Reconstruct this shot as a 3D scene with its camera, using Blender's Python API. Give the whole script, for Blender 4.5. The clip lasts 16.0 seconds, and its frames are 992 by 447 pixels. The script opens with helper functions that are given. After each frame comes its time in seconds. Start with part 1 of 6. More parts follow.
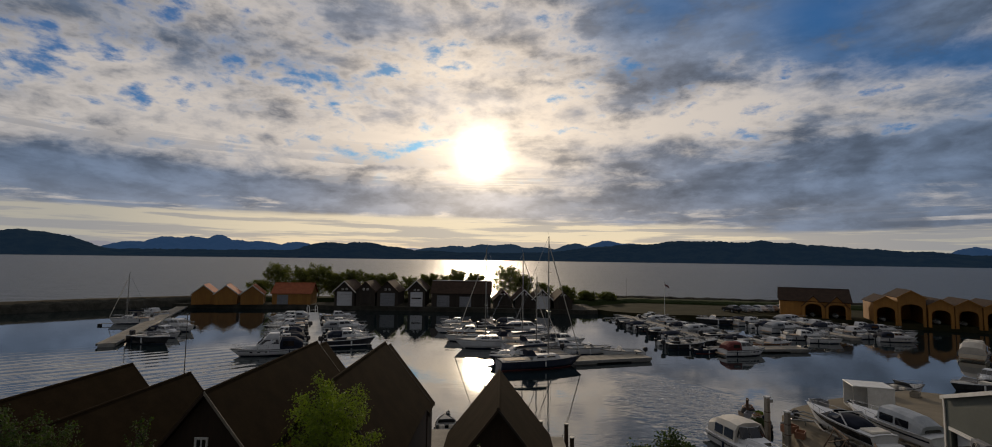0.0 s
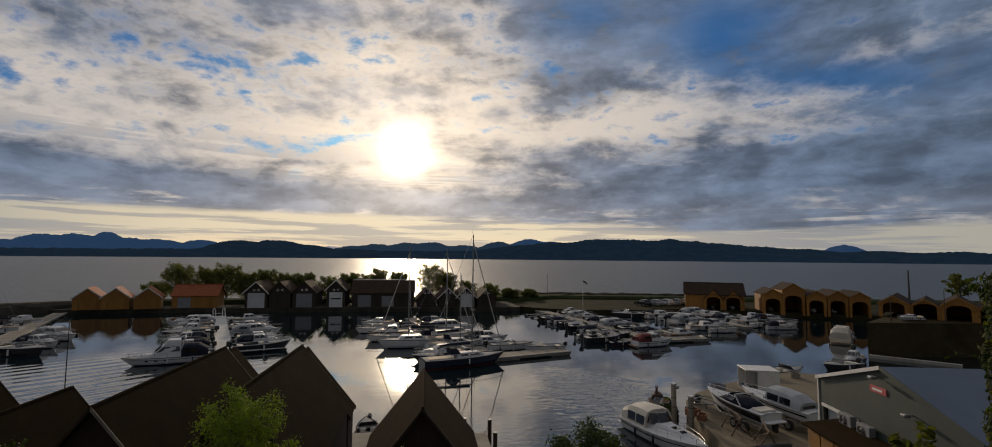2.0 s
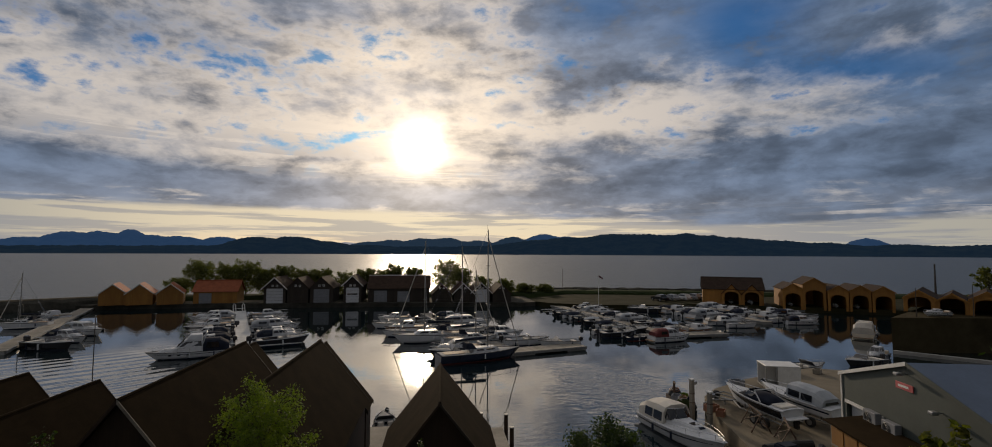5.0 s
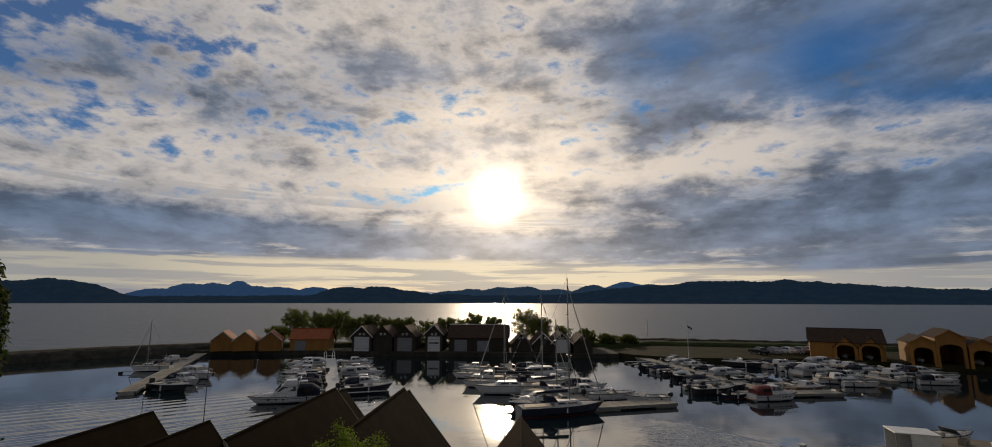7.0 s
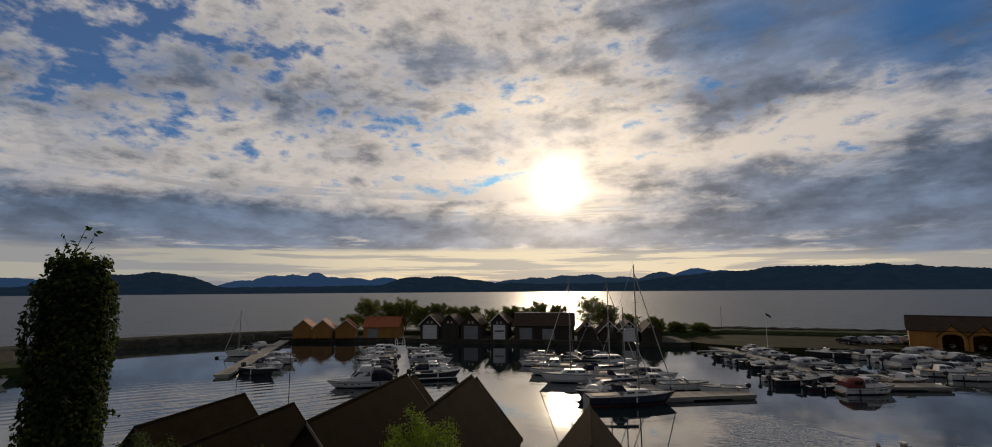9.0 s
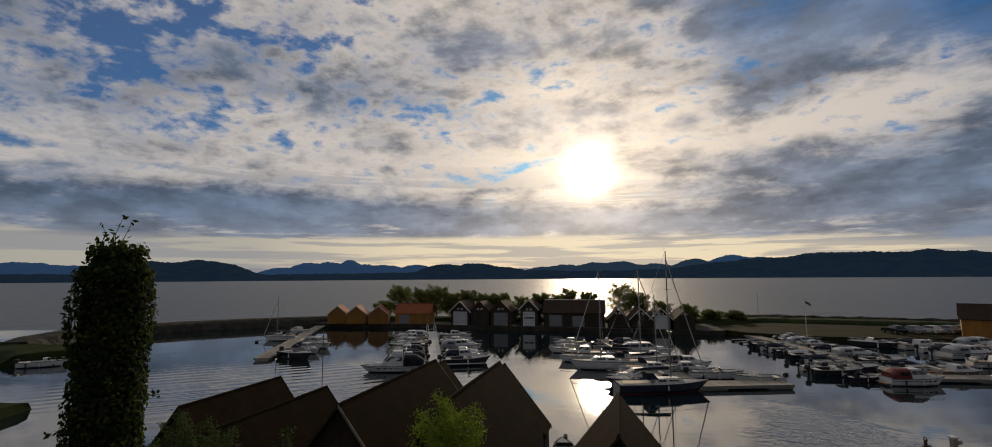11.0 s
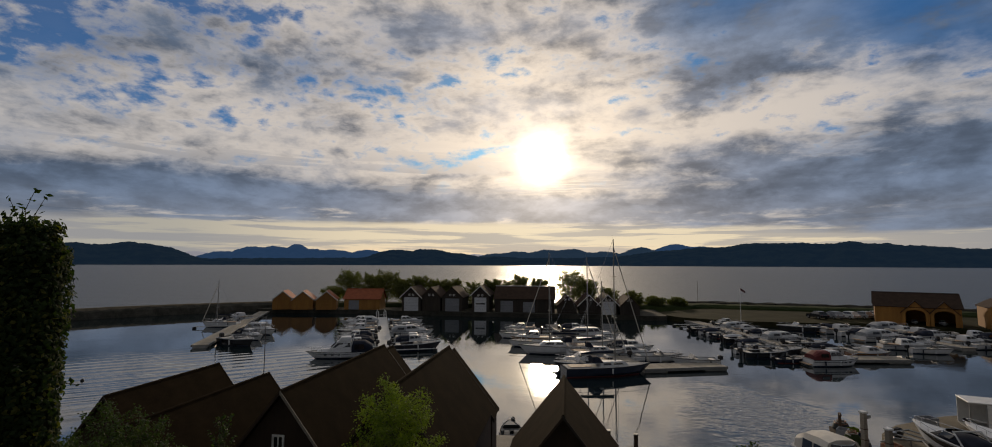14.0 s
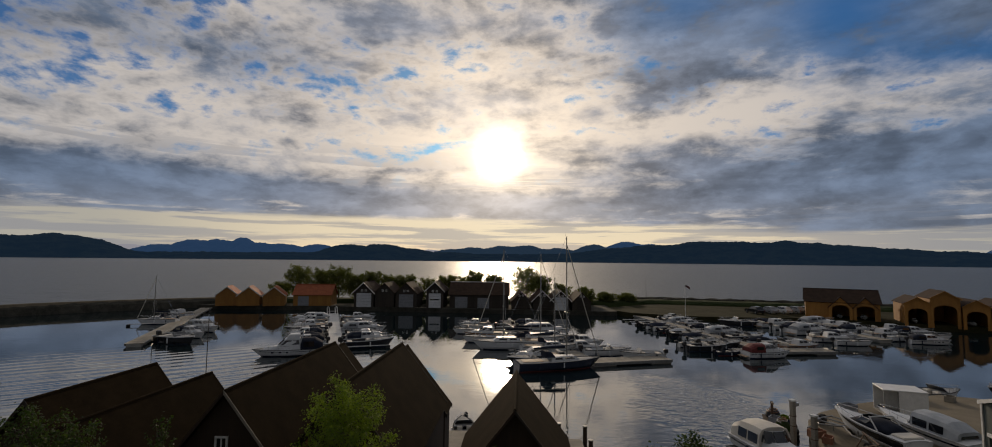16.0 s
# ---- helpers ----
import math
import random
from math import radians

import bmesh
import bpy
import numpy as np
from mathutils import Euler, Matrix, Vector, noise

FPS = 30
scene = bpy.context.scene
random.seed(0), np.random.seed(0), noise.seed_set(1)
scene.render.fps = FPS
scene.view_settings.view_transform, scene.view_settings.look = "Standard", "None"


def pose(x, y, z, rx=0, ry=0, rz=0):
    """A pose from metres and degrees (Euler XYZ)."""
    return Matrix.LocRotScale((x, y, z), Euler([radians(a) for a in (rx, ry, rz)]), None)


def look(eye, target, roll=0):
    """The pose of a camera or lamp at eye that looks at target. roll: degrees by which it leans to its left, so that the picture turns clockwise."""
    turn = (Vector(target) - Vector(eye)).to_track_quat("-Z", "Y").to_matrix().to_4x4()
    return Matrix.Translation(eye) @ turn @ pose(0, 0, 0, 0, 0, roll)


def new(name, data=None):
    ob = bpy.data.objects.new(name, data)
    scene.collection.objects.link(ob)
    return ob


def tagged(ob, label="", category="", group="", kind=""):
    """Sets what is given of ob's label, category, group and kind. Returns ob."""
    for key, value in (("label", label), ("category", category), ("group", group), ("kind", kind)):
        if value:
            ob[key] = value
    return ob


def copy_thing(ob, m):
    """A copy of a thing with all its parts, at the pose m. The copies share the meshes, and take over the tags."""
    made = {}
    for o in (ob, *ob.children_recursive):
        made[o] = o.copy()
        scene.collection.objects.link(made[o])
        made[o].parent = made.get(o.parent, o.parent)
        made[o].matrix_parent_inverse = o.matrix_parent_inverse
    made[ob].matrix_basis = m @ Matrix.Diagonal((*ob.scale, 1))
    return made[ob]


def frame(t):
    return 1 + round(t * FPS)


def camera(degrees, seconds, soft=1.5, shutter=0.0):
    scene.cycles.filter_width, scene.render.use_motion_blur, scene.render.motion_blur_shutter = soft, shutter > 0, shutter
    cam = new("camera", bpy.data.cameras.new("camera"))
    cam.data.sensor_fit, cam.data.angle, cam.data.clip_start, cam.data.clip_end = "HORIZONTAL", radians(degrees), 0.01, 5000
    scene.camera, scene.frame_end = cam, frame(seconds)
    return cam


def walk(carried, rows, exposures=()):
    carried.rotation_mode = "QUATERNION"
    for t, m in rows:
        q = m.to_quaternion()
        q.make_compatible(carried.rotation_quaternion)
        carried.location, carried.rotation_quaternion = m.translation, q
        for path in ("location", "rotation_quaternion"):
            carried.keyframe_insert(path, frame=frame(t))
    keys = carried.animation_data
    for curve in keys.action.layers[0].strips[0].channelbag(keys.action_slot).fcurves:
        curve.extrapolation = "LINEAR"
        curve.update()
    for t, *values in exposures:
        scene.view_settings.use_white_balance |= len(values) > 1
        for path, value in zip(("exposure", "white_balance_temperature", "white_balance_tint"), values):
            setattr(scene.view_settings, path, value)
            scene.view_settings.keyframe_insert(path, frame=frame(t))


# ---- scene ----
cam = camera(92.0, 16.0, soft=0.95)
PATH = [
    (0, (0.056, -0.065, 11.582), (0.052, 1.93, 11.729), 0.8),
    (0.5, (0.039, -0.042, 11.614), (0.069, 1.952, 11.764), 0.3),
    (1, (0.051, -0.124, 11.569), (0.16, 1.867, 11.721), 0.3),
    (1.5, (0.02, -0.148, 11.566), (0.24, 1.834, 11.714), 0.3),
    (2, (-0.005, -0.12, 11.585), (0.306, 1.851, 11.728), 0.5),
    (2.5, (0.012, -0.107, 11.579), (0.402, 1.85, 11.715), 0.7),
    (3, (-0.013, -0.116, 11.59), (0.438, 1.828, 11.72), 0.6),
    (3.2, (-0.014, -0.114, 11.589), (0.436, 1.831, 11.718), 0.5),
    (5.3, (-0.045, -0.030, 11.575), (0.134, 1.959, 11.699), 0.4),
    (5.5, (-0.046, -0.027, 11.574), (0.079, 1.965, 11.699), 0.5),
    (6, (-0.033, -0.105, 11.554), (-0.011, 1.891, 11.688), 0.3),
    (6.5, (-0.051, -0.125, 11.545), (-0.081, 1.864, 11.749), 0.1),
    (7, (-0.043, -0.189, 11.568), (-0.115, 1.784, 11.89), 0.1),
    (7.5, (-0.05, -0.126, 11.546), (-0.155, 1.843, 11.88), 0.3),
    (8, (-0.094, -0.035, 11.552), (-0.268, 1.931, 11.873), 0.1),
    (8.5, (-0.058, -0.051, 11.567), (-0.321, 1.907, 11.876), -0.0),
    (9, (-0.074, -0.033, 11.56), (-0.403, 1.92, 11.836), -0.4),
    (9.5, (-0.044, -0.04, 11.564), (-0.46, 1.899, 11.818), -0.4),
    (9.7, (-0.030, -0.030, 11.563), (-0.487, 1.901, 11.811), -0.4),
    (12, (0.106, 0.205, 11.514), (-0.328, 2.146, 11.722), -0.2),
    (12.5, (0.133, 0.187, 11.491), (-0.278, 2.134, 11.689), -0.2),
    (13, (0.154, 0.145, 11.501), (-0.212, 2.102, 11.69), -0.3),
    (13.5, (0.13, 0.233, 11.499), (-0.181, 2.2, 11.676), -0.3),
    (14, (0.126, 0.212, 11.492), (-0.137, 2.188, 11.66), 0.2),
    (14.5, (0.122, 0.194, 11.498), (-0.084, 2.177, 11.658), 0.5),
    (15, (0.112, 0.139, 11.503), (-0.039, 2.127, 11.658), 0.7),
    (15.5, (0.094, 0.119, 11.513), (-0.016, 2.11, 11.667), 0.7),
    (16, (0.149, 0.093, 11.529), (0.07, 2.086, 11.681), 0.6),
]
walk(cam, [(t, look(eye, target, roll)) for t, eye, target, roll in PATH], exposures=[(0, 0.13, 7050, 10), (16, 0.13, 7050, 10)])

# ---- world and sun ----
SUN_AZ, SUN_EL = -1.9, 12.5        # degrees from +y to the right, and up
_a, _e = radians(SUN_AZ), radians(SUN_EL)
SUN_DIR = Vector((math.sin(_a) * math.cos(_e), math.cos(_a) * math.cos(_e), math.sin(_e)))


class Nodes:
    """Short hand for a node tree."""

    def __init__(self, tree):
        self.tree = tree
        tree.nodes.clear()

    def add(self, kind, **values):
        node = self.tree.nodes.new(kind)
        for key, value in values.items():
            if key == "inputs":
                for name, v in value.items():
                    sock = node.inputs[name]
                    if isinstance(v, bpy.types.NodeSocket):
                        self.tree.links.new(v, sock)
                    else:
                        sock.default_value = v
            elif key == "operation":
                node.operation = value
            elif key == "blend_type":
                node.blend_type = value
            elif key == "data_type":
                node.data_type = value
            elif key == "noise_dimensions":
                node.noise_dimensions = value
            elif key == "sky_type":
                node.sky_type = value
            elif key == "interpolation_type":
                node.interpolation_type = value
            elif key == "feature":
                node.feature = value
            elif key == "wave_type":
                node.wave_type = value
            elif key == "bands_direction":
                node.bands_direction = value
        return node

    def link(self, a, b):
        self.tree.links.new(a, b)

    def math(self, op, a, b=0.0, c=0.0, clamp=False):
        node = self.add("ShaderNodeMath", operation=op, inputs={0: a, 1: b, 2: c})
        node.use_clamp = clamp
        return node.outputs[0]

    def vec(self, op, a, b=(0, 0, 0)):
        node = self.add("ShaderNodeVectorMath", operation=op, inputs={0: a, 1: b})
        return node.outputs["Value"] if op in ("DOT_PRODUCT", "LENGTH", "DISTANCE") else node.outputs[0]

    def mix(self, f, a, b, blend="MIX"):
        node = self.add("ShaderNodeMix", data_type="RGBA", blend_type=blend)
        for sock, v in ((node.inputs["Factor"], f), (node.inputs[6], a), (node.inputs[7], b)):
            if isinstance(v, bpy.types.NodeSocket):
                self.link(v, sock)
            else:
                sock.default_value = v if not isinstance(v, tuple) or len(v) == 4 else (*v, 1)
        return node.outputs[2]

    def smooth(self, v, lo, hi, a=0.0, b=1.0):
        node = self.add("ShaderNodeMapRange", interpolation_type="SMOOTHSTEP", inputs={"Value": v, "From Min": lo, "From Max": hi, "To Min": a, "To Max": b})
        return node.outputs[0]

    def noise(self, vector, scale, detail=4.0, rough=0.55, distort=0.0):
        node = self.add("ShaderNodeTexNoise", noise_dimensions="3D", inputs={"Vector": vector, "Scale": scale, "Detail": detail, "Roughness": rough, "Distortion": distort})
        return node.outputs["Fac"]

    def place(self, vector, loc=(0, 0, 0), rot=(0, 0, 0), scale=(1, 1, 1)):
        return self.add("ShaderNodeMapping", inputs={"Vector": vector, "Location": loc, "Rotation": rot, "Scale": scale}).outputs[0]


def build_world():
    world = bpy.data.worlds.new("evening_sky")
    scene.world = world
    world.use_nodes = True
    n = Nodes(world.node_tree)
    d = n.add("ShaderNodeTexCoord").outputs["Generated"]
    d = n.vec("NORMALIZE", d)
    xyz = n.add("ShaderNodeSeparateXYZ", inputs={0: d})
    up = xyz.outputs[2]
    sky = n.add("ShaderNodeTexSky", sky_type="NISHITA")
    sky.sun_disc, sky.sun_elevation, sky.sun_rotation = False, radians(SUN_EL), radians(SUN_AZ)
    sky.air_density, sky.dust_density, sky.ozone_density = 1.0, 0.6, 2.5
    clear = n.mix(1.0, sky.outputs[0], (SKY_GAIN * 0.12, SKY_GAIN * 0.50, SKY_GAIN * 0.93, 1), "MULTIPLY")
    # a flat cloud deck seen in perspective
    flat = n.math("ADD", n.math("MAXIMUM", up, 0.0), 0.115)
    inv = n.math("DIVIDE", 1.0, flat)
    px, py = n.math("MULTIPLY", xyz.outputs[0], inv), n.math("MULTIPLY", xyz.outputs[1], inv)
    deck = n.add("ShaderNodeCombineXYZ", inputs={0: px, 1: py}).outputs[0]
    wob = n.add("ShaderNodeTexNoise", noise_dimensions="3D", inputs={"Vector": deck, "Scale": 1.4, "Detail": 4.0}).outputs["Color"]
    bent = n.vec("ADD", deck, n.vec("MULTIPLY", n.vec("SUBTRACT", wob, (0.5, 0.5, 0.5)), (0.32, 0.32, 0)))
    turned = n.place(bent, rot=(0, 0, 0.45), scale=(0.85, 1.15, 1))
    big = n.noise(n.place(turned, loc=(3.1, 1.7, 0.4)), 0.9, 3.0, 0.5, 0.2)
    mid = n.noise(n.place(turned, loc=(7.3, 2.2, 1.9)), 2.3, 6.0, 0.58, 0.0)
    puffs = n.vec("ADD", d, n.vec("MULTIPLY", n.vec("SUBTRACT", wob, (0.5, 0.5, 0.5)), (0.07, 0.07, 0.03)))
    cells = n.noise(n.place(puffs, loc=(1.0, 5.0, 3.0), rot=(0, 0.10, 0), scale=(1.0, 1.0, 2.0)), 15.0, 6.0, 0.60, 0.0)
    body = n.math("ADD", n.math("ADD", n.math("MULTIPLY", big, 0.26), n.math("MULTIPLY", mid, 0.46)), n.math("MULTIPLY", cells, 0.36))
    # angle to the sun, bearing and height in degrees
    cosine = n.vec("DOT_PRODUCT", d, tuple(SUN_DIR))
    angle = n.math("DEGREES", n.math("ARCCOSINE", n.math("MINIMUM", cosine, 1.0)))
    glow = n.math("EXPONENT", n.math("MULTIPLY", angle, -1 / 16.0))
    bearing = n.math("DEGREES", n.math("ARCTAN2", xyz.outputs[0], xyz.outputs[1]))
    height = n.math("DEGREES", n.math("ARCSINE", up))
    warp = n.math("MULTIPLY", n.math("SUBTRACT", mid, 0.5), 9.0)

    def bank(az, el, wide, tall, lean=0.0):
        """Soft-edged region of the cloud deck; lean tilts it, in degrees of height for each degree of bearing."""
        u = n.math("SUBTRACT", n.math("ADD", bearing, warp), az)
        v = n.math("SUBTRACT", n.math("SUBTRACT", n.math("ADD", height, n.math("MULTIPLY", warp, 0.35)), el), n.math("MULTIPLY", u, lean))
        q = n.math("ADD", n.math("POWER", n.math("ABSOLUTE", n.math("DIVIDE", u, wide)), 2.0), n.math("POWER", n.math("ABSOLUTE", n.math("DIVIDE", v, tall)), 2.0))
        return n.math("EXPONENT", n.math("MULTIPLY", q, -1.0))

    def total_of(banks):
        acc = 0.0
        for weight, shape in banks:
            acc = n.math("ADD", acc, n.math("MULTIPLY", bank(*shape), weight))
        return acc

    # lit side and shaded side of the clouds
    light = n.mix(glow, (0.40, 0.395, 0.41, 1), (0.98, 0.83, 0.68, 1))
    shade = n.mix(n.math("POWER", glow, 1.4), (0.080, 0.118, 0.190, 1), (0.48, 0.45, 0.45, 1))
    # heavy banks low to the left and over the right half, a bright ribbon rising between them
    heavy = total_of(((0.30, (-38, 7.0, 26, 2.4)), (0.17, (0, 6.0, 20, 1.4)), (0.17, (42, 8.5, 24, 4.5, 0.05)), (0.19, (17, 19.8, 6, 2.8)), (0.27, (19, 27, 8, 4)), (0.22, (37, 24, 10, 5)), (0.12, (46, 17.5, 12, 2.2, -0.1)), (0.10, (60, 20, 10, 9)), (0.06, (-12, 26, 7, 2.0)), (-0.15, (24, 16.0, 14, 2.0, 0.16)), (-0.10, (50, 19.5, 9, 2.0, 0.1)), (-0.07, (-20, 14, 22, 4))))
    dens = n.math("ADD", n.math("ADD", body, heavy), n.smooth(xyz.outputs[0], -0.25, 0.40, -0.025, 0.030))
    thick = n.smooth(dens, 0.440, 0.665)
    streak = n.noise(n.place(d, scale=(1.5, 1.5, 28)), 2.0, 6.0, 0.60, 0.3)
    bars = n.math("MULTIPLY", n.smooth(streak, 0.45, 0.56), n.smooth(up, 0.11, 0.26, 0.92, 0.0))
    thick = n.math("MAXIMUM", n.math("MULTIPLY", thick, n.smooth(up, 0.06, 0.14, 0.85, 1.0)), bars)
    ridges = n.noise(n.place(d, loc=(2, 1, 0), scale=(2.6, 2.6, 9)), 2.0, 5.0, 0.55, 0.1)
    uneven = n.math("ADD", n.smooth(ridges, 0.34, 0.66, 0.80, 1.35), n.smooth(cells, 0.35, 0.65, 0.22, -0.18))
    shade = n.mix(1.0, shade, uneven, "MULTIPLY")
    cloud = n.mix(thick, light, shade)
    # blue gaps: a broken field to the left with specks towards the sun, soft openings high on the right
    opened = total_of(((0.140, (-56, 21, 17, 9)), (0.075, (-24, 20.5, 12, 2.6)), (0.05, (-20, 14, 14, 3.0)), (0.05, (-38, 25, 14, 8))))
    soft = total_of(((0.95, (35, 24, 6, 4.5)), (0.70, (20, 27.5, 7, 3)), (0.75, (45, 17.4, 10, 2.2, -0.12))))
    hole = n.math("ADD", n.math("MULTIPLY", cells, 0.70), n.math("MULTIPLY", mid, 0.30))
    gap = n.smooth(n.math("SUBTRACT", hole, opened), 0.455, 0.300)
    gap = n.math("MAXIMUM", gap, n.math("MULTIPLY", soft, n.smooth(hole, 0.70, 0.50)))
    gap = n.math("MULTIPLY", gap, n.smooth(up, 0.13, 0.22))
    over = n.mix(n.math("MULTIPLY", gap, 0.92), cloud, clear)
    # pale band under the edge of the deck, which hangs lower to the right
    edge = n.math("ADD", n.math("ADD", up, n.math("MULTIPLY", n.math("SUBTRACT", streak, 0.5), 0.035)), n.smooth(xyz.outputs[0], 0.05, 0.65, 0.0, 0.022))
    band = n.mix(n.smooth(up, 0.005, 0.05), (0.78, 0.60, 0.40, 1), (0.66, 0.58, 0.44, 1))
    band = n.mix(n.smooth(n.vec("DOT_PRODUCT", d, (0.0, 1.0, 0.0)), 0.97, 0.72), band, (0.34, 0.335, 0.31, 1))
    wisps = n.smooth(streak, 0.46, 0.54, 0.0, 0.9)
    band = n.mix(wisps, band, n.mix(0.6, band, (0.18, 0.20, 0.26, 1)))
    all_sky = n.mix(n.smooth(edge, 0.070, 0.088), band, over)
    # the veiled sun
    core = n.math("MULTIPLY", n.math("EXPONENT", n.math("MULTIPLY", angle, -1 / 0.66)), 34.0)
    halo = n.math("MULTIPLY", n.math("EXPONENT", n.math("MULTIPLY", angle, -1 / 6.0)), 0.40)
    burn = n.mix(1.0, (1.0, 0.84, 0.62, 1), n.math("ADD", core, halo), "MULTIPLY")
    total = n.mix(1.0, all_sky, burn, "ADD")
    # the deck thickens and dims away from the sun
    total = n.mix(1.0, total, n.smooth(angle, 48.0, 105.0, 1.0, 0.52), "MULTIPLY")
    # below the horizon: dark water
    total = n.mix(n.smooth(up, -0.01, 0.0), (0.05, 0.06, 0.07, 1), total)
    bg = n.add("ShaderNodeBackground", inputs={"Color": total, "Strength": SKY_LEVEL})
    n.link(bg.outputs[0], n.add("ShaderNodeOutputWorld").inputs["Surface"])


SKY_GAIN, SKY_LEVEL = 0.064, 1.06
build_world()
sun = new("sun", bpy.data.lights.new("sun", "SUN"))
sun.data.energy, sun.data.angle, sun.data.color = 1.25, radians(3.4), (1.0, 0.83, 0.64)
sun.matrix_world = look(SUN_DIR * 100, (0, 0, 0))
tagged(sun, kind="structure")


# ---- materials ----
def material(name, build):
    m = bpy.data.materials.new(name)
    m.use_nodes = True
    n = Nodes(m.node_tree)
    out = n.add("ShaderNodeOutputMaterial")
    n.link(build(n), out.inputs["Surface"])
    return m


def surface(name, a, b, rough=0.6, metal=0.0, scale=4.0, grain=40.0, bump=0.3, stretch=(1, 1, 1), dirt=0.25, spread=0.12, spec=0.5, depth=0.01):
    """Two tones by a coarse and a fine noise, with relief; spread: difference from piece to piece."""

    def build(n):
        obj = n.add("ShaderNodeTexCoord").outputs["Object"]
        where = n.place(obj, scale=stretch)
        coarse, small = n.noise(where, scale, 5.0, 0.6), n.noise(where, grain, 4.0, 0.6)
        f = n.math("ADD", n.math("MULTIPLY", coarse, 0.65), n.math("MULTIPLY", small, 0.35))
        col = n.mix(n.smooth(f, 0.3, 0.7), (*a, 1), (*b, 1))
        stain = n.smooth(n.noise(n.place(obj, loc=(5, 3, 1)), scale * 0.35, 4.0, 0.65), 0.5, 0.75, 0.0, dirt)
        col = n.mix(stain, col, tuple(0.45 * v for v in a))
        rnd = n.add("ShaderNodeObjectInfo").outputs["Random"]
        value = n.math("ADD", 1.0 - spread, n.math("MULTIPLY", rnd, 2 * spread))
        col = n.add("ShaderNodeHueSaturation", inputs={"Value": value, "Color": col}).outputs[0]
        r = n.math("ADD", rough - 0.08, n.math("MULTIPLY", small, 0.16), clamp=True)
        nor = n.add("ShaderNodeBump", inputs={"Strength": bump, "Distance": depth, "Height": f}).outputs[0]
        p = n.add("ShaderNodeBsdfPrincipled", inputs={"Base Color": col, "Roughness": r, "Metallic": metal, "Normal": nor, "Specular IOR Level": spec})
        return p.outputs[0]

    return material(name, build)


def leaf_material(name, a, b, gloss=0.8):
    def build(n):
        obj = n.add("ShaderNodeTexCoord").outputs["Object"]
        rnd = n.add("ShaderNodeNewGeometry").outputs["Random Per Island"]
        col = n.mix(n.math("ADD", n.math("MULTIPLY", rnd, 0.7), n.math("MULTIPLY", n.noise(obj, 2.0), 0.3)), (*a, 1), (*b, 1))
        p = n.add("ShaderNodeBsdfPrincipled", inputs={"Base Color": col, "Roughness": gloss, "Specular IOR Level": 0.25})
        t = n.add("ShaderNodeBsdfTranslucent", inputs={"Color": n.mix(1.0, col, (1.5, 1.7, 0.6, 1), "MULTIPLY")})
        return n.add("ShaderNodeMixShader", inputs={0: 0.4, 1: p.outputs[0], 2: t.outputs[0]}).outputs[0]

    return material(name, build)


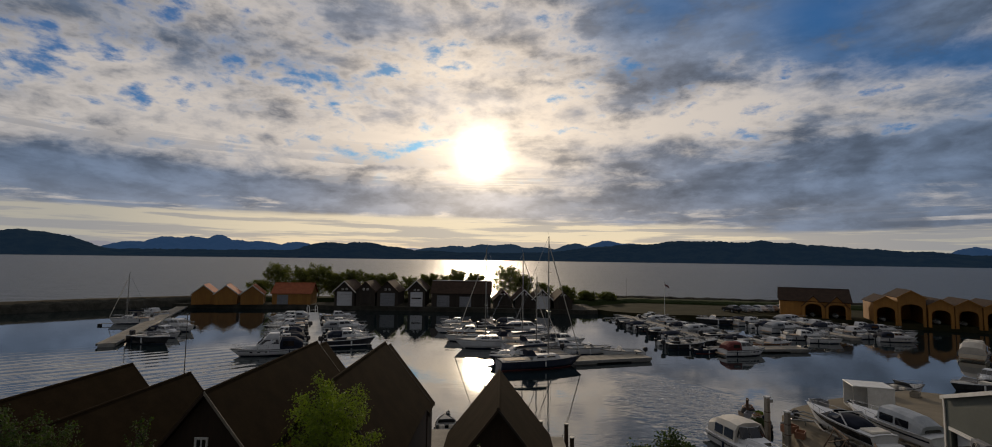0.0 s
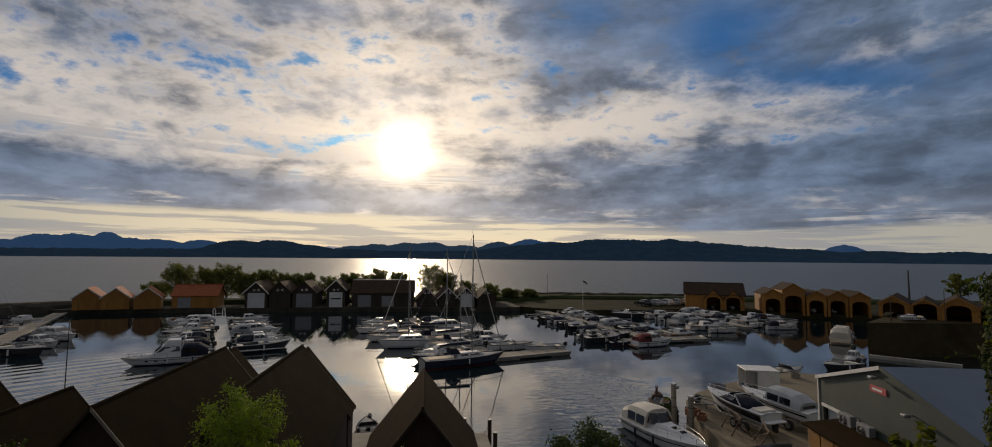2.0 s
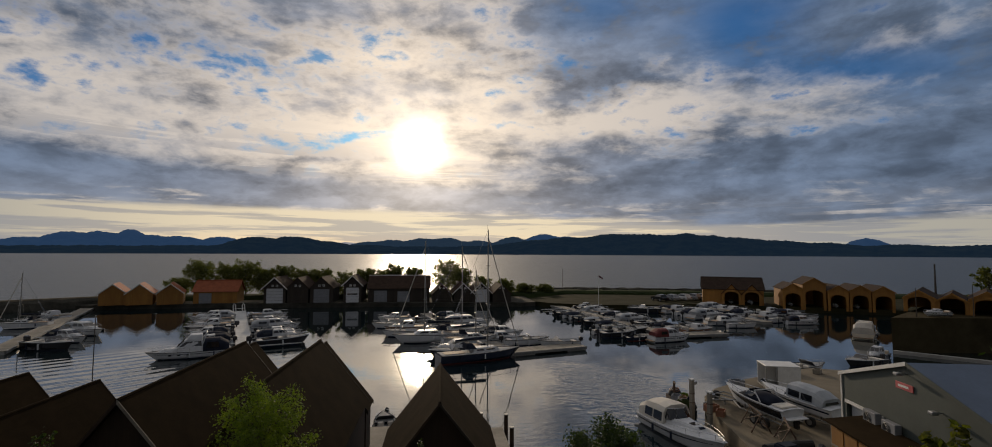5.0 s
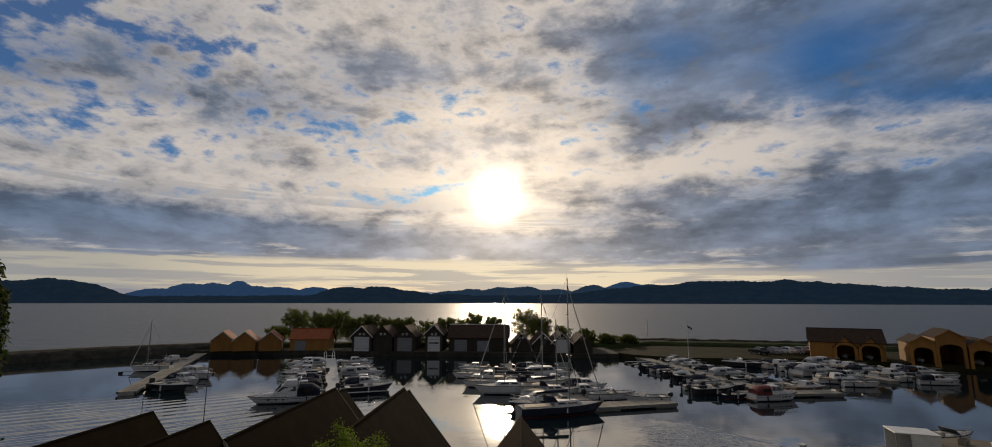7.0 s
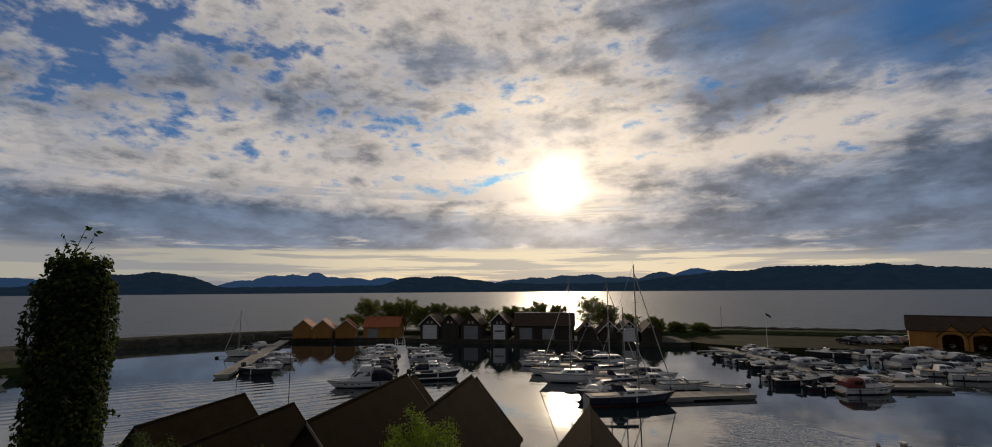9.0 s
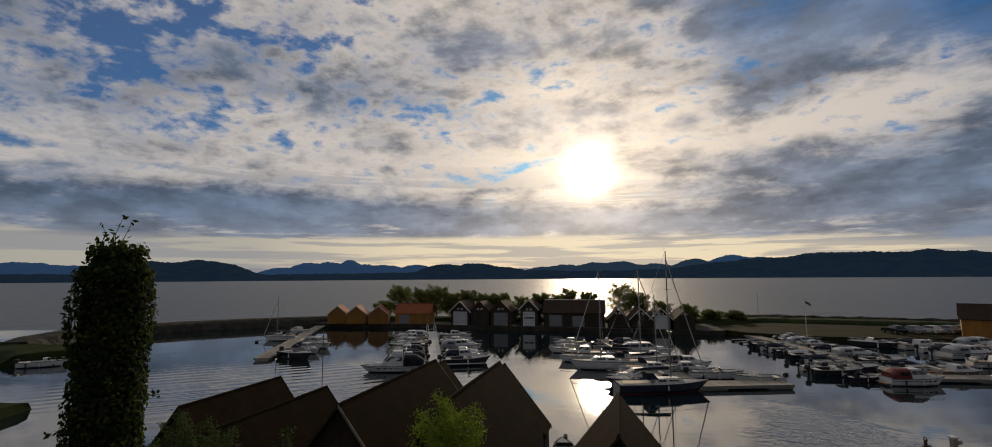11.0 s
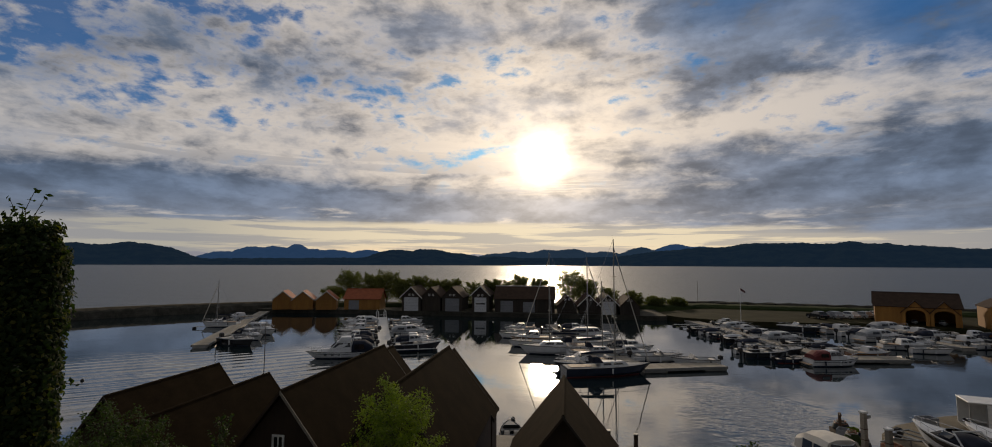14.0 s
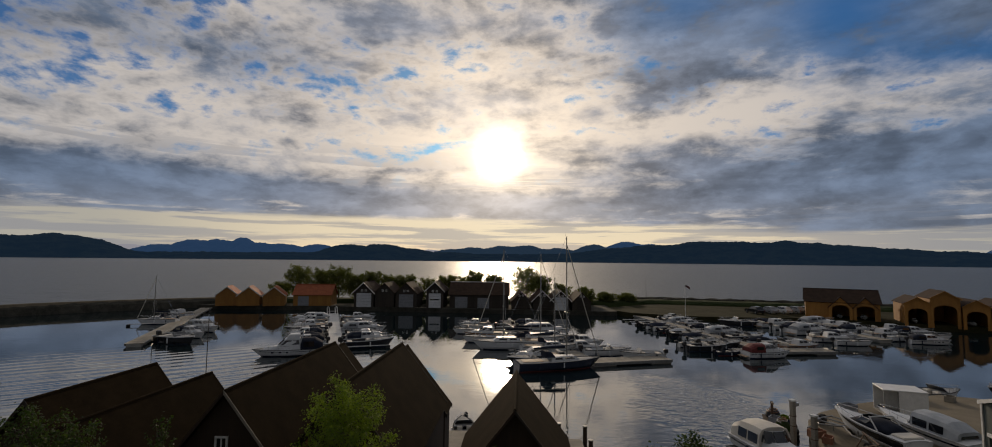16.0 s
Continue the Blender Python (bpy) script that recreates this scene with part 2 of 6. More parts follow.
def water_material(name, calm):
    def build(n):
        obj = n.add("ShaderNodeTexCoord").outputs["Object"]
        if calm:
            broad = n.noise(n.place(obj, scale=(0.10, 0.16, 1)), 1.0, 3.0, 0.5, 0.3)
            ripple = n.noise(n.place(obj, scale=(1.1, 1.9, 1), rot=(0, 0, 0.2)), 1.0, 3.0, 0.5, 0.2)
            xyz = n.add("ShaderNodeSeparateXYZ", inputs={0: obj})
            x, y = xyz.outputs[0], xyz.outputs[1]
            # a breath of wind off the boatyard quay, and faint cat's-paws elsewhere
            blown = n.math("SUBTRACT", n.vec("DISTANCE", n.vec("MULTIPLY", obj, (1.3, 0.75, 0)), (20.0, 30.0, 0)), n.math("MULTIPLY", n.noise(obj, 0.25, 3.0, 0.6), 9.0))
            patch = n.math("ADD", n.smooth(blown, 3.5, 0.0), n.smooth(n.noise(n.place(obj, loc=(40, 7, 0), scale=(0.035, 0.05, 1)), 1.0, 3.0, 0.5), 0.52, 0.70, 0.0, 0.28))
            # the wake of a passing boat, west of the pier
            slow = n.math("MULTIPLY", n.noise(n.place(obj, scale=(0.05, 0.08, 1)), 1.0, 2.0, 0.5), 7.0)
            phase = n.math("ADD", n.math("ADD", n.math("MULTIPLY", x, -2.0), n.math("MULTIPLY", y, 2.7)), slow)
            wake = n.math("MULTIPLY", n.math("SINE", phase), n.noise(n.place(obj, scale=(0.10, 0.35, 1)), 1.0, 3.0, 0.6))
            zone = n.math("MULTIPLY", n.smooth(x, -62, -40), n.smooth(x, -12, -24))
            zone = n.math("MULTIPLY", zone, n.math("MULTIPLY", n.smooth(y, 30, 42), n.smooth(y, 62, 52)))
            h = n.math("ADD", n.math("MULTIPLY", broad, 0.014), n.math("MULTIPLY", n.math("MULTIPLY", ripple, n.math("ADD", 0.06, n.math("MULTIPLY", patch, 1.5))), 0.040))
            h = n.math("ADD", h, n.math("MULTIPLY", n.math("MULTIPLY", wake, zone), 0.030))
            rough = 0.03
        else:
            swell = n.noise(n.place(obj, scale=(0.05, 0.16, 1), rot=(0, 0, 0.10)), 1.0, 5.0, 0.65, 0.4)
            chop = n.noise(n.place(obj, scale=(0.5, 0.9, 1)), 1.0, 4.0, 0.6)
            h = n.math("ADD", n.math("MULTIPLY", swell, 1.1), n.math("MULTIPLY", chop, 0.30))
            rough = 0.40
        nor = n.add("ShaderNodeBump", inputs={"Strength": 1.0, "Distance": 1.0, "Height": h}).outputs[0]
        p = n.add("ShaderNodeBsdfPrincipled", inputs={"Base Color": (0.007, 0.015, 0.018, 1), "Roughness": rough, "IOR": 2.6 if calm else 1.7, "Normal": nor})
        return p.outputs[0]

    return material(name, build)


# aerial haze over the hills is imitated by an even bluish emission
def hill_material(name, a, b, haze_glow):
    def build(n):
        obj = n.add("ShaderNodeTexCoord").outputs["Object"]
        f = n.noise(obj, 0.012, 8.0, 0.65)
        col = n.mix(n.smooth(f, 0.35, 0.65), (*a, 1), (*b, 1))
        p = n.add("ShaderNodeBsdfPrincipled", inputs={"Base Color": col, "Roughness": 0.95, "Emission Color": (*haze_glow, 1), "Emission Strength": 1.0, "Specular IOR Level": 0.0})
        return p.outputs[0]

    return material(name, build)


def glass_material(name, tint, rough=0.06):
    def build(n):
        return n.add("ShaderNodeBsdfPrincipled", inputs={"Base Color": (*tint, 1), "Roughness": rough, "IOR": 1.5, "Coat Weight": 0.6, "Coat Roughness": 0.03}).outputs[0]

    return material(name, build)


M = {
    "water": water_material("harbour_water", True),
    "sea": water_material("open_water", False),
    # four hill ranges: the farther the range, the stronger its painted haze
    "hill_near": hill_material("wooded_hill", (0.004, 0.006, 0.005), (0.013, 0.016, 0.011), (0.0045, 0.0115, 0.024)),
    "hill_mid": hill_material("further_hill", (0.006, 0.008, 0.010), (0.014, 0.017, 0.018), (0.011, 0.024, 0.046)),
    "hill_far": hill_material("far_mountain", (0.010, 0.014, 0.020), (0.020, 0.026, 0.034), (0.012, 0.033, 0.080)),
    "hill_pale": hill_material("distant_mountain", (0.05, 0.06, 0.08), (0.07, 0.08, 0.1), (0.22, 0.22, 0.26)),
    "rock": surface("rock", (0.022, 0.022, 0.017), (0.060, 0.056, 0.046), 0.9, scale=0.6, grain=4, bump=0.9, depth=0.15, spread=0.3, spec=0.1),
    "earth": surface("earth_and_grass", (0.020, 0.022, 0.009), (0.046, 0.041, 0.021), 1.0, scale=0.25, grain=3, bump=0.8, depth=0.1, spec=0.05),
    "grass": surface("grass", (0.014, 0.024, 0.008), (0.038, 0.050, 0.018), 1.0, scale=0.2, grain=5, bump=0.8, depth=0.1, spec=0.05),
    "gravel": surface("quay_gravel", (0.13, 0.105, 0.068), (0.22, 0.18, 0.12), 0.9, scale=0.5, grain=9, bump=0.5, depth=0.03, dirt=0.5),
    "concrete": surface("concrete", (0.25, 0.24, 0.22), (0.38, 0.37, 0.34), 0.85, scale=1.0, grain=12, bump=0.4, dirt=0.5),
    "dark_wall": surface("weathered_sheet_piling", (0.040, 0.032, 0.017), (0.065, 0.053, 0.030), 1.0, scale=0.6, grain=8, bump=0.5, dirt=0.5, spec=0.05),
    "tile": surface("dark_roof_tile", (0.018, 0.012, 0.006), (0.031, 0.020, 0.010), 0.97, scale=1.2, grain=14, bump=0.5, spread=0.15, spec=0.03),
    "roof_brown": surface("brown_roof_tile", (0.032, 0.020, 0.014), (0.060, 0.037, 0.026), 0.9, scale=1.2, grain=12, bump=0.5, spec=0.15),
    "roof_red": surface("red_roof_tile", (0.24, 0.062, 0.024), (0.34, 0.095, 0.036), 0.75, scale=1.2, grain=12, bump=0.5, spec=0.3),
    "dark_wood": surface("dark_stained_boards", (0.030, 0.018, 0.010), (0.06, 0.036, 0.021), 0.9, scale=2, grain=18, stretch=(1, 1, 0.12), bump=0.5),
    "black_wood": surface("dark_boathouse_boards", (0.03, 0.024, 0.019), (0.055, 0.043, 0.033), 0.9, scale=2, grain=18, stretch=(1, 1, 0.12), bump=0.5),
    "ochre": surface("ochre_painted_boards", (0.25, 0.110, 0.018), (0.36, 0.165, 0.03), 0.7, scale=1.5, grain=16, stretch=(1, 1, 0.12), bump=0.4),
    "white_paint": surface("white_painted_wood", (0.66, 0.65, 0.62), (0.82, 0.81, 0.78), 0.5, scale=2, grain=20, bump=0.2),
    "pale_door": surface("pale_grey_door", (0.52, 0.53, 0.55), (0.64, 0.65, 0.67), 0.55, scale=1.5, grain=16, bump=0.2),
    "deck_wood": surface("weathered_planks", (0.17, 0.15, 0.12), (0.30, 0.27, 0.22), 0.85, scale=1.2, grain=12, stretch=(1, 1, 1), bump=0.4, spread=0.2),
    "pale_deck": surface("pale_concrete_deck", (0.48, 0.48, 0.47), (0.62, 0.62, 0.60), 0.8, scale=1.2, grain=12, bump=0.3, spread=0.1),
    "gelcoat": surface("white_gelcoat", (0.56, 0.57, 0.58), (0.70, 0.71, 0.72), 0.45, scale=0.8, grain=6, bump=0.02, dirt=0.12, spread=0.08, spec=0.22),
    "cream_hull": surface("cream_gelcoat", (0.60, 0.54, 0.43), (0.72, 0.66, 0.55), 0.25, scale=0.8, grain=6, bump=0.02, dirt=0.15),
    "blue_hull": surface("dark_blue_gelcoat", (0.010, 0.016, 0.034), (0.02, 0.03, 0.055), 0.2, scale=0.8, grain=6, bump=0.02, dirt=0.1),
    "black_hull": surface("black_gelcoat", (0.012, 0.013, 0.015), (0.025, 0.026, 0.03), 0.18, scale=0.8, grain=6, bump=0.02, dirt=0.1),
    "grey_hull": surface("grey_hull_paint", (0.22, 0.23, 0.25), (0.32, 0.33, 0.35), 0.35, scale=0.8, grain=6, bump=0.03, dirt=0.2),
    "wood_hull": surface("varnished_wood", (0.16, 0.07, 0.025), (0.26, 0.12, 0.045), 0.35, scale=2, grain=20, stretch=(0.2, 1, 1), bump=0.1),
    "teak": surface("teak_deck", (0.24, 0.16, 0.10), (0.36, 0.26, 0.17), 0.7, scale=2, grain=20, stretch=(0.2, 1, 1), bump=0.2),
    "canvas_dark": surface("dark_blue_canvas", (0.012, 0.016, 0.028), (0.03, 0.036, 0.055), 0.9, scale=1.2, grain=30, bump=0.4, spread=0.3, spec=0.15),
    "canvas_grey": surface("grey_tarpaulin", (0.26, 0.28, 0.30), (0.42, 0.44, 0.46), 0.55, scale=1.2, grain=20, bump=0.5, depth=0.03, spread=0.2),
    "canvas_red": surface("dark_red_canvas", (0.10, 0.012, 0.012), (0.16, 0.024, 0.02), 0.75, scale=1.2, grain=30, bump=0.4),
    "canvas_pale": surface("pale_boat_cover", (0.50, 0.46, 0.40), (0.64, 0.60, 0.53), 0.7, scale=1.4, grain=20, bump=0.6, depth=0.03),
    "glass": glass_material("dark_glass", (0.012, 0.014, 0.018)),
    "steel": surface("stainless_steel", (0.55, 0.55, 0.55), (0.68, 0.68, 0.68), 0.25, metal=1.0, bump=0.03, dirt=0.1),
    "alu": surface("grey_aluminium", (0.32, 0.33, 0.34), (0.44, 0.45, 0.46), 0.4, metal=0.8, bump=0.05),
    "galv": surface("galvanised_steel", (0.22, 0.22, 0.21), (0.34, 0.34, 0.33), 0.55, metal=0.6, bump=0.2),
    "rust": surface("rusty_steel", (0.06, 0.035, 0.022), (0.12, 0.07, 0.042), 0.8, scale=3, grain=20, bump=0.4),
    "rubber": surface("black_rubber", (0.012, 0.012, 0.012), (0.03, 0.03, 0.03), 0.75, bump=0.2),
    "outboard": surface("black_engine_cowl", (0.015, 0.015, 0.017), (0.03, 0.03, 0.034), 0.25, bump=0.02),
    "mast": surface("anodised_mast", (0.25, 0.24, 0.22), (0.36, 0.35, 0.32), 0.4, metal=0.6, bump=0.03),
    "sheet_wall": surface("grey_sheet_wall", (0.048, 0.062, 0.056), (0.072, 0.090, 0.082), 0.6, scale=0.5, grain=8, bump=0.15, dirt=0.35),
    "sheet_roof": surface("blue_grey_sheet_roof", (0.05, 0.075, 0.12), (0.08, 0.115, 0.17), 0.45, scale=0.5, grain=8, bump=0.15, dirt=0.3, spec=0.5),
    "sign_red": surface("red_sign_board", (0.55, 0.10, 0.11), (0.65, 0.14, 0.15), 0.5, bump=0.05),
    "sign_white": surface("white_sign_marking", (0.75, 0.74, 0.72), (0.82, 0.81, 0.80), 0.5, bump=0.02),
    "orange": surface("faded_orange_plastic", (0.26, 0.11, 0.06), (0.34, 0.16, 0.09), 0.6, bump=0.1),
    "bark": surface("bark", (0.05, 0.04, 0.03), (0.10, 0.08, 0.06), 0.9, scale=4, grain=25, bump=0.8),
    # near-black green: the shade inside the ivy put into the colour
    "ivy_core": surface("ivy_inner_shade", (0.006, 0.010, 0.004), (0.018, 0.022, 0.009), 1.0, scale=5, grain=22, bump=1.0, depth=0.05, spec=0.02),
    "deck_grey": surface("non_slip_deck", (0.30, 0.30, 0.30), (0.42, 0.42, 0.41), 0.75, scale=1.5, grain=14, bump=0.1, spec=0.1),
    "leaf_ivy": leaf_material("ivy_leaf", (0.010, 0.022, 0.006), (0.036, 0.058, 0.013)),
    # paler golden copy of the ivy leaf, for leaves that look sunlit
    "leaf_ivy_gold": leaf_material("lit_gold_ivy_leaf", (0.04, 0.055, 0.012), (0.13, 0.125, 0.028)),
    "leaf_tree": leaf_material("tree_leaf", (0.07, 0.085, 0.025), (0.15, 0.15, 0.05), 0.6),
    "leaf_bright": leaf_material("bright_green_leaf", (0.065, 0.110, 0.012), (0.19, 0.235, 0.03), 0.55),
    "leaf_bush": leaf_material("bush_leaf", (0.016, 0.032, 0.010), (0.052, 0.076, 0.022), 0.55),
    "leaf_rust": leaf_material("dry_brown_leaf", (0.12, 0.05, 0.02), (0.20, 0.09, 0.04), 0.7),
    "flag_red": surface("dark_flag_cloth", (0.09, 0.04, 0.05), (0.14, 0.06, 0.07), 0.8, bump=0.1),
}


# ---- building blocks ----
def mesh_from(name, bm, mat, smooth=False):
    me = bpy.data.meshes.new(name)
    bmesh.ops.recalc_face_normals(bm, faces=bm.faces)
    bm.to_mesh(me)
    bm.free()
    for m in mat if isinstance(mat, (list, tuple)) else [mat]:
        me.materials.append(m)
    if smooth:
        for p in me.polygons:
            p.use_smooth = True
    return me


def part(name, bm, mat, parent, label="", smooth=False, at=None):
    ob = new(name, mesh_from(name, bm, mat, smooth))
    if parent is not None:
        ob.parent = parent
    if at is not None:
        ob.matrix_basis = at
    return tagged(ob, label)


def thing(name, m, label, category, group="", kind=""):
    ob = new(name)
    ob.empty_display_size = 0.3
    ob.matrix_world = m
    return tagged(ob, label, category, group, kind)


def box(bm, lo, hi, bevel=0.0):
    """A box between two corners, with bevelled edges where asked."""
    r = bmesh.ops.create_cube(bm, size=1.0)
    vs = r["verts"]
    for v in vs:
        v.co = Vector(lo[i] if v.co[i] < 0 else hi[i] for i in range(3))
    if bevel:
        es = list({e for v in vs for e in v.link_edges})
        bmesh.ops.bevel(bm, geom=es, offset=bevel, segments=1, affect="EDGES")


def box_bm(lo, hi, bevel=0.0):
    bm = bmesh.new()
    box(bm, lo, hi, bevel)
    return bm


def poly(bm, pts, thick=None):
    """A face through pts, made a slab along thick."""
    vs = [bm.verts.new(p) for p in pts]
    f = bm.faces.new(vs)
    if thick is not None:
        r = bmesh.ops.extrude_face_region(bm, geom=[f])
        bmesh.ops.translate(bm, verts=[v for v in r["geom"] if isinstance(v, bmesh.types.BMVert)], vec=thick)
    return f


def slab(pts, thick):
    bm = bmesh.new()
    poly(bm, pts, Vector(thick))
    return bm


def tube(bm, path, radius, sides=6, end=None):
    """A round bar along points; it tapers to end where that is given."""
    path = [Vector(p) for p in path]
    rings = []
    for i, p in enumerate(path):
        a, b = path[max(i - 1, 0)], path[min(i + 1, len(path) - 1)]
        d = (b - a).normalized()
        u = d.cross((0, 0, 1) if abs(d.z) < 0.9 else (1, 0, 0)).normalized()
        w = d.cross(u)
        f = i / max(len(path) - 1, 1)
        r = radius if end is None else radius + (end - radius) * f
        rings.append([bm.verts.new(p + r * (math.cos(k * math.tau / sides) * u + math.sin(k * math.tau / sides) * w)) for k in range(sides)])
    for a, b in zip(rings, rings[1:]):
        for k in range(sides):
            bm.faces.new((a[k], a[(k + 1) % sides], b[(k + 1) % sides], b[k]))
    bm.faces.new(rings[0][::-1])
    bm.faces.new(rings[-1])


def tube_bm(path, radius, sides=6, end=None):
    bm = bmesh.new()
    tube(bm, path, radius, sides, end)
    return bm


def loft(bm, sections, cap=True, closed=False):
    """Skin over sections with the same number of points."""
    rows = [[bm.verts.new(p) for p in s] for s in sections]
    n = len(rows[0])
    for a, b in zip(rows, rows[1:]):
        for k in range(n if closed else n - 1):
            j = (k + 1) % n
            bm.faces.new((a[k], a[j], b[j], b[k]))
    if cap:
        bm.faces.new(rows[0][::-1])
        bm.faces.new(rows[-1])
    return rows


# ---- water, land and far hills ----
def grid_mesh(name, xs, ys, height, mat, label, smooth=True):
    verts = [(x, y, height(x, y)) for y in ys for x in xs]
    w = len(xs)
    faces = [(j * w + i, j * w + i + 1, (j + 1) * w + i + 1, (j + 1) * w + i) for j in range(len(ys) - 1) for i in range(w - 1)]
    me = bpy.data.meshes.new(name)
    me.from_pydata(verts, [], faces)
    me.materials.append(mat)
    if smooth:
        for p in me.polygons:
            p.use_smooth = True
    return tagged(new(name, me), label, name.split("_")[0], kind="structure")


def flat_sheet(name, pts, mat, label, category):
    bm = bmesh.new()
    poly(bm, pts)
    return tagged(part(name, bm, mat, None), label, category, kind="structure")


# sheltered water inside the breakwater and open water beyond it, reaching the horizon
flat_sheet("water", [(-250, 5, 0), (200, 5, 0), (200, 108, 0), (30, 124, 0), (-60, 113.5, 0), (-86, 105, 0), (-106, 92, 0), (-250, 60, 0)], M["water"], "calm dark harbour water mirroring sky and boathouses", "water")
flat_sheet("water_open", [(-4800, -400, -0.03), (4800, -400, -0.03), (4800, 4900, -0.03), (-4800, 4900, -0.03)], M["sea"], "grey rippled open fjord water", "water")


def hill_range(name, radius, hills, mat, label, base=0.10, depth=500, rough=0.12, lo=-75, hi=75):
    """A range of hills round the fjord: each hill is (bearing, height in degrees as seen, half width in degrees)."""
    steps = 1100
    verts, faces = [], []
    for i in range(steps + 1):
        b = lo + (hi - lo) * i / steps
        crest = sum((h * math.exp(-0.9 * ((b - c) / (1.5 * w)) ** 2)) ** 10 for c, h, w in hills)
        top = max(base, 0.97 * crest ** 0.1)
        n1 = noise.noise((b * 0.35, radius * 0.01, 3.3)) + 0.5 * noise.noise((b * 1.3, radius * 0.02, 1.1)) + 0.3 * noise.noise((b * 4.7, 0.3, radius * 0.1))
        top = max(0.03, top * (1 + rough * n1) + 0.05 * noise.noise((b * 2.6, 1.7, radius)) + 0.05 * noise.noise((b * 9.0, 7.7, 0.0)) + 0.03 * noise.noise((b * 27.0, 3.1, radius)))
        z = radius * math.tan(radians(top))
        s, c2 = math.sin(radians(b)), math.cos(radians(b))
        for r, f in ((radius - 60, -0.02), (radius - 20, 0.06), (radius + depth * 0.35, 0.55), (radius + depth * 0.75, 0.86), (radius + depth, 1.0), (radius + depth + 80, 0.0)):
            j = 1 + 0.10 * noise.noise((b * 2.0, r * 0.01, 5.0)) if 0 < f < 1 else 1
            verts.append((r * s, r * c2, z * f * j * ((r / radius) if f else 1)))
    for i in range(steps):
        for k in range(5):
            a = i * 6 + k
            faces.append((a, a + 6, a + 7, a + 1))
    me = bpy.data.meshes.new(name)
    me.from_pydata(verts, [], faces)
    me.materials.append(mat)
    for p in me.polygons:
        p.use_smooth = True
    return tagged(new(name, me), label, "hills", kind="structure")


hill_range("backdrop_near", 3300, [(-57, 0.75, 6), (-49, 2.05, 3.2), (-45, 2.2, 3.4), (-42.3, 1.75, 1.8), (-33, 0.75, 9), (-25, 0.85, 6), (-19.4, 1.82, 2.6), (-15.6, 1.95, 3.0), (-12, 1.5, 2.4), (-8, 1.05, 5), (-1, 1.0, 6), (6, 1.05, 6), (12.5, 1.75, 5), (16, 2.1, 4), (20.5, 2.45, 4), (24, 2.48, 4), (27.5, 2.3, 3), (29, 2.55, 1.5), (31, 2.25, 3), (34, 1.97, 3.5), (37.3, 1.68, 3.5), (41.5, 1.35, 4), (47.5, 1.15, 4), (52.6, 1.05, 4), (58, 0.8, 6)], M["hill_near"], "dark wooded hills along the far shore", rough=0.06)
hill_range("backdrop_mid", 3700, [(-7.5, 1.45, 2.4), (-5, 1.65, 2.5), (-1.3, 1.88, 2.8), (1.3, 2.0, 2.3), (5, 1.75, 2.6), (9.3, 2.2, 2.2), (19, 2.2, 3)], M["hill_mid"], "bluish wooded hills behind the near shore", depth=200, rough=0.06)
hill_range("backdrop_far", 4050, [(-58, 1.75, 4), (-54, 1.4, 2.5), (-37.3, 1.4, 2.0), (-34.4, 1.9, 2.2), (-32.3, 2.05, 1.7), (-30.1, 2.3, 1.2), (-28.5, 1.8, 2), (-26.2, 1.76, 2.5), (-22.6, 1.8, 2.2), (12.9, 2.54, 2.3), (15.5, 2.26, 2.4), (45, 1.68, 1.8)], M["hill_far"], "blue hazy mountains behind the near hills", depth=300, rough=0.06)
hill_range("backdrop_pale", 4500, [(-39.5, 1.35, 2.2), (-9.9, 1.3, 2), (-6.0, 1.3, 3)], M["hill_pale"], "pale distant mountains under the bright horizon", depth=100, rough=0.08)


def land_height(x, y):
    """The hillside below the camera down to the quay; it steps back to make room for the shed."""
    n1 = noise.noise((x * 0.12, y * 0.12, 0.5)) * 0.35 + noise.noise((x * 0.5, y * 0.5, 2.5)) * 0.12
    q = min(max((x - 8) / 6, 0), 1)
    y2 = y + 5.5 * q if y < 17 else y
    y2 = min(y2, 17.0) if y < 17 else y2
    for a, b, za, zb in ((-60, -2, 11.5, 9.5), (-2, 3, 9.5, 9.0), (3, 12, 9.0, 4.2), (12, 17, 4.2, 1.2), (17, 24, 1.2, 0.9), (24, 26, 0.9, -1.5)):
        if y2 <= b:
            return za + (zb - za) * (max(y2, a) - a) / (b - a) + n1 * (1 if y < 15 else 0.1)
    return -1.5


grid_mesh("ground", [-140 + 2 * i for i in range(141)], [-50 + 1.0 * i for i in range(77)], land_height, M["earth"], "grassy hillside falling to the boathouses")


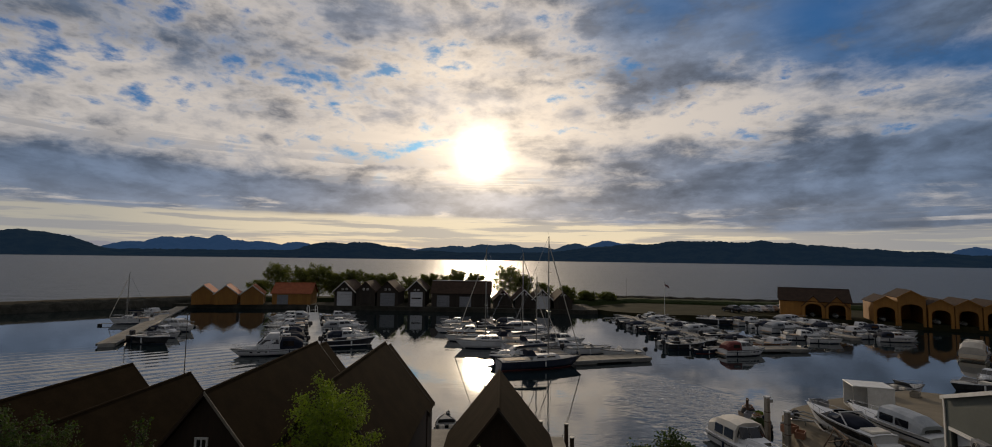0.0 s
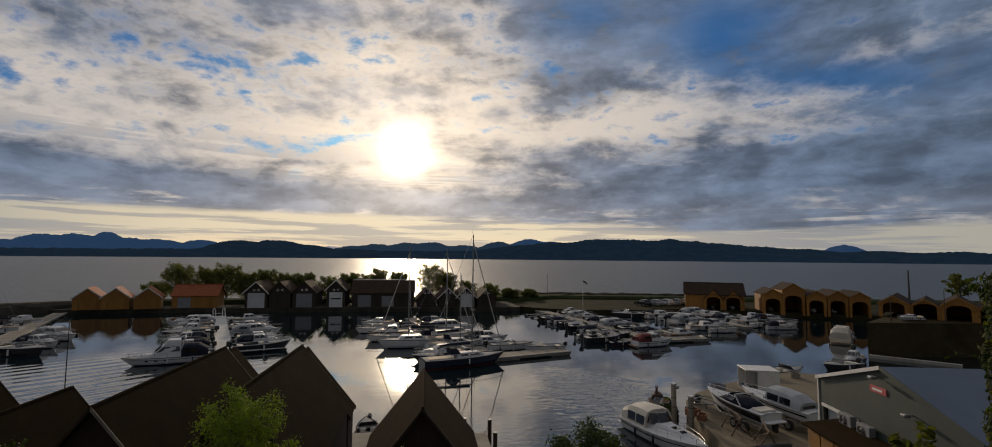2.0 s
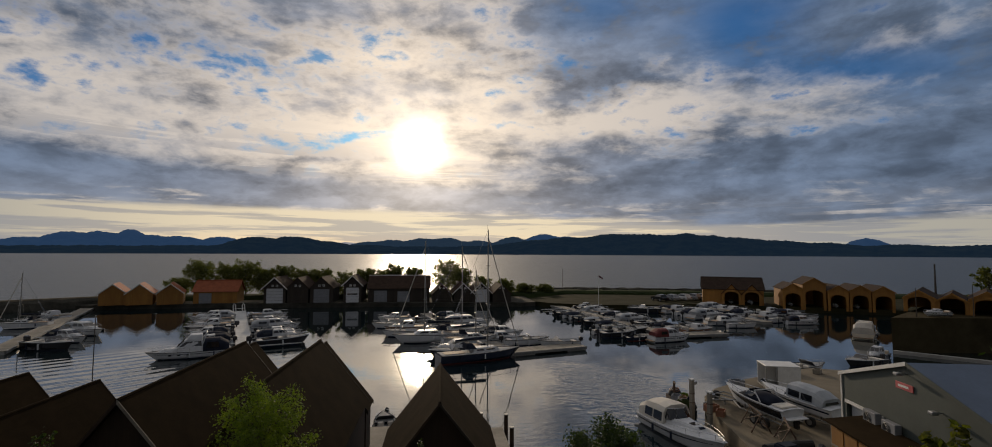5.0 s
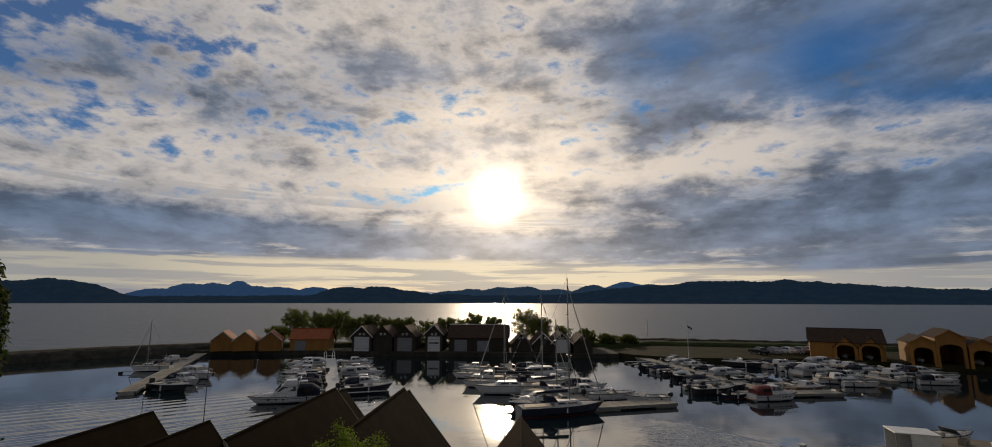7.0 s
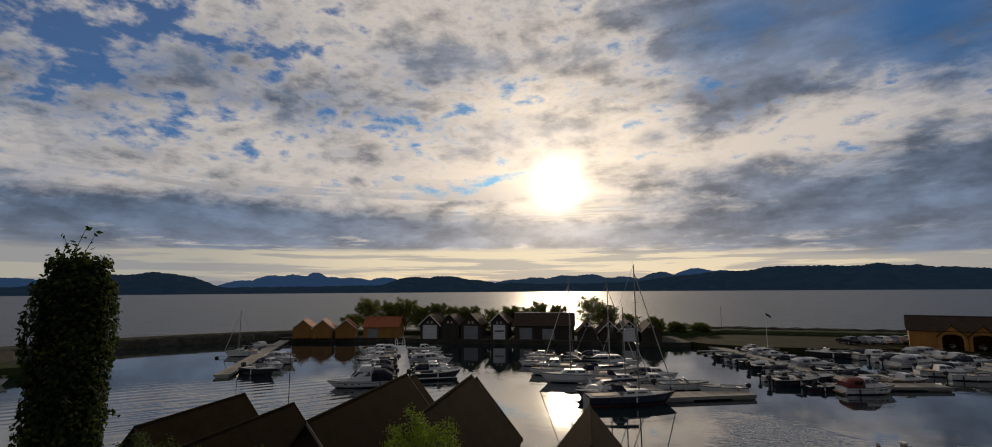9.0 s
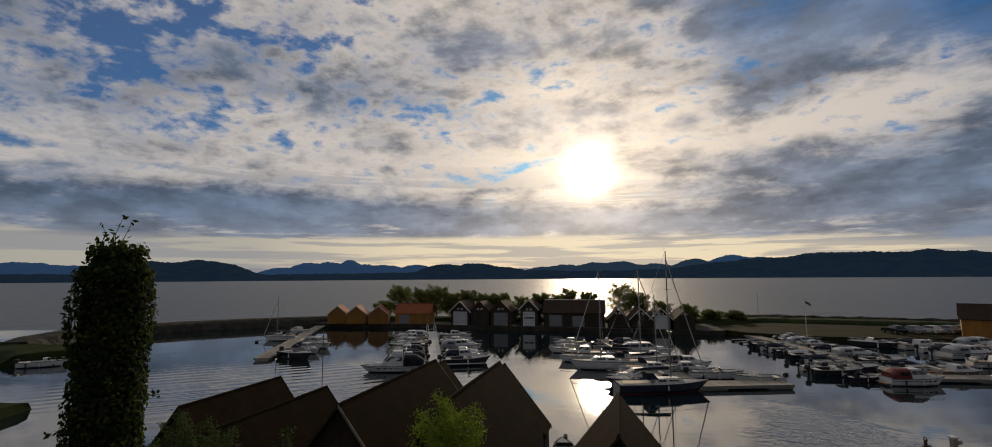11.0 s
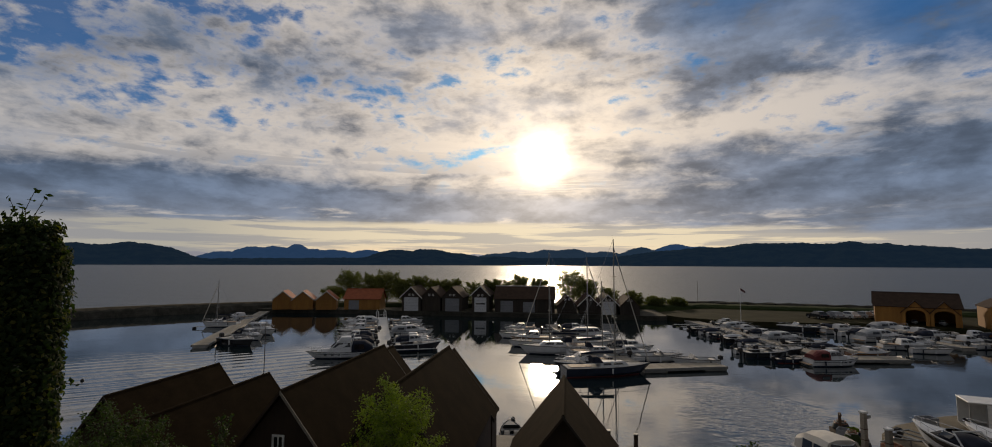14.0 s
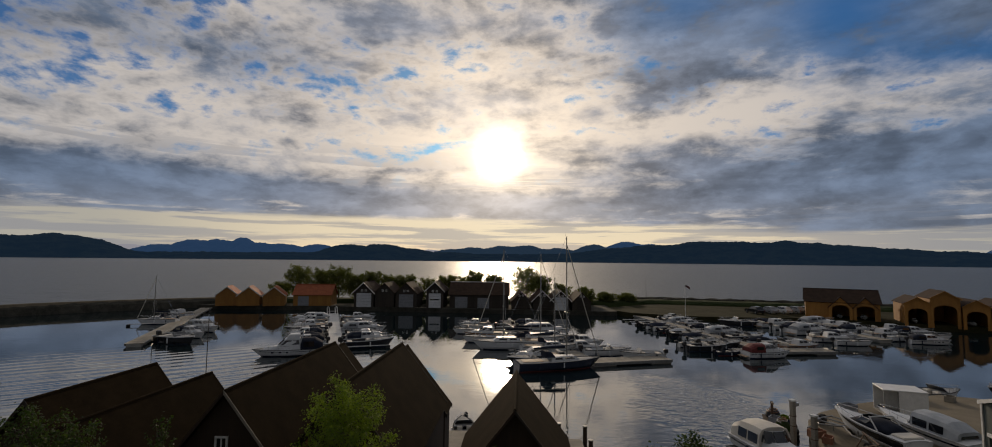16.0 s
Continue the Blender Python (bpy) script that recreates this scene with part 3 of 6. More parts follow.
def mound(name, line, width, top, mat, label, category, step=1.2, jag=0.35):
    """A bank of earth or stones along a line, with an uneven surface."""
    line = [Vector((*p, 0)) for p in line]
    pts = []
    for a, b in zip(line, line[1:]):
        k = max(1, int((b - a).length / step))
        pts += [a.lerp(b, i / k) for i in range(k)]
    pts.append(line[-1])
    prof = ((-0.5, -0.8), (-0.42, 0.15), (-0.33, 0.75), (-0.2, 1.0), (0.0, 1.02), (0.2, 1.0), (0.33, 0.75), (0.42, 0.15), (0.5, -0.8))
    bm = bmesh.new()
    rows = []
    for i, p in enumerate(pts):
        d = (pts[min(i + 1, len(pts) - 1)] - pts[max(i - 1, 0)]).normalized()
        s = Vector((d.y, -d.x, 0))
        row = []
        for f, h in prof:
            q = p + s * f * width
            j = jag * noise.noise((q.x * 0.9, q.y * 0.9, 4.0)) + 0.5 * jag * noise.noise((q.x * 2.7, q.y * 2.7, 8.0))
            row.append(Vector((q.x + j, q.y + 0.7 * j, top * h + (j * 0.8 if h < 1 else j * 0.35))))
        rows.append(row)
    loft(bm, rows)
    return tagged(part(name, bm, mat, None), label, category, kind="structure")


def platform(name, pts, z, mat, label, category, low=-1.2):
    bm = bmesh.new()
    poly(bm, [(x, y, low) for x, y in pts], Vector((0, 0, z - low)))
    return tagged(part(name, bm, mat, None), label, category, kind="structure")


mound("breakwater", [(-66, 113), (-75, 108.5), (-85, 101), (-95, 91.5), (-101, 83), (-103, 74), (-98, 64), (-92, 58)], 7.5, 1.9, M["rock"], "dark stone breakwater curving round the harbour", "breakwater", jag=0.5)
mound("breakwater_path", [(-68, 111.5), (-76, 106.8), (-85, 99.8), (-94, 90.8), (-99.5, 82.5)], 2.4, 2.15, M["gravel"], "pale gravel path on the breakwater", "path", jag=0.1)
mound("shore_west", [(-118, 52), (-98, 58), (-84, 56), (-78, 54)], 13, 1.5, M["grass"], "grassy western shore", "shore", jag=0.5)
mound("shore_near_west", [(-90, 18), (-62, 27), (-50, 31.5)], 7, 0.9, M["grass"], "low grassy shore with stones", "shore", jag=0.4)
platform("quay_boathouses", [(-70, 104.6), (-40, 106.4), (-37, 105.6), (19, 103.2), (22, 104), (22, 118), (-34, 122), (-64, 114)], 0.9, M["rock"], "dark stone quay under the far boathouses", "quay")
mound("spit", [(-62, 116), (-30, 119), (0, 121), (20, 123), (36, 127), (60, 122), (95, 112), (150, 96)], 12, 1.7, M["grass"], "low grassy spit with stones", "spit", jag=0.45)
mound("spit_stones", [(18, 128.5), (36, 132.5), (60, 128), (95, 118)], 3.2, 1.9, M["rock"], "row of stones along the outer shore", "stones", jag=0.9)
platform("quay_east", [(22, 105), (24.5, 101), (33, 96.5), (47, 95.6), (57, 96.6), (68, 91), (86, 82), (98, 76), (150, 60), (150, 110), (62, 125), (36, 124), (22, 112)], 0.95, M["earth"], "earth quay behind the eastern marina", "quay")
platform("quay_near", [(16.7, 18), (16.7, 23.8), (18.0, 29.0), (19.6, 33.4), (21.5, 35.2), (25.8, 37.6), (34, 40.5), (42, 37), (60, 30), (60, 8), (20, 8)], 1.2, M["gravel"], "pale gravel boatyard quay", "quay")
platform("mole", [(54.0, 51.2), (74.5, 48.0), (140, 38), (140, 66), (80, 68), (64, 57.5)], 4.1, M["dark_wall"], "high dark quay wall below ochre boathouses", "mole")
mound("bank_east", [(84, 66), (94, 58), (105, 46)], 11, 5.2, M["grass"], "scrubby bank behind the high quay", "bank", jag=0.7)
platform("mole_beam", [(53.4, 50.6), (58.6, 44.4), (59.1, 44.8), (54.0, 51.0)], 0.35, M["concrete"], "pale floating beam beside the high quay", "beam", low=-0.3)
platform("quay_gap", [(-4.2, 22), (-2.4, 22), (-2.2, 30.6), (-4.0, 30.6)], 0.95, M["deck_wood"], "timber deck between two boathouses", "deck", low=-0.5)
platform("quay_gap_east", [(2.7, 22), (4.2, 22), (4.2, 29.8), (2.7, 29.8)], 0.9, M["deck_wood"], "timber deck beside the boathouse", "deck", low=-0.5)


# ---- buildings ----
def roof_slope(a, b, c, d, courses, thick=0.10, lip=0.004):
    """A pitched roof side from ridge a-b down to eave d-c, in overlapping courses."""
    a, b, c, d = (Vector(v) for v in (a, b, c, d))
    up = (b - a).cross(d - a).normalized()
    if up.z < 0:
        up = -up
    bm = bmesh.new()
    rows = []
    for p, q in ((a, d), (b, c)):
        line = [p - up * thick]
        for k in range(courses):
            line += [p.lerp(q, k / courses), p.lerp(q, (k + 1) / courses) + up * lip]
        rows.append(line + [q - up * thick])
    loft(bm, rows, closed=True)
    return bm


def gable_front(w, eave, ridge, t, hole=None, arch=0.0):
    """A gable wall of thickness t in the xz plane at y 0..t; hole: (x0, x1, z0, z1) goes through, with its top corners cut by arch."""
    bm = bmesh.new()
    h = w / 2
    th = Vector((0, t, 0))
    if hole is None:
        poly(bm, [(-h, 0, 0), (h, 0, 0), (h, 0, eave), (0, 0, ridge), (-h, 0, eave)], th)
        return bm
    x0, x1, z0, z1 = hole
    edge = lambda x: eave + (ridge - eave) * (1 - abs(x) / h)
    poly(bm, [(-h, 0, 0), (x0, 0, 0), (x0, 0, z1 - arch), (x0, 0, edge(x0)), (-h, 0, eave)], th)
    poly(bm, [(x1, 0, 0), (h, 0, 0), (h, 0, eave), (x1, 0, edge(x1)), (x1, 0, z1 - arch)], th)
    pts = [(x0, 0, z1 - arch)]
    if arch:
        for k in range(1, 6):
            a = math.pi * k / 6
            pts.append(((x0 + x1) / 2 - math.cos(a) * (x1 - x0) / 2, 0, z1 - arch + math.sin(a) * arch))
    pts += [(x1, 0, z1 - arch), (x1, 0, edge(x1)), (0, 0, ridge), (x0, 0, edge(x0))]
    poly(bm, pts, th)
    if z0 > 0:
        poly(bm, [(x0, 0, 0), (x1, 0, 0), (x1, 0, z0), (x0, 0, z0)], th)
    return bm


def window_part(house, x, y, z, w, h, frame_mat, along="x"):
    """A framed pane on a wall that faces -y."""
    bm = bmesh.new()
    t = 0.07
    for lo, hi in (((x - w / 2, y - 0.05, z), (x - w / 2 + t, y + 0.03, z + h)), ((x + w / 2 - t, y - 0.05, z), (x + w / 2, y + 0.03, z + h)), ((x - w / 2 + t, y - 0.05, z + h - t), (x + w / 2 - t, y + 0.03, z + h)), ((x - w / 2 + t, y - 0.05, z), (x + w / 2 - t, y + 0.03, z + t)), ((x - 0.025, y - 0.04, z + t), (x + 0.025, y + 0.02, z + h - t))):
        box(bm, lo, hi)
    win = part("window", bm, frame_mat, house, "white framed window")
    part("pane", box_bm((x - w / 2 + t, y - 0.02, z + t), (x + w / 2 - t, y - 0.005, z + h - t)), M["glass"], win)


def boathouse(name, m, w, length, eave, ridge, wall_mat, roof_mat, label, group="", door=None, door_mat=None, hole=None, arch=0.0, over=0.25, trim=None, courses=9, category="boathouse", ports=False, window=None, back=True, board=0.20, one_side=False):
    """A gabled house with its front in the plane y = 0 facing -y, and its ridge along +y."""
    house = thing(name, m, label, category, group)
    t, h = 0.16, w / 2
    part("front_wall", gable_front(w, eave, ridge, t, hole or door, arch), wall_mat, house)
    if back:
        part("back_wall", gable_front(w, eave, ridge, t), wall_mat, house, at=pose(0, length - t, 0))
    part("side_wall", box_bm((-h, t, 0), (-h + t, length - t, eave)), wall_mat, house)
    part("side_wall", box_bm((h - t, t, 0), (h, length - t, eave)), wall_mat, house)
    k = (ridge - eave) / h
    e = over * 0.9
    lift = 0.14
    for s in (-1, 1):
        part("roof_slope", roof_slope((0, -over, ridge + lift), (0, length + over, ridge + lift), (s * (h + e), length + over, eave - k * e + lift), (s * (h + e), -over, eave - k * e + lift), courses), roof_mat, house)
        # boards along the two verges
        for y in (-over - 0.035, length + over):
            part("bargeboard", slab([(0, y, ridge + lift + 0.02), (s * (h + e), y, eave - k * e + lift + 0.02), (s * (h + e), y, eave - k * e + lift - board), (0, y, ridge + lift - board)], (0, 0.032, 0)), (trim or wall_mat) if s > 0 or not one_side else wall_mat, house)
    part("ridge_cap", tube_bm([(0, -over, ridge + lift - 0.01), (0, length + over, ridge + lift - 0.01)], 0.06, 6), roof_mat, house)
    if door:
        x0, x1, z0, z1 = door
        bm = bmesh.new()
        n = max(2, int((z1 - z0) / 0.55))
        for i in range(n):
            a, b = z0 + (z1 - z0) * i / n, z0 + (z1 - z0) * (i + 1) / n
            box(bm, (x0 + 0.02, 0.05, a + 0.012), (x1 - 0.02, 0.10, b - 0.012), 0.008)
        leaf = part("door", bm, door_mat, house)
        if ports:
            part("door_window", box_bm((x0 + 0.3, 0.035, z0 + (z1 - z0) * 0.52), (x1 - 0.3, 0.047, z0 + (z1 - z0) * 0.62)), M["glass"], leaf)
    if window:
        window_part(house, *window, M["white_paint"])
    return house


QZ = 1.0
# the near boathouses, seen from behind: the ridges run out to the water
NEAR = [
    (-18.5, 18.3, 6.3, 5.87, 4.3, "dark tiled boathouse roof with a pale verge", None),
    (-14.8, 15.2, 8.2, 5.75, 4.4, "dark tiled boathouse beside its taller neighbour", None),
    (-10.25, 17.5, 10.0, 6.6, 4.4, "tall dark boathouse with a small white window", (-0.1, 0.0, 3.55, 0.48, 0.75)),
    (-6.0, 17.6, 8.4, 6.88, 4.7, "dark tiled boathouse beside a timber deck", None),
    (0.2, 17.6, 5.7, 6.12, 4.55, "brown tiled boathouse standing free at the quay", None),
]
for x, y, length, ridge, w, label, win in NEAR:
    boathouse("boathouse", pose(x, y, 0.8, 0, 0, -0.8), w, length, ridge - 0.8 - 1.24 * w / 2, ridge - 0.8, M["dark_wood"], M["tile"], label, "near boathouses", trim=M["black_wood"] if win is None else M["deck_wood"], courses=13, over=0.18, window=win, board=0.13, one_side=True)
# lower seaward roof that shows past the verge of two of them
for x, y, ridge, w in ((-10.25, 27.75, 6.25, 4.75), (-6.0, 26.25, 6.45, 5.0)):
    boathouse("boathouse_annex", pose(x, y, 0.8, 0, 0, -0.8), w, 1.6, ridge - 0.8 - 1.24 * w / 2, ridge - 0.8, M["dark_wood"], M["tile"], "lower seaward end of a dark boathouse", "boathouse annexes", trim=M["black_wood"], courses=13, over=0.15)

# the dark row across the basin
FAR_ROW = [
    (-33.1, 105.6, 4.3, 6.2, "pale_door", (-1.65, 1.65, 0.1, 3.2), "dark boathouse with a large pale door"),
    (-28.6, 106.0, 4.2, 6.1, "black_wood", (-1.3, 1.3, 0.1, 2.9), "dark boathouse with a dark closed door"),
    (-23.8, 106.1, 4.6, 6.2, "grey_door", (-1.6, 1.6, 0.1, 3.0), "dark boathouse with a grey door"),
    (-17.4, 106.0, 3.7, 6.5, "pale_door", (-1.35, 1.35, 0.1, 3.3), "narrow boathouse with a pale windowed door and white verge"),
    (1.6, 105.2, 4.1, 4.5, "black_wood", (-1.2, 1.2, 0.1, 2.4), "low dark boathouse with a closed door"),
    (6.2, 104.8, 4.0, 4.9, "black_wood", (-1.2, 1.2, 0.1, 2.6), "small dark boathouse with a pale verge"),
    (10.1, 104.6, 3.8, 5.0, "pale_door", (-1.3, 1.3, 0.1, 2.9), "boathouse with a pale door and white verge"),
    (14.6, 104.4, 4.0, 4.6, "black_wood", (-1.2, 1.2, 0.1, 2.4), "small dark boathouse at the end of the row"),
]
M["grey_door"] = surface("dull_grey_door", (0.20, 0.21, 0.23), (0.28, 0.29, 0.31), 0.6, scale=1.5, grain=16, bump=0.2)
for x, y, w, ridge, dm, door, label in FAR_ROW:
    pale = "white" in label or "pale verge" in label or x < -30
    house = boathouse("boathouse", pose(x, y, 0.75, 0, 0, 1.5), w, 8.5, ridge - 0.75 - 0.95 * w / 2, ridge - 0.75, M["black_wood"], M["roof_brown"], label, "boathouses across the basin", door=door, door_mat=M[dm], trim=M["white_paint"] if pale else M["dark_wood"], courses=8, over=0.5 if pale else 0.3, ports="windowed" in label)
    for dx in (-0.42, 0.42):
        window_part(house, dx, 0.0, 3.55 if ridge > 5.5 else 3.0, 0.42, 0.42, M["white_paint"])


def long_house(name, m, length, depth, eave, ridge, wall_mat, roof_mat, label, group="", gables=(), trim=None, gable_w=4.2, category="boathouse", doors=()):
    """A house whose long side, facing -y, runs along x from 0; gables: small front gables over arched openings."""
    house = thing(name, m, label, category, group)
    t = 0.16
    # front wall between the openings
    cuts = sorted([(g - 1.35, g + 1.35, 2.9) for g in gables] + [(a, b, z) for a, b, z in doors])
    bm, x = bmesh.new(), 0.0
    for a, b, z in cuts:
        box(bm, (x, 0, 0), (a, t, eave))
        box(bm, (a, 0, z), (b, t, eave))
        x = b
    box(bm, (x, 0, 0), (length, t, eave))
    part("front_wall", bm, wall_mat, house)
    part("back_wall", box_bm((0, depth - t, 0), (length, depth, eave)), wall_mat, house)
    for x in (0, length - t):
        part("end_wall", slab([(x, t, 0), (x, depth - t, 0), (x, depth - t, eave), (x, depth / 2, ridge), (x, t, eave)], (t, 0, 0)), wall_mat, house)
    k, e = (ridge - eave) / (depth / 2), 0.3
    for s in (-1, 1):
        y = depth / 2 + s * (depth / 2 + e)
        part("roof_slope", roof_slope((-0.3, depth / 2, ridge + 0.12), (length + 0.3, depth / 2, ridge + 0.12), (length + 0.3, y, eave - k * e + 0.12), (-0.3, y, eave - k * e + 0.12), 9), roof_mat, house)
    part("ridge_cap", tube_bm([(-0.3, depth / 2, ridge + 0.14), (length + 0.3, depth / 2, ridge + 0.14)], 0.09, 6), roof_mat if trim is None else trim, house)
    for g in gables:
        top = eave + 1.0
        fr = part("front_gable", gable_front(gable_w, eave - 1.0, top, 0.25, (-1.35, 1.35, 0, 2.9), 0.7), wall_mat, house, at=pose(g, -0.26, 0))
        for s in (-1, 1):
            part("roof_slope", roof_slope((0, -0.2, top + 0.1), (0, depth * 0.42, top + 0.1), (s * (gable_w / 2 + 0.2), depth * 0.42, eave - 1.05), (s * (gable_w / 2 + 0.2), -0.2, eave - 1.05), 5), roof_mat, fr)
    for a, b, z in doors:
        bm = bmesh.new()
        for i in range(5):
            box(bm, (a + 0.02, 0.05, z * i / 5 + 0.01), (b - 0.02, 0.1, z * (i + 1) / 5 - 0.01), 0.008)
        part("door", bm, M["grey_door"], house)
    return house


# white trim on the ridge cap stands in for a sunlit ridge line
long_house("boathouse", pose(-14.2, 106.6, 0.75), 13.0, 8.0, 3.1, 5.55, M["black_wood"], M["roof_brown"], "long dark boathouse, ridge whitened as if lit", "boathouses across the basin", trim=M["white_paint"], doors=((1.2, 4.0, 2.6), (6.2, 8.8, 2.4)))
long_house("boathouse", pose(-49.2, 106.2, 0.9, 0, 0, 6), 8.2, 5.2, 2.5, 4.5, M["ochre"], M["roof_red"], "ochre boathouse with a red tiled roof", "ochre boathouses", doors=((1.0, 3.4, 2.1),))
for x, y, label in ((-63.0, 103.9, "ochre boathouse at the root of the breakwater"), (-58.4, 104.4, "ochre boathouse with a dull red roof"), (-53.0, 105.0, "ochre boathouse next to the red-roofed one")):
    boathouse("boathouse", pose(x, y, 0.9, 0, 0, 22), 4.4, 6.5, 2.3, 4.1, M["ochre"], M["roof_red"], label, "ochre boathouses", door=(-1.3, 1.3, 0.05, 2.1), door_mat=M["ochre"], trim=M["white_paint"], courses=7, over=0.3)

# ochre boathouses on the east side, open to the water
long_house("boathouse", pose(57.4, 97.6, 0.75, 0, 0, -29.5), 11.6, 8.0, 3.4, 5.6, M["ochre"], M["roof_brown"], "long ochre boathouse with two arched openings", "ochre boathouses", gables=(5.6, 9.4), gable_w=3.7)
for x, y, w, ridge in ((71.7, 88.9, 3.6, 5.6), (75.0, 87.2, 4.0, 6.8), (78.6, 85.4, 3.5, 5.4), (81.9, 83.8, 3.5, 5.5), (85.3, 82.2, 3.6, 5.4)):
    boathouse("boathouse", pose(x, y, 0.5, 0, 0, -26), w, 8.0, ridge - 0.5 - 0.62 * w / 2, ridge - 0.5, M["ochre"], M["roof_brown"], "ochre boathouse with an open arched front" if w < 4 else "taller ochre boathouse with an open arched front", "ochre boathouses", hole=(-w / 2 + 0.45, w / 2 - 0.45, 0, ridge * 0.58), arch=0.8, courses=7, over=0.2)
for k, bearing in enumerate((48.5, 50.65, 52.8, 54.9, 57.0)):
    a = radians(bearing)
    ridge = (6.85, 6.6, 7.0, 6.6, 6.75)[k]
    boathouse("boathouse", pose(84 * math.sin(a), 84 * math.cos(a), 4.1, 0, 0, -52), 3.15, 8.0, ridge - 4.1 - 1.0, ridge - 4.1, M["ochre"], M["roof_brown"], "ochre boathouse with open front on the high quay", "ochre boathouses", hole=(-1.15, 1.15, 0, 2.0), arch=0.6, courses=7, over=0.15)


# ---- the grey shed at the boatyard ----
def build_shed():
    """Local axes: x along the gable wall from its far corner, y out of the wall, z up from the quay."""
    a = math.atan2(-0.974, -0.226)
    m = Matrix.Translation((22.0, 23.9, 1.2)) @ Matrix.Rotation(a, 4, "Z")
    shed = thing("workshop_shed", m, "grey sheet-clad workshop shed with a blue-grey roof", "shed")
    w, eave, ridge, depth, t = 10.0, 3.9, 5.5, 14.0, 0.14
    # the gable faces -y in local axes; the shed lies towards +y
    bm = bmesh.new()
    poly(bm, [(0, 0, 0), (0.35, 0, 0), (0.35, 0, eave + 0.11), (0, 0, eave)], Vector((0, t, 0)))
    poly(bm, [(0.35, 0, 2.55), (3.2, 0, 2.55), (3.2, 0, eave + 1.02), (0.35, 0, eave + 0.11)], Vector((0, t, 0)))
    poly(bm, [(3.2, 0, 0), (w, 0, 0), (w, 0, eave), (w / 2, 0, ridge), (3.2, 0, eave + 1.02)], Vector((0, t, 0)))
    part("gable_wall", bm, M["sheet_wall"], shed)
    part("back_wall", slab([(0, depth, 0), (w, depth, 0), (w, depth, eave), (w / 2, depth, ridge), (0, depth, eave)], (0, t, 0)), M["sheet_wall"], shed)
    part("side_wall", box_bm((0, t, 0), (t, depth, eave)), M["sheet_wall"], shed)
    part("side_wall", box_bm((w - t, t, 0), (w, depth, eave)), M["sheet_wall"], shed)
    for s in (0, w):
        part("roof_slope", roof_slope((w / 2, -0.15, ridge + 0.1), (w / 2, depth + 0.15, ridge + 0.1), (s, depth + 0.15, eave + 0.1), (s, -0.15, eave + 0.1), 1, 0.08, 0.0), M["sheet_roof"], shed)
        part("verge_flashing", slab([(w / 2, -0.19, ridge + 0.14), (s, -0.19, eave + 0.14), (s, -0.19, eave - 0.04), (w / 2, -0.19, ridge - 0.04)], (0, 0.035, 0)), M["white_paint"] if s == 0 else M["sheet_wall"], shed)
    part("corner_flashing", box_bm((-0.06, -0.05, 0), (0.06, 0.06, eave)), M["white_paint"], shed)
    part("door_frame", box_bm((0.30, -0.06, 2.5), (3.25, -0.005, 2.66)), M["white_paint"], shed)
    part("sliding_door", box_bm((0.4, 0.22, 0.0), (3.15, 0.28, 2.5), 0.01), M["canvas_grey"], shed, "recessed grey sliding door")
    sign = part("sign", box_bm((4.15, -0.05, 4.32), (5.2, -0.012, 4.62), 0.008), M["sign_red"], shed, "red sign board with a pale unreadable line")
    part("marking", box_bm((4.32, -0.056, 4.42), (4.95, -0.051, 4.52)), M["sign_white"], sign)
    for x, z in ((4.8, 5.05), (6.7, 3.95)):
        bm = bmesh.new()
        tube(bm, [(x, -0.01, z), (x, -0.28, z + 0.05)], 0.03, 6)
        box(bm, (x - 0.14, -0.5, z - 0.06), (x + 0.14, -0.22, z + 0.08), 0.03)
        part("wall_lamp", bm, M["alu"], shed, "grey floodlight on a short arm")
    return shed


build_shed()


def wall_point(s, z, out=0.0):
    """A place s metres along the shed's gable wall."""
    return Vector((22.0 - 0.226 * s - 0.974 * out, 23.9 - 0.974 * s + 0.226 * out, z))


def heat_pump(s, z):
    a = math.atan2(-0.974, -0.226)
    unit = thing("heat_pump", Matrix.Translation(wall_point(s, z, 0.03)) @ Matrix.Rotation(a, 4, "Z"), "pale grey outdoor heat pump unit on wall brackets", "heat pump", "heat pumps on the shed")
    part("housing", box_bm((-0.45, -0.36, 0.0), (0.45, -0.06, 0.68), 0.02), M["grey_door"], unit)
    bm = bmesh.new()
    for r in (0.08, 0.14, 0.20, 0.26):
        pts = [(-0.1 + r * math.cos(k * math.tau / 16), -0.375, 0.34 + r * math.sin(k * math.tau / 16)) for k in range(17)]
        tube(bm, pts, 0.008, 4)
    part("fan_grille", bm, M["galv"], unit)
    # no hole in the housing: a black disc paints the dark of the opening
    part("fan_recess", tube_bm([(-0.1, -0.364, 0.34), (-0.1, -0.359, 0.34)], 0.27, 18), M["rubber"], unit, "flat black disc for the shaded fan opening")
    for x in (-0.3, 0.3):
        part("bracket", box_bm((x - 0.02, -0.42, -0.06), (x + 0.02, 0.0, -0.005)), M["galv"], unit)


heat_pump(2.75, 3.30)
heat_pump(4.05, 3.22)


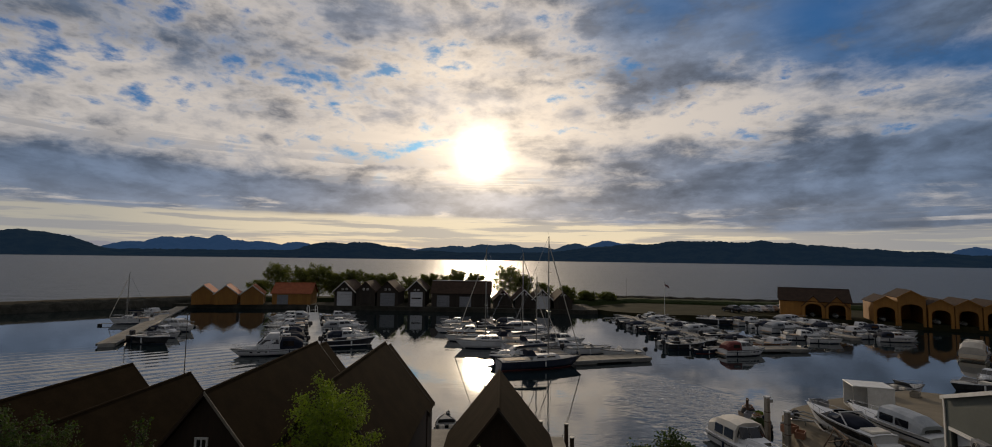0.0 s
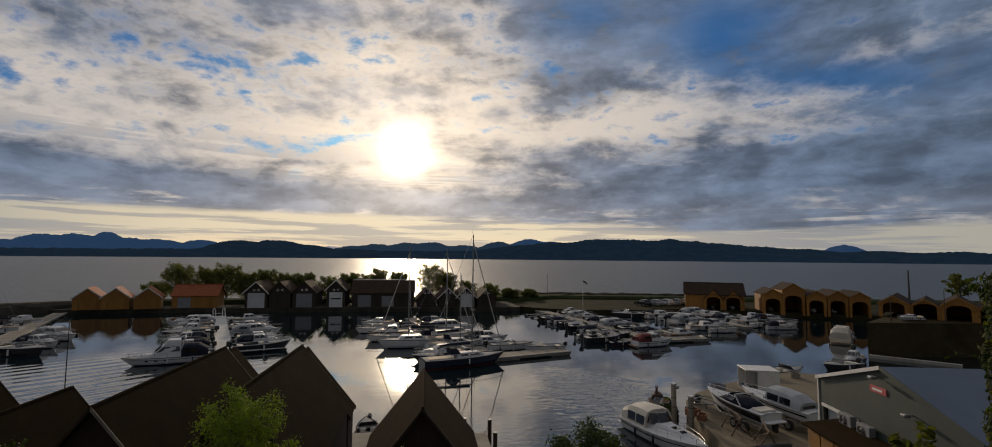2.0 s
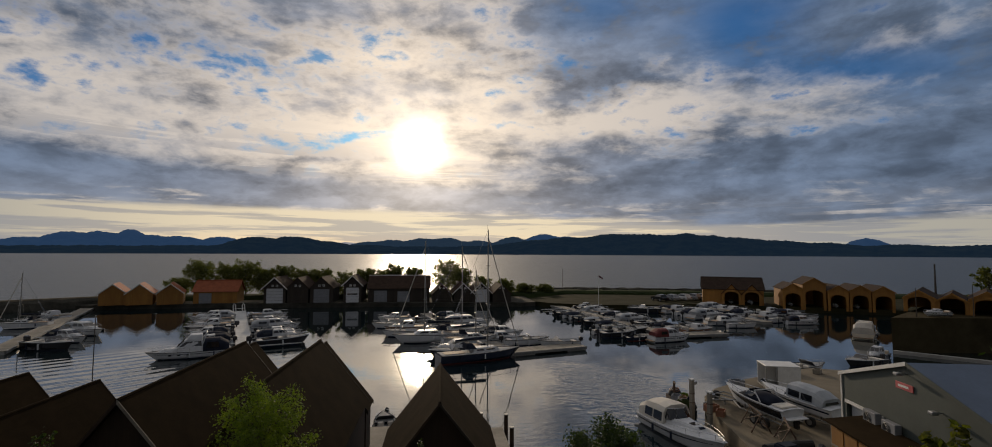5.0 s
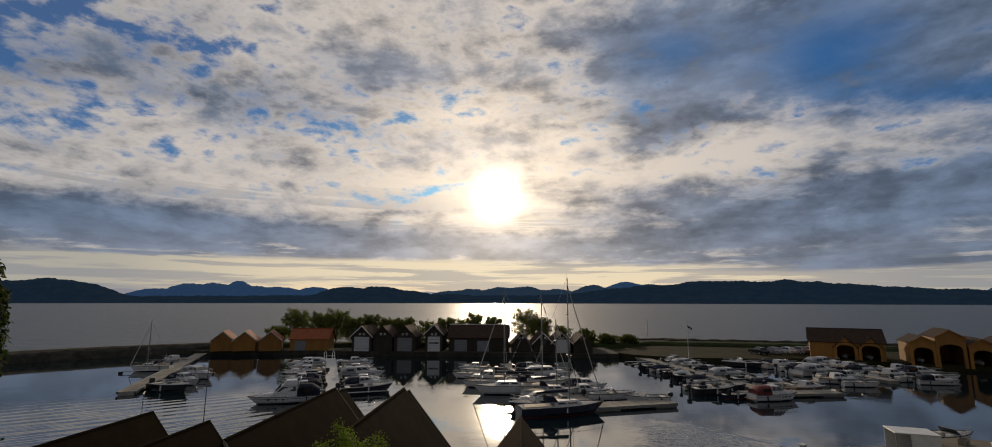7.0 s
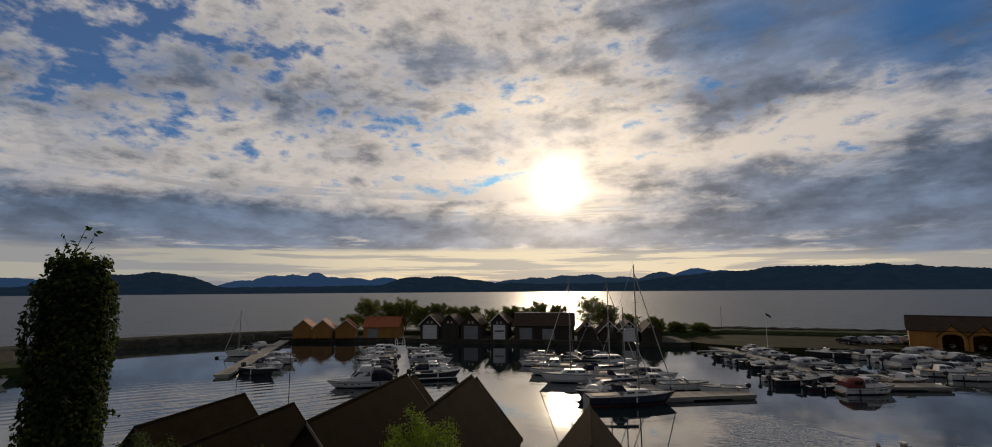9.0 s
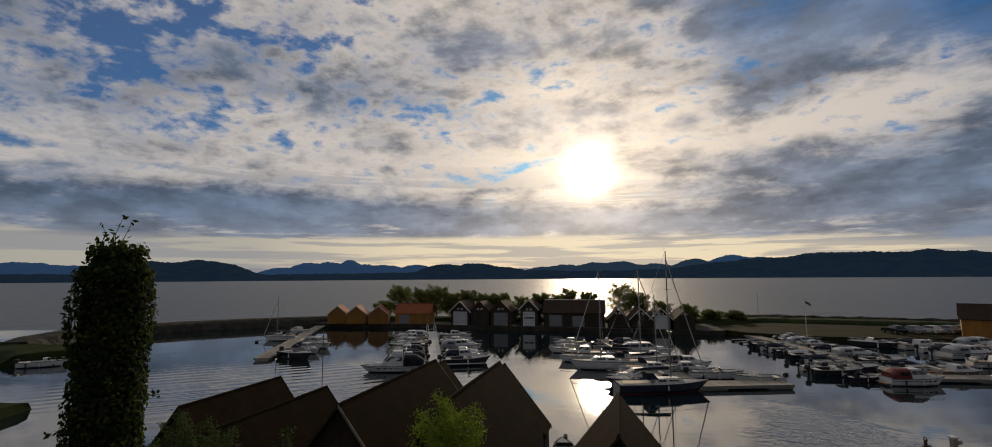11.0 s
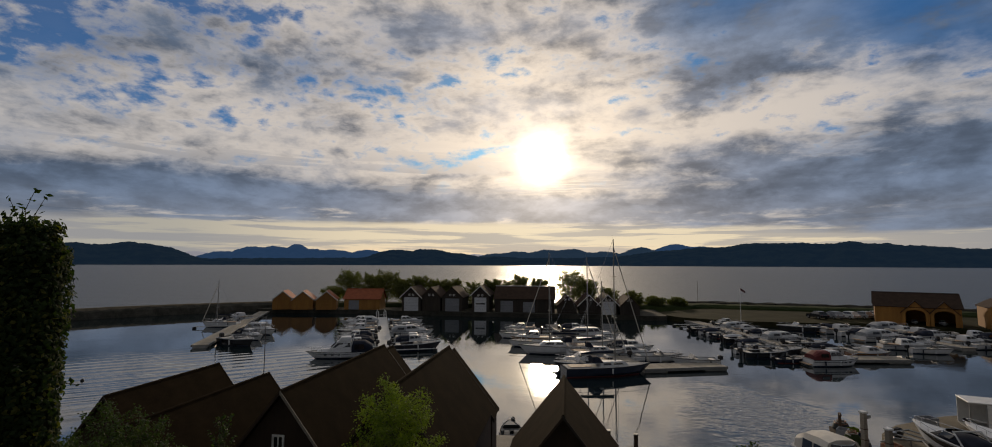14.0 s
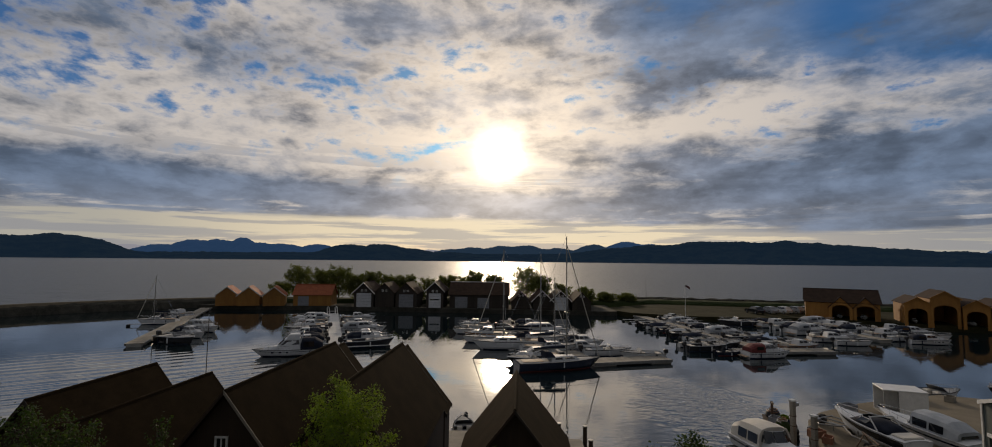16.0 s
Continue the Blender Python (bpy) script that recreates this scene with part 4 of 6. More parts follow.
def build_hut():
    a = math.atan2(-0.974, -0.226)
    hut = thing("storage_hut", Matrix.Translation(wall_point(2.0, 1.2, 1.75)) @ Matrix.Rotation(a, 4, "Z"), "low wooden storage hut with felt roof and pale doors", "hut")
    part("wall", box_bm((0, 0, 0), (4.4, 1.6, 1.95)), M["deck_wood"], hut)
    part("roof", slab([(-0.15, -0.25, 1.97), (4.55, -0.25, 1.97), (4.55, 1.66, 2.2), (-0.15, 1.66, 2.2)], (0, 0, 0.09)), M["tile"], hut, "dark felt roof")
    for i in range(4):
        x = 0.15 + i * 1.05
        door = part("door", box_bm((x, -0.05, 0.1), (x + 0.95, -0.006, 1.85), 0.01), M["ochre"], hut, "pale timber door leaf")
        part("brace", box_bm((x + 0.06, -0.075, 0.9), (x + 0.89, -0.052, 1.0)), M["deck_wood"], door)


build_hut()


# ---- boats ----
def hull_bm(L, B, F, draft=0.35, transom=0.86, rake=0.16, sheer=0.18, deck_at=None):
    """A hull with its bow to +x, the waterline at z = 0."""
    bm = bmesh.new()
    rows = []
    n = 11
    for i in range(n):
        u = i / (n - 1)
        wide = transom + (1 - transom) * min(1, u / 0.4) if u < 0.4 else (1 - ((u - 0.4) / 0.6) ** 2.3)
        wide = max(wide, 0.015)
        x = -L / 2 + L * u * (1 - rake * 0.0)
        f = F * (1 + sheer * u * u)
        b = B / 2 * wide
        back = rake * L * max(0, (u - 0.55) / 0.45) ** 2
        pts = []
        for q, h, s in ((1.0, f, 0.0), (0.985, f * 0.8, 0.15), (0.90, f * 0.35, 0.5), (0.80 - 0.25 * u, 0.0, 0.8), (0.42 - 0.2 * u, -draft * 0.7, 1.0)):
            pts.append((x - back * s, q * b, h))
        keel = (x - back, 0, -draft)
        rows.append(pts + [keel] + [(p[0], -p[1], p[2]) for p in reversed(pts)])
    loft(bm, rows)
    return bm


def deck_bm(L, B, F, u0, u1, inset=0.06, drop=0.02, transom=0.86, sheer=0.18, thick=0.06, camber=0.05):
    """The deck between two stations (0 stern, 1 bow)."""
    bm = bmesh.new()
    rows = []
    for i in range(8):
        u = u0 + (u1 - u0) * i / 7
        wide = transom + (1 - transom) * min(1, u / 0.4) if u < 0.4 else (1 - ((u - 0.4) / 0.6) ** 2.3)
        b = max(B / 2 * max(wide, 0.015) - inset, 0.02)
        f = F * (1 + sheer * u * u) - drop
        x = -L / 2 + L * u
        rows.append([(x, b, f), (x, b * 0.5, f + camber), (x, 0, f + camber * 1.3), (x, -b * 0.5, f + camber), (x, -b, f), (x, -b, f - thick), (x, b, f - thick)])
    loft(bm, rows, closed=True)
    return bm


def gunwale(L, B, F, side, out=0.02, up=0.0, u0=0.0, u1=1.0, transom=0.86, sheer=0.18, n=14, inset=0.0):
    pts = []
    for i in range(n):
        u = u0 + (u1 - u0) * i / (n - 1)
        wide = transom + (1 - transom) * min(1, u / 0.4) if u < 0.4 else (1 - ((u - 0.4) / 0.6) ** 2.3)
        pts.append((-L / 2 + L * u, side * (B / 2 * max(wide, 0.0) + out - inset), F * (1 + sheer * u * u) + up))
    return pts


def house_bm(x0, x1, w0, w1, z0, z1, lean_f=0.5, lean_a=0.15, tuck=0.82):
    """A cabin: narrower at the top, its front leaning back."""
    bm = bmesh.new()
    low = [(x0, w0, z0), (x0, -w0, z0), (x1, -w1, z0), (x1, w1, z0)]
    high = [(x0 + lean_a, w0 * tuck, z1), (x0 + lean_a, -w0 * tuck, z1), (x1 - lean_f, -w1 * tuck, z1), (x1 - lean_f, w1 * tuck, z1)]
    loft(bm, [low, high], closed=True)
    es = [e for e in bm.edges if max(v.co.z for v in e.verts) > z1 - 0.01]
    bmesh.ops.bevel(bm, geom=es, offset=0.07, segments=2, affect="EDGES")
    return bm


def side_window(x0, x1, w0, w1, z0, z1, lean_f, lean_a, tuck, f0, f1, g0, g1, side):
    """A pane let into the side of such a cabin, between fractions of its length and height."""
    def at(f, g):
        xa, xb = x0 + lean_a * g, x1 - lean_f * g
        w = (w0 + (w1 - w0) * f) * (1 + (tuck - 1) * g)
        return Vector((xa + (xb - xa) * f, side * (w + 0.012), z0 + (z1 - z0) * g))
    return slab([at(f0, g0), at(f1, g0), at(f1 - 0.03, g1), at(f0 + 0.02, g1)], (0, -side * 0.02, 0))


def rails(boat, L, B, F, u0, u1, height=0.45):
    bm = bmesh.new()
    for side in (-1, 1):
        tube(bm, gunwale(L, B, F, side, -0.08, height, u0, u1, n=8), 0.018, 5)
        for i in (0, 2, 4, 6):
            p = gunwale(L, B, F, side, -0.08, 0, u0, u1, n=8)[i]
            tube(bm, [p, (p[0], p[1], p[2] + height)], 0.014, 5)
    part("bow_rail", bm, M["steel"], boat, "thin stainless bow rail")


def outboard(boat, x, z, size=1.0):
    bm = bmesh.new()
    box(bm, (x - 0.55 * size, -0.2 * size, z + 0.1), (x - 0.02, 0.2 * size, z + 0.62 * size), 0.09 * size)
    eng = part("outboard_motor", bm, M["outboard"], boat, "black outboard motor")
    part("leg", box_bm((x - 0.32 * size, -0.07, z - 0.75), (x - 0.14 * size, 0.07, z + 0.12), 0.02), M["outboard"], eng)


def base_boat(name, label, L, B, F, hull_mat, group, category="boat"):
    boat = thing(name, Matrix.Identity(4), label, category, group)
    part("hull", hull_bm(L, B, F), hull_mat, boat, smooth=False)
    bm = bmesh.new()
    for side in (-1, 1):
        tube(bm, gunwale(L, B, F, side), 0.035, 5)
    for side in (-1, 1):
        band = bmesh.new()
        rows = []
        for i in range(11):
            u = 0.01 + 0.94 * i / 10
            wide = 0.86 + 0.14 * min(1, u / 0.4) if u < 0.4 else (1 - ((u - 0.4) / 0.6) ** 2.3)
            f, b, x = F * (1 + 0.18 * u * u), B / 2 * wide, -L / 2 + L * u
            back = 0.16 * L * max(0, (u - 0.55) / 0.45) ** 2
            row = []
            for h, out in ((-0.04, 0.012), (0.13, 0.012), (0.13, -0.03), (-0.04, -0.03)):
                g = max(h, 0) / (f * 0.35)
                row.append((x - back * (0.8 - 0.3 * g), side * (b * ((0.80 - 0.25 * u) * (1 - g) + 0.90 * g) + out), h))
            rows.append(row)
        loft(band, rows, closed=True)
        part("boot_stripe", band, M["blue_hull"] if hull_mat is not M["blue_hull"] else M["canvas_red"], boat)
    for k, u in enumerate((0.22, 0.5)):
        for side in (-1, 1):
            px, py, pz = gunwale(L, B, F, side, 0.07, 0, u, u + 0.01, n=2)[0]
            part("fender", tube_bm([(px, py, pz - 0.1), (px, py, pz - 0.18), (px, py, pz - 0.55), (px, py, pz - 0.62)], 0.075, 6), M["gelcoat"] if k else M["blue_hull"], boat)
    part("rubbing_strake", bm, M["rubber"] if hull_mat is not M["black_hull"] else M["gelcoat"], boat)
    return boat


def runabout(label, group, L=5.4, B=2.0, hull="gelcoat", cover=None, engine=True, cover_to=0.82, flank=None, cover_h=0.55, cover_from=0.02):
    F = 0.72
    boat = base_boat("motorboat", label, L, B, F, M[hull], group)
    part("foredeck", deck_bm(L, B, F, 0.52, 0.99), M["deck_grey"], boat)
    part("cockpit_floor", deck_bm(L, B, F, 0.03, 0.54, 0.12, 0.42), M["canvas_grey"], boat)
    if cover_from > 0.1:
        part("aft_deck", deck_bm(L, B, F, 0.02, cover_from + 0.02), M["gelcoat"], boat)
    if cover:
        rows = []
        for i in range(7):
            u = cover_from + (cover_to - cover_from) * i / 6
            wide = 0.86 + 0.14 * min(1, u / 0.4) if u < 0.4 else (1 - ((u - 0.4) / 0.6) ** 2.3)
            b, x = B / 2 * wide + 0.03, -L / 2 + L * u
            peak = F + 0.12 + cover_h * math.sin(math.pi * min(1, (u - cover_from + 0.04) / (cover_to - cover_from + 0.06))) ** 0.8
            f = F * (1 + 0.18 * u * u) - 0.05
            rows.append([(x, b, f), (x, b * 0.72, f + (peak - f) * 0.62), (x, 0, peak), (x, -b * 0.72, f + (peak - f) * 0.62), (x, -b, f), (x, 0, f - 0.02)])
        bm = bmesh.new()
        loft(bm, rows, closed=True)
        part("boat_cover", bm, M[cover], boat, "stretched boat cover", smooth=True)
    else:
        for side in (-1, 1):
            part("seat", box_bm((-L * 0.06, side * 0.42 - 0.24, F - 0.36), (L * 0.02, side * 0.42 + 0.24, F + 0.08), 0.05), M["canvas_pale"], boat)
        part("windscreen", slab([(L * 0.10, -B * 0.40, F + 0.05), (L * 0.10, B * 0.40, F + 0.05), (L * 0.03, B * 0.34, F + 0.46), (L * 0.03, -B * 0.34, F + 0.46)], (0.02, 0, 0.008)), M["glass"], boat)
        bm = bmesh.new()
        tube(bm, [(L * 0.10, -B * 0.41, F + 0.05), (L * 0.03, -B * 0.35, F + 0.48), (L * 0.03, B * 0.35, F + 0.48), (L * 0.10, B * 0.41, F + 0.05)], 0.02, 5)
        part("windscreen_frame", bm, M["alu"], boat)
        part("stern_bench", box_bm((-L * 0.43, -B * 0.36, F - 0.38), (-L * 0.33, B * 0.36, F - 0.02), 0.05), M["canvas_pale"], boat)
    if flank:
        for side in (-1, 1):
            bm = bmesh.new()
            rows = []
            for i in range(12):
                u = 0.02 + 0.86 * i / 11
                wide = 0.86 + 0.14 * min(1, u / 0.4) if u < 0.4 else (1 - ((u - 0.4) / 0.6) ** 2.3)
                f, b, x = F * (1 + 0.18 * u * u), B / 2 * wide, -L / 2 + L * u
                back = 0.16 * L * max(0, (u - 0.55) / 0.45) ** 2
                rows.append([(x - back * 0.15, side * (0.985 * b + 0.012), f * 0.84), (x - back * 0.5, side * (0.90 * b + 0.014), f * 0.30), (x - back * 0.5, side * (0.90 * b - 0.03), f * 0.30), (x - back * 0.15, side * (0.985 * b - 0.03), f * 0.84)])
            loft(bm, rows, closed=True)
            part("flank_panel", bm, M[flank], boat, "black flank panel")
    if engine:
        outboard(boat, -L / 2, F - 0.2)
    rails(boat, L, B, F, 0.62, 0.97, 0.3)
    return boat


def cabin_boat(label, group, L=7.4, B=2.6, hull="gelcoat", canopy=None, tall=0.92, fly=False, top="gelcoat", engine=False):
    F = 0.82
    boat = base_boat("cabin_cruiser", label, L, B, F, M[hull], group)
    part("deck", deck_bm(L, B, F, 0.02, 0.99), M["deck_grey"], boat)
    part("foredeck_coachroof", house_bm(L * 0.12, L * 0.36, B * 0.34, B * 0.14, F + 0.05, F + 0.42, 0.5, 0.05), M["gelcoat"], boat)
    spec = (-L * 0.16, L * 0.22, B * 0.40, B * 0.32, F + 0.03, F + tall, L * 0.17, 0.15, 0.78)
    cabin = part("cabin", house_bm(*spec), M[top], boat)
    for side in (-1, 1):
        part("side_window", side_window(*spec, 0.06, 0.46, 0.45, 0.86, side), M["glass"], cabin)
        part("side_window", side_window(*spec, 0.50, 0.93, 0.45, 0.86, side), M["glass"], cabin)
    x0, x1, w0, w1, z0, z1, lf, la, tuck = spec
    fx = lambda g: x1 - lf * g + 0.015
    for a, b in ((-0.92, -0.04), (0.04, 0.92)):
        lo, hi = 0.45, 0.88
        wl, wh = w1 * (1 + (tuck - 1) * lo), w1 * (1 + (tuck - 1) * hi)
        part("windscreen", slab([(fx(lo), a * wl, z0 + (z1 - z0) * lo), (fx(lo), b * wl, z0 + (z1 - z0) * lo), (fx(hi), b * wh, z0 + (z1 - z0) * hi), (fx(hi), a * wh, z0 + (z1 - z0) * hi)], (0.02, 0, 0.012)), M["glass"], cabin)
    stripe = bmesh.new()
    for side in (-1, 1):
        tube(stripe, [(p[0], p[1], p[2] - 0.22) for p in gunwale(L, B, F, side, 0.0, 0, 0.02, 0.9)], 0.03, 5)
    part("hull_stripe", stripe, M["blue_hull"], boat)
    for i in range(3):
        x = L * (0.02 + 0.1 * i)
        for side in (-1, 1):
            y = side * (B / 2 * (1 - max(0, (x / L + 0.1) / 0.6) ** 2.3) * 0.975)
            part("porthole", box_bm((x - 0.16, y - 0.02, F * 0.62), (x + 0.16, y + 0.02, F * 0.80), 0.03), M["glass"], boat)
    if fly:
        part("flybridge", house_bm(-L * 0.14, L * 0.04, B * 0.32, B * 0.28, F + tall, F + tall + 0.55, 0.35, 0.0, 0.9), M["gelcoat"], boat)
        part("radar_arch", tube_bm([(-L * 0.15, -B * 0.36, F + 0.9), (-L * 0.19, -B * 0.33, F + tall + 0.75), (-L * 0.19, B * 0.33, F + tall + 0.75), (-L * 0.15, B * 0.36, F + 0.9)], 0.06, 6), M["gelcoat"], boat)
    if canopy:
        rows = []
        for f, h in ((0.0, 0.55), (0.35, 0.98), (1.0, 1.0)):
            x = -L * 0.46 + (L * 0.31) * f
            z = F + tall * h
            b = B * 0.42
            rows.append([(x, b, F + 0.02), (x, b * 0.92, F + (z - F) * 0.62), (x, b * 0.74, F + (z - F) * 0.88), (x, b * 0.35, z), (x, -b * 0.35, z), (x, -b * 0.74, F + (z - F) * 0.88), (x, -b * 0.92, F + (z - F) * 0.62), (x, -b, F + 0.02)])
        bm = bmesh.new()
        loft(bm, rows, closed=True)
        can = part("cockpit_canopy", bm, M[canopy], boat, "canvas cockpit canopy")
        for side in (-1, 1):
            part("canopy_window", slab([(-L * 0.34, side * (B * 0.42 + 0.005), F + 0.35), (-L * 0.19, side * (B * 0.42 + 0.005), F + 0.35), (-L * 0.19, side * (B * 0.40 + 0.005), F + tall * 0.72), (-L * 0.33, side * (B * 0.40 + 0.005), F + tall * 0.72)], (0, side * 0.012, 0)), M["glass"], can)
    else:
        part("cockpit_sole", box_bm((-L * 0.46, -B * 0.34, F + 0.07), (-L * 0.18, B * 0.34, F + 0.09)), M["teak"], boat)
        part("stern_seat", box_bm((-L * 0.46, -B * 0.34, F + 0.09), (-L * 0.40, B * 0.34, F + 0.45), 0.05), M["canvas_pale"], boat)
    if engine:
        outboard(boat, -L / 2, F - 0.3, 1.15)
    else:
        part("bathing_platform", box_bm((-L / 2 - 0.55, -B * 0.36, 0.22), (-L / 2 + 0.02, B * 0.36, 0.30), 0.02), M["teak"], boat)
    rails(boat, L, B, F, 0.50, 0.985, 0.5)
    return boat


def sleek_boat(label, group, L=6.6, B=2.25, cover=None, canopy=None, trunk=False):
    """A fast planing boat: raked pointed bow, flared flanks with a dark panel, low wrapped windscreen."""
    boat = thing("motorboat", Matrix.Identity(4), label, "boat", group)
    wide = lambda u: B / 2 * (0.90 + 0.10 * min(1, u / 0.35)) * (1 - max(0, (u - 0.35) / 0.65) ** 2.5)
    sheer = lambda u: 0.80 + 0.34 * u ** 1.6
    rake = lambda u: 0.20 * L * max(0, (u - 0.5) / 0.5) ** 2

    def flank(u, g, side, out=0.0):
        """A point on the topsides, g from the chine (0) to the deck edge (1)."""
        x = -L / 2 + L * u - rake(u) * 0.55 * (1 - g)
        return Vector((x, side * (wide(u) * (0.80 - 0.18 * u + (0.20 + 0.18 * u) * g) + out), 0.10 + 0.12 * u + (sheer(u) - 0.10 - 0.12 * u) * g))

    rows = []
    for i in range(19):
        u = i / 18 * 0.995
        keel = (-L / 2 + L * u - rake(u) * 0.85, 0, -0.38 + 0.42 * max(0, (u - 0.55) / 0.45) ** 2)
        rows.append([flank(u, 1, -1), flank(u, 0.5, -1), flank(u, 0, -1), keel, flank(u, 0, 1), flank(u, 0.5, 1), flank(u, 1, 1)])
    bm = bmesh.new()
    loft(bm, rows)
    part("hull", bm, M["gelcoat"], boat, "glossy white hull")
    bm = bmesh.new()
    ring = []
    for i in range(15):
        u = 0.01 + 0.98 * i / 14
        e = flank(u, 1, 1)
        ring.append([(e.x, e.y, e.z), (e.x, e.y * 0.55, e.z + 0.08), (e.x, 0, e.z + 0.11), (e.x, -e.y * 0.55, e.z + 0.08), (e.x, -e.y, e.z), (e.x, 0, e.z - 0.05)])
    loft(bm, ring, closed=True)
    part("deck", bm, M["gelcoat"], boat, smooth=False)
    for side in (-1, 1):
        bm = bmesh.new()
        lo, hi, end = (0.12, 0.86, 0.82) if cover else (0.52, 0.72, 0.93)
        rows = []
        for i in range(11):
            u = 0.03 + (end - 0.03) * i / 10
            a = lo + (hi - lo) * 0.92 * max(0, (i / 10 - 0.25) / 0.75) ** 1.6
            rows.append([flank(u, a, side, 0.014), flank(u, hi, side, 0.014), flank(u, hi, side, -0.02), flank(u, a, side, -0.02)])
        loft(bm, rows, closed=True)
        part("flank_panel" if cover else "hull_stripe", bm, M["black_hull"] if cover else M["blue_hull"], boat, "black flank panel" if cover else "dark hull stripe")
        part("rubbing_strake", tube_bm([flank(0.01 + 0.098 * i, 1, side, 0.02) for i in range(11)], 0.03, 5), M["alu"], boat)
    deck = lambda x: sheer((x + L / 2) / L) + 0.10
    # windscreen wrapped round the front of the cockpit
    wx, ww, wh = (L * 0.10, B * 0.40, 0.42) if not trunk else (-L * 0.04, B * 0.38, 0.62)
    base = deck(wx) - 0.05 + (0.30 if trunk else 0)
    foot = [(wx - 0.95, -ww, base - 0.02), (wx - 0.1, -ww * 0.86, base), (wx + 0.22, -ww * 0.40, base + 0.02), (wx + 0.22, ww * 0.40, base + 0.02), (wx - 0.1, ww * 0.86, base), (wx - 0.95, ww, base - 0.02)]
    head = [(x - 0.42, y * 0.88, z + wh) for x, y, z in foot]
    for k in range(5):
        a, b, c, d2 = (Vector(v) for v in (foot[k], foot[k + 1], head[k + 1], head[k]))
        nrm = (b - a).cross(d2 - a).normalized() * 0.018
        part("windscreen", slab([a.lerp(b, 0.03), a.lerp(b, 0.97), d2.lerp(c, 0.97), d2.lerp(c, 0.03)], nrm), M["glass"], boat)
    part("windscreen_frame", tube_bm(head, 0.025, 5), M["alu"] if not trunk else M["gelcoat"], boat)
    if trunk:
        part("trunk_cabin", house_bm(-L * 0.16, L * 0.33, B * 0.37, B * 0.13, 0.95, 1.36, 0.8, 0.05, 0.86), M["gelcoat"], boat)
        part("roof_hatch", box_bm((L * 0.10, -0.24, 1.36), (L * 0.16, 0.24, 1.39), 0.01), M["glass"], boat, "dark deck hatch")
        part("roof_hatch", box_bm((L * 0.20, -0.2, 1.30), (L * 0.24, 0.2, 1.36), 0.01), M["canvas_dark"], boat, "dark cushion on the foredeck")
    # cockpit
    if cover:
        rows = []
        for i in range(8):
            u = 0.20 + 0.46 * i / 7
            e, x = wide(u) * 0.90, -L / 2 + L * u
            peak = deck(x) + 0.04 + 0.42 * math.sin(math.pi * (0.16 + 0.80 * i / 7)) ** 1.2
            rows.append([(x, e, deck(x) - 0.06), (x, e * 0.66, peak - 0.10), (x, 0.0, peak), (x, -e * 0.66, peak - 0.10), (x, -e, deck(x) - 0.06), (x, 0, deck(x) - 0.12)])
        bm = bmesh.new()
        loft(bm, rows, closed=True)
        part("cockpit_cover", bm, M[cover], boat, "black stretched cockpit cover", smooth=True)
        part("sun_pad", box_bm((-L * 0.46, -B * 0.33, 0.84), (-L * 0.31, B * 0.33, 1.02), 0.06), M["canvas_pale"], boat)
        part("radar_arch", tube_bm([(-L * 0.20, -B * 0.44, 0.9), (-L * 0.10, -B * 0.40, 1.62), (-L * 0.10, B * 0.40, 1.62), (-L * 0.20, B * 0.44, 0.9)], 0.055, 6), M["gelcoat"], boat)
    else:
        tall = 0.98 if canopy else 0.86
        x0, x1 = -L * (0.47 if trunk else 0.40), wx - 0.45
        rows = []
        for f, h in ((0.0, 0.50), (0.25, 0.93), (0.7, 1.05), (1.0, 0.98)):
            x, e = x0 + (x1 - x0) * f, B * 0.43
            z0, z = deck(x) - 0.06, deck(x) + tall * h + (0.25 if trunk else 0)
            rows.append([(x, e, z0), (x, e * 0.92, z0 + (z - z0) * 0.60), (x, e * 0.76, z0 + (z - z0) * 0.88), (x, e * 0.36, z), (x, -e * 0.36, z), (x, -e * 0.76, z0 + (z - z0) * 0.88), (x, -e * 0.92, z0 + (z - z0) * 0.60), (x, -e, z0)])
        bm = bmesh.new()
        loft(bm, rows, closed=True)
        hood = part("cockpit_canopy", bm, M[canopy or "canvas_pale"], boat, "canvas cockpit canopy", smooth=False)
        for side in (-1, 1):
            for f0, f1 in ((0.28, 0.58), (0.63, 0.95)):
                pts = []
                for f, g in ((f0, 0.12), (f1, 0.12), (f1, 0.60), (f0, 0.60)):
                    x = x0 + (x1 - x0) * f
                    pts.append((x, side * (B * 0.43 * (1 - 0.08 * g / 0.6) + 0.012), deck(x) - 0.06 + (tall + 0.06 + (0.25 if trunk else 0)) * g))
                part("canopy_window", slab(pts, (0, side * 0.01, 0)), M["glass"], hood)
        part("rear_window", slab([(x0 - 0.02, -B * 0.30, deck(x0) + 0.06), (x0 - 0.02, B * 0.30, deck(x0) + 0.06), (x0 + 0.02, B * 0.26, deck(x0) + 0.30), (x0 + 0.02, -B * 0.26, deck(x0) + 0.30)], (-0.012, 0, 0)), M["glass"], hood)
    part("bathing_platform", box_bm((-L / 2 - 0.5, -B * 0.40, 0.26), (-L / 2 + 0.02, B * 0.40, 0.36), 0.03), M["gelcoat"], boat)
    part("stern_drive", box_bm((-L / 2 - 0.42, -0.14, -0.42), (-L / 2 - 0.04, 0.14, 0.24), 0.05), M["outboard"], boat)
    for side in (-1, 1):
        bm = bmesh.new()
        line = [flank(0.56 + 0.42 * i / 7, 1, side, -0.10) + Vector((0, 0, 0.34)) for i in range(8)]
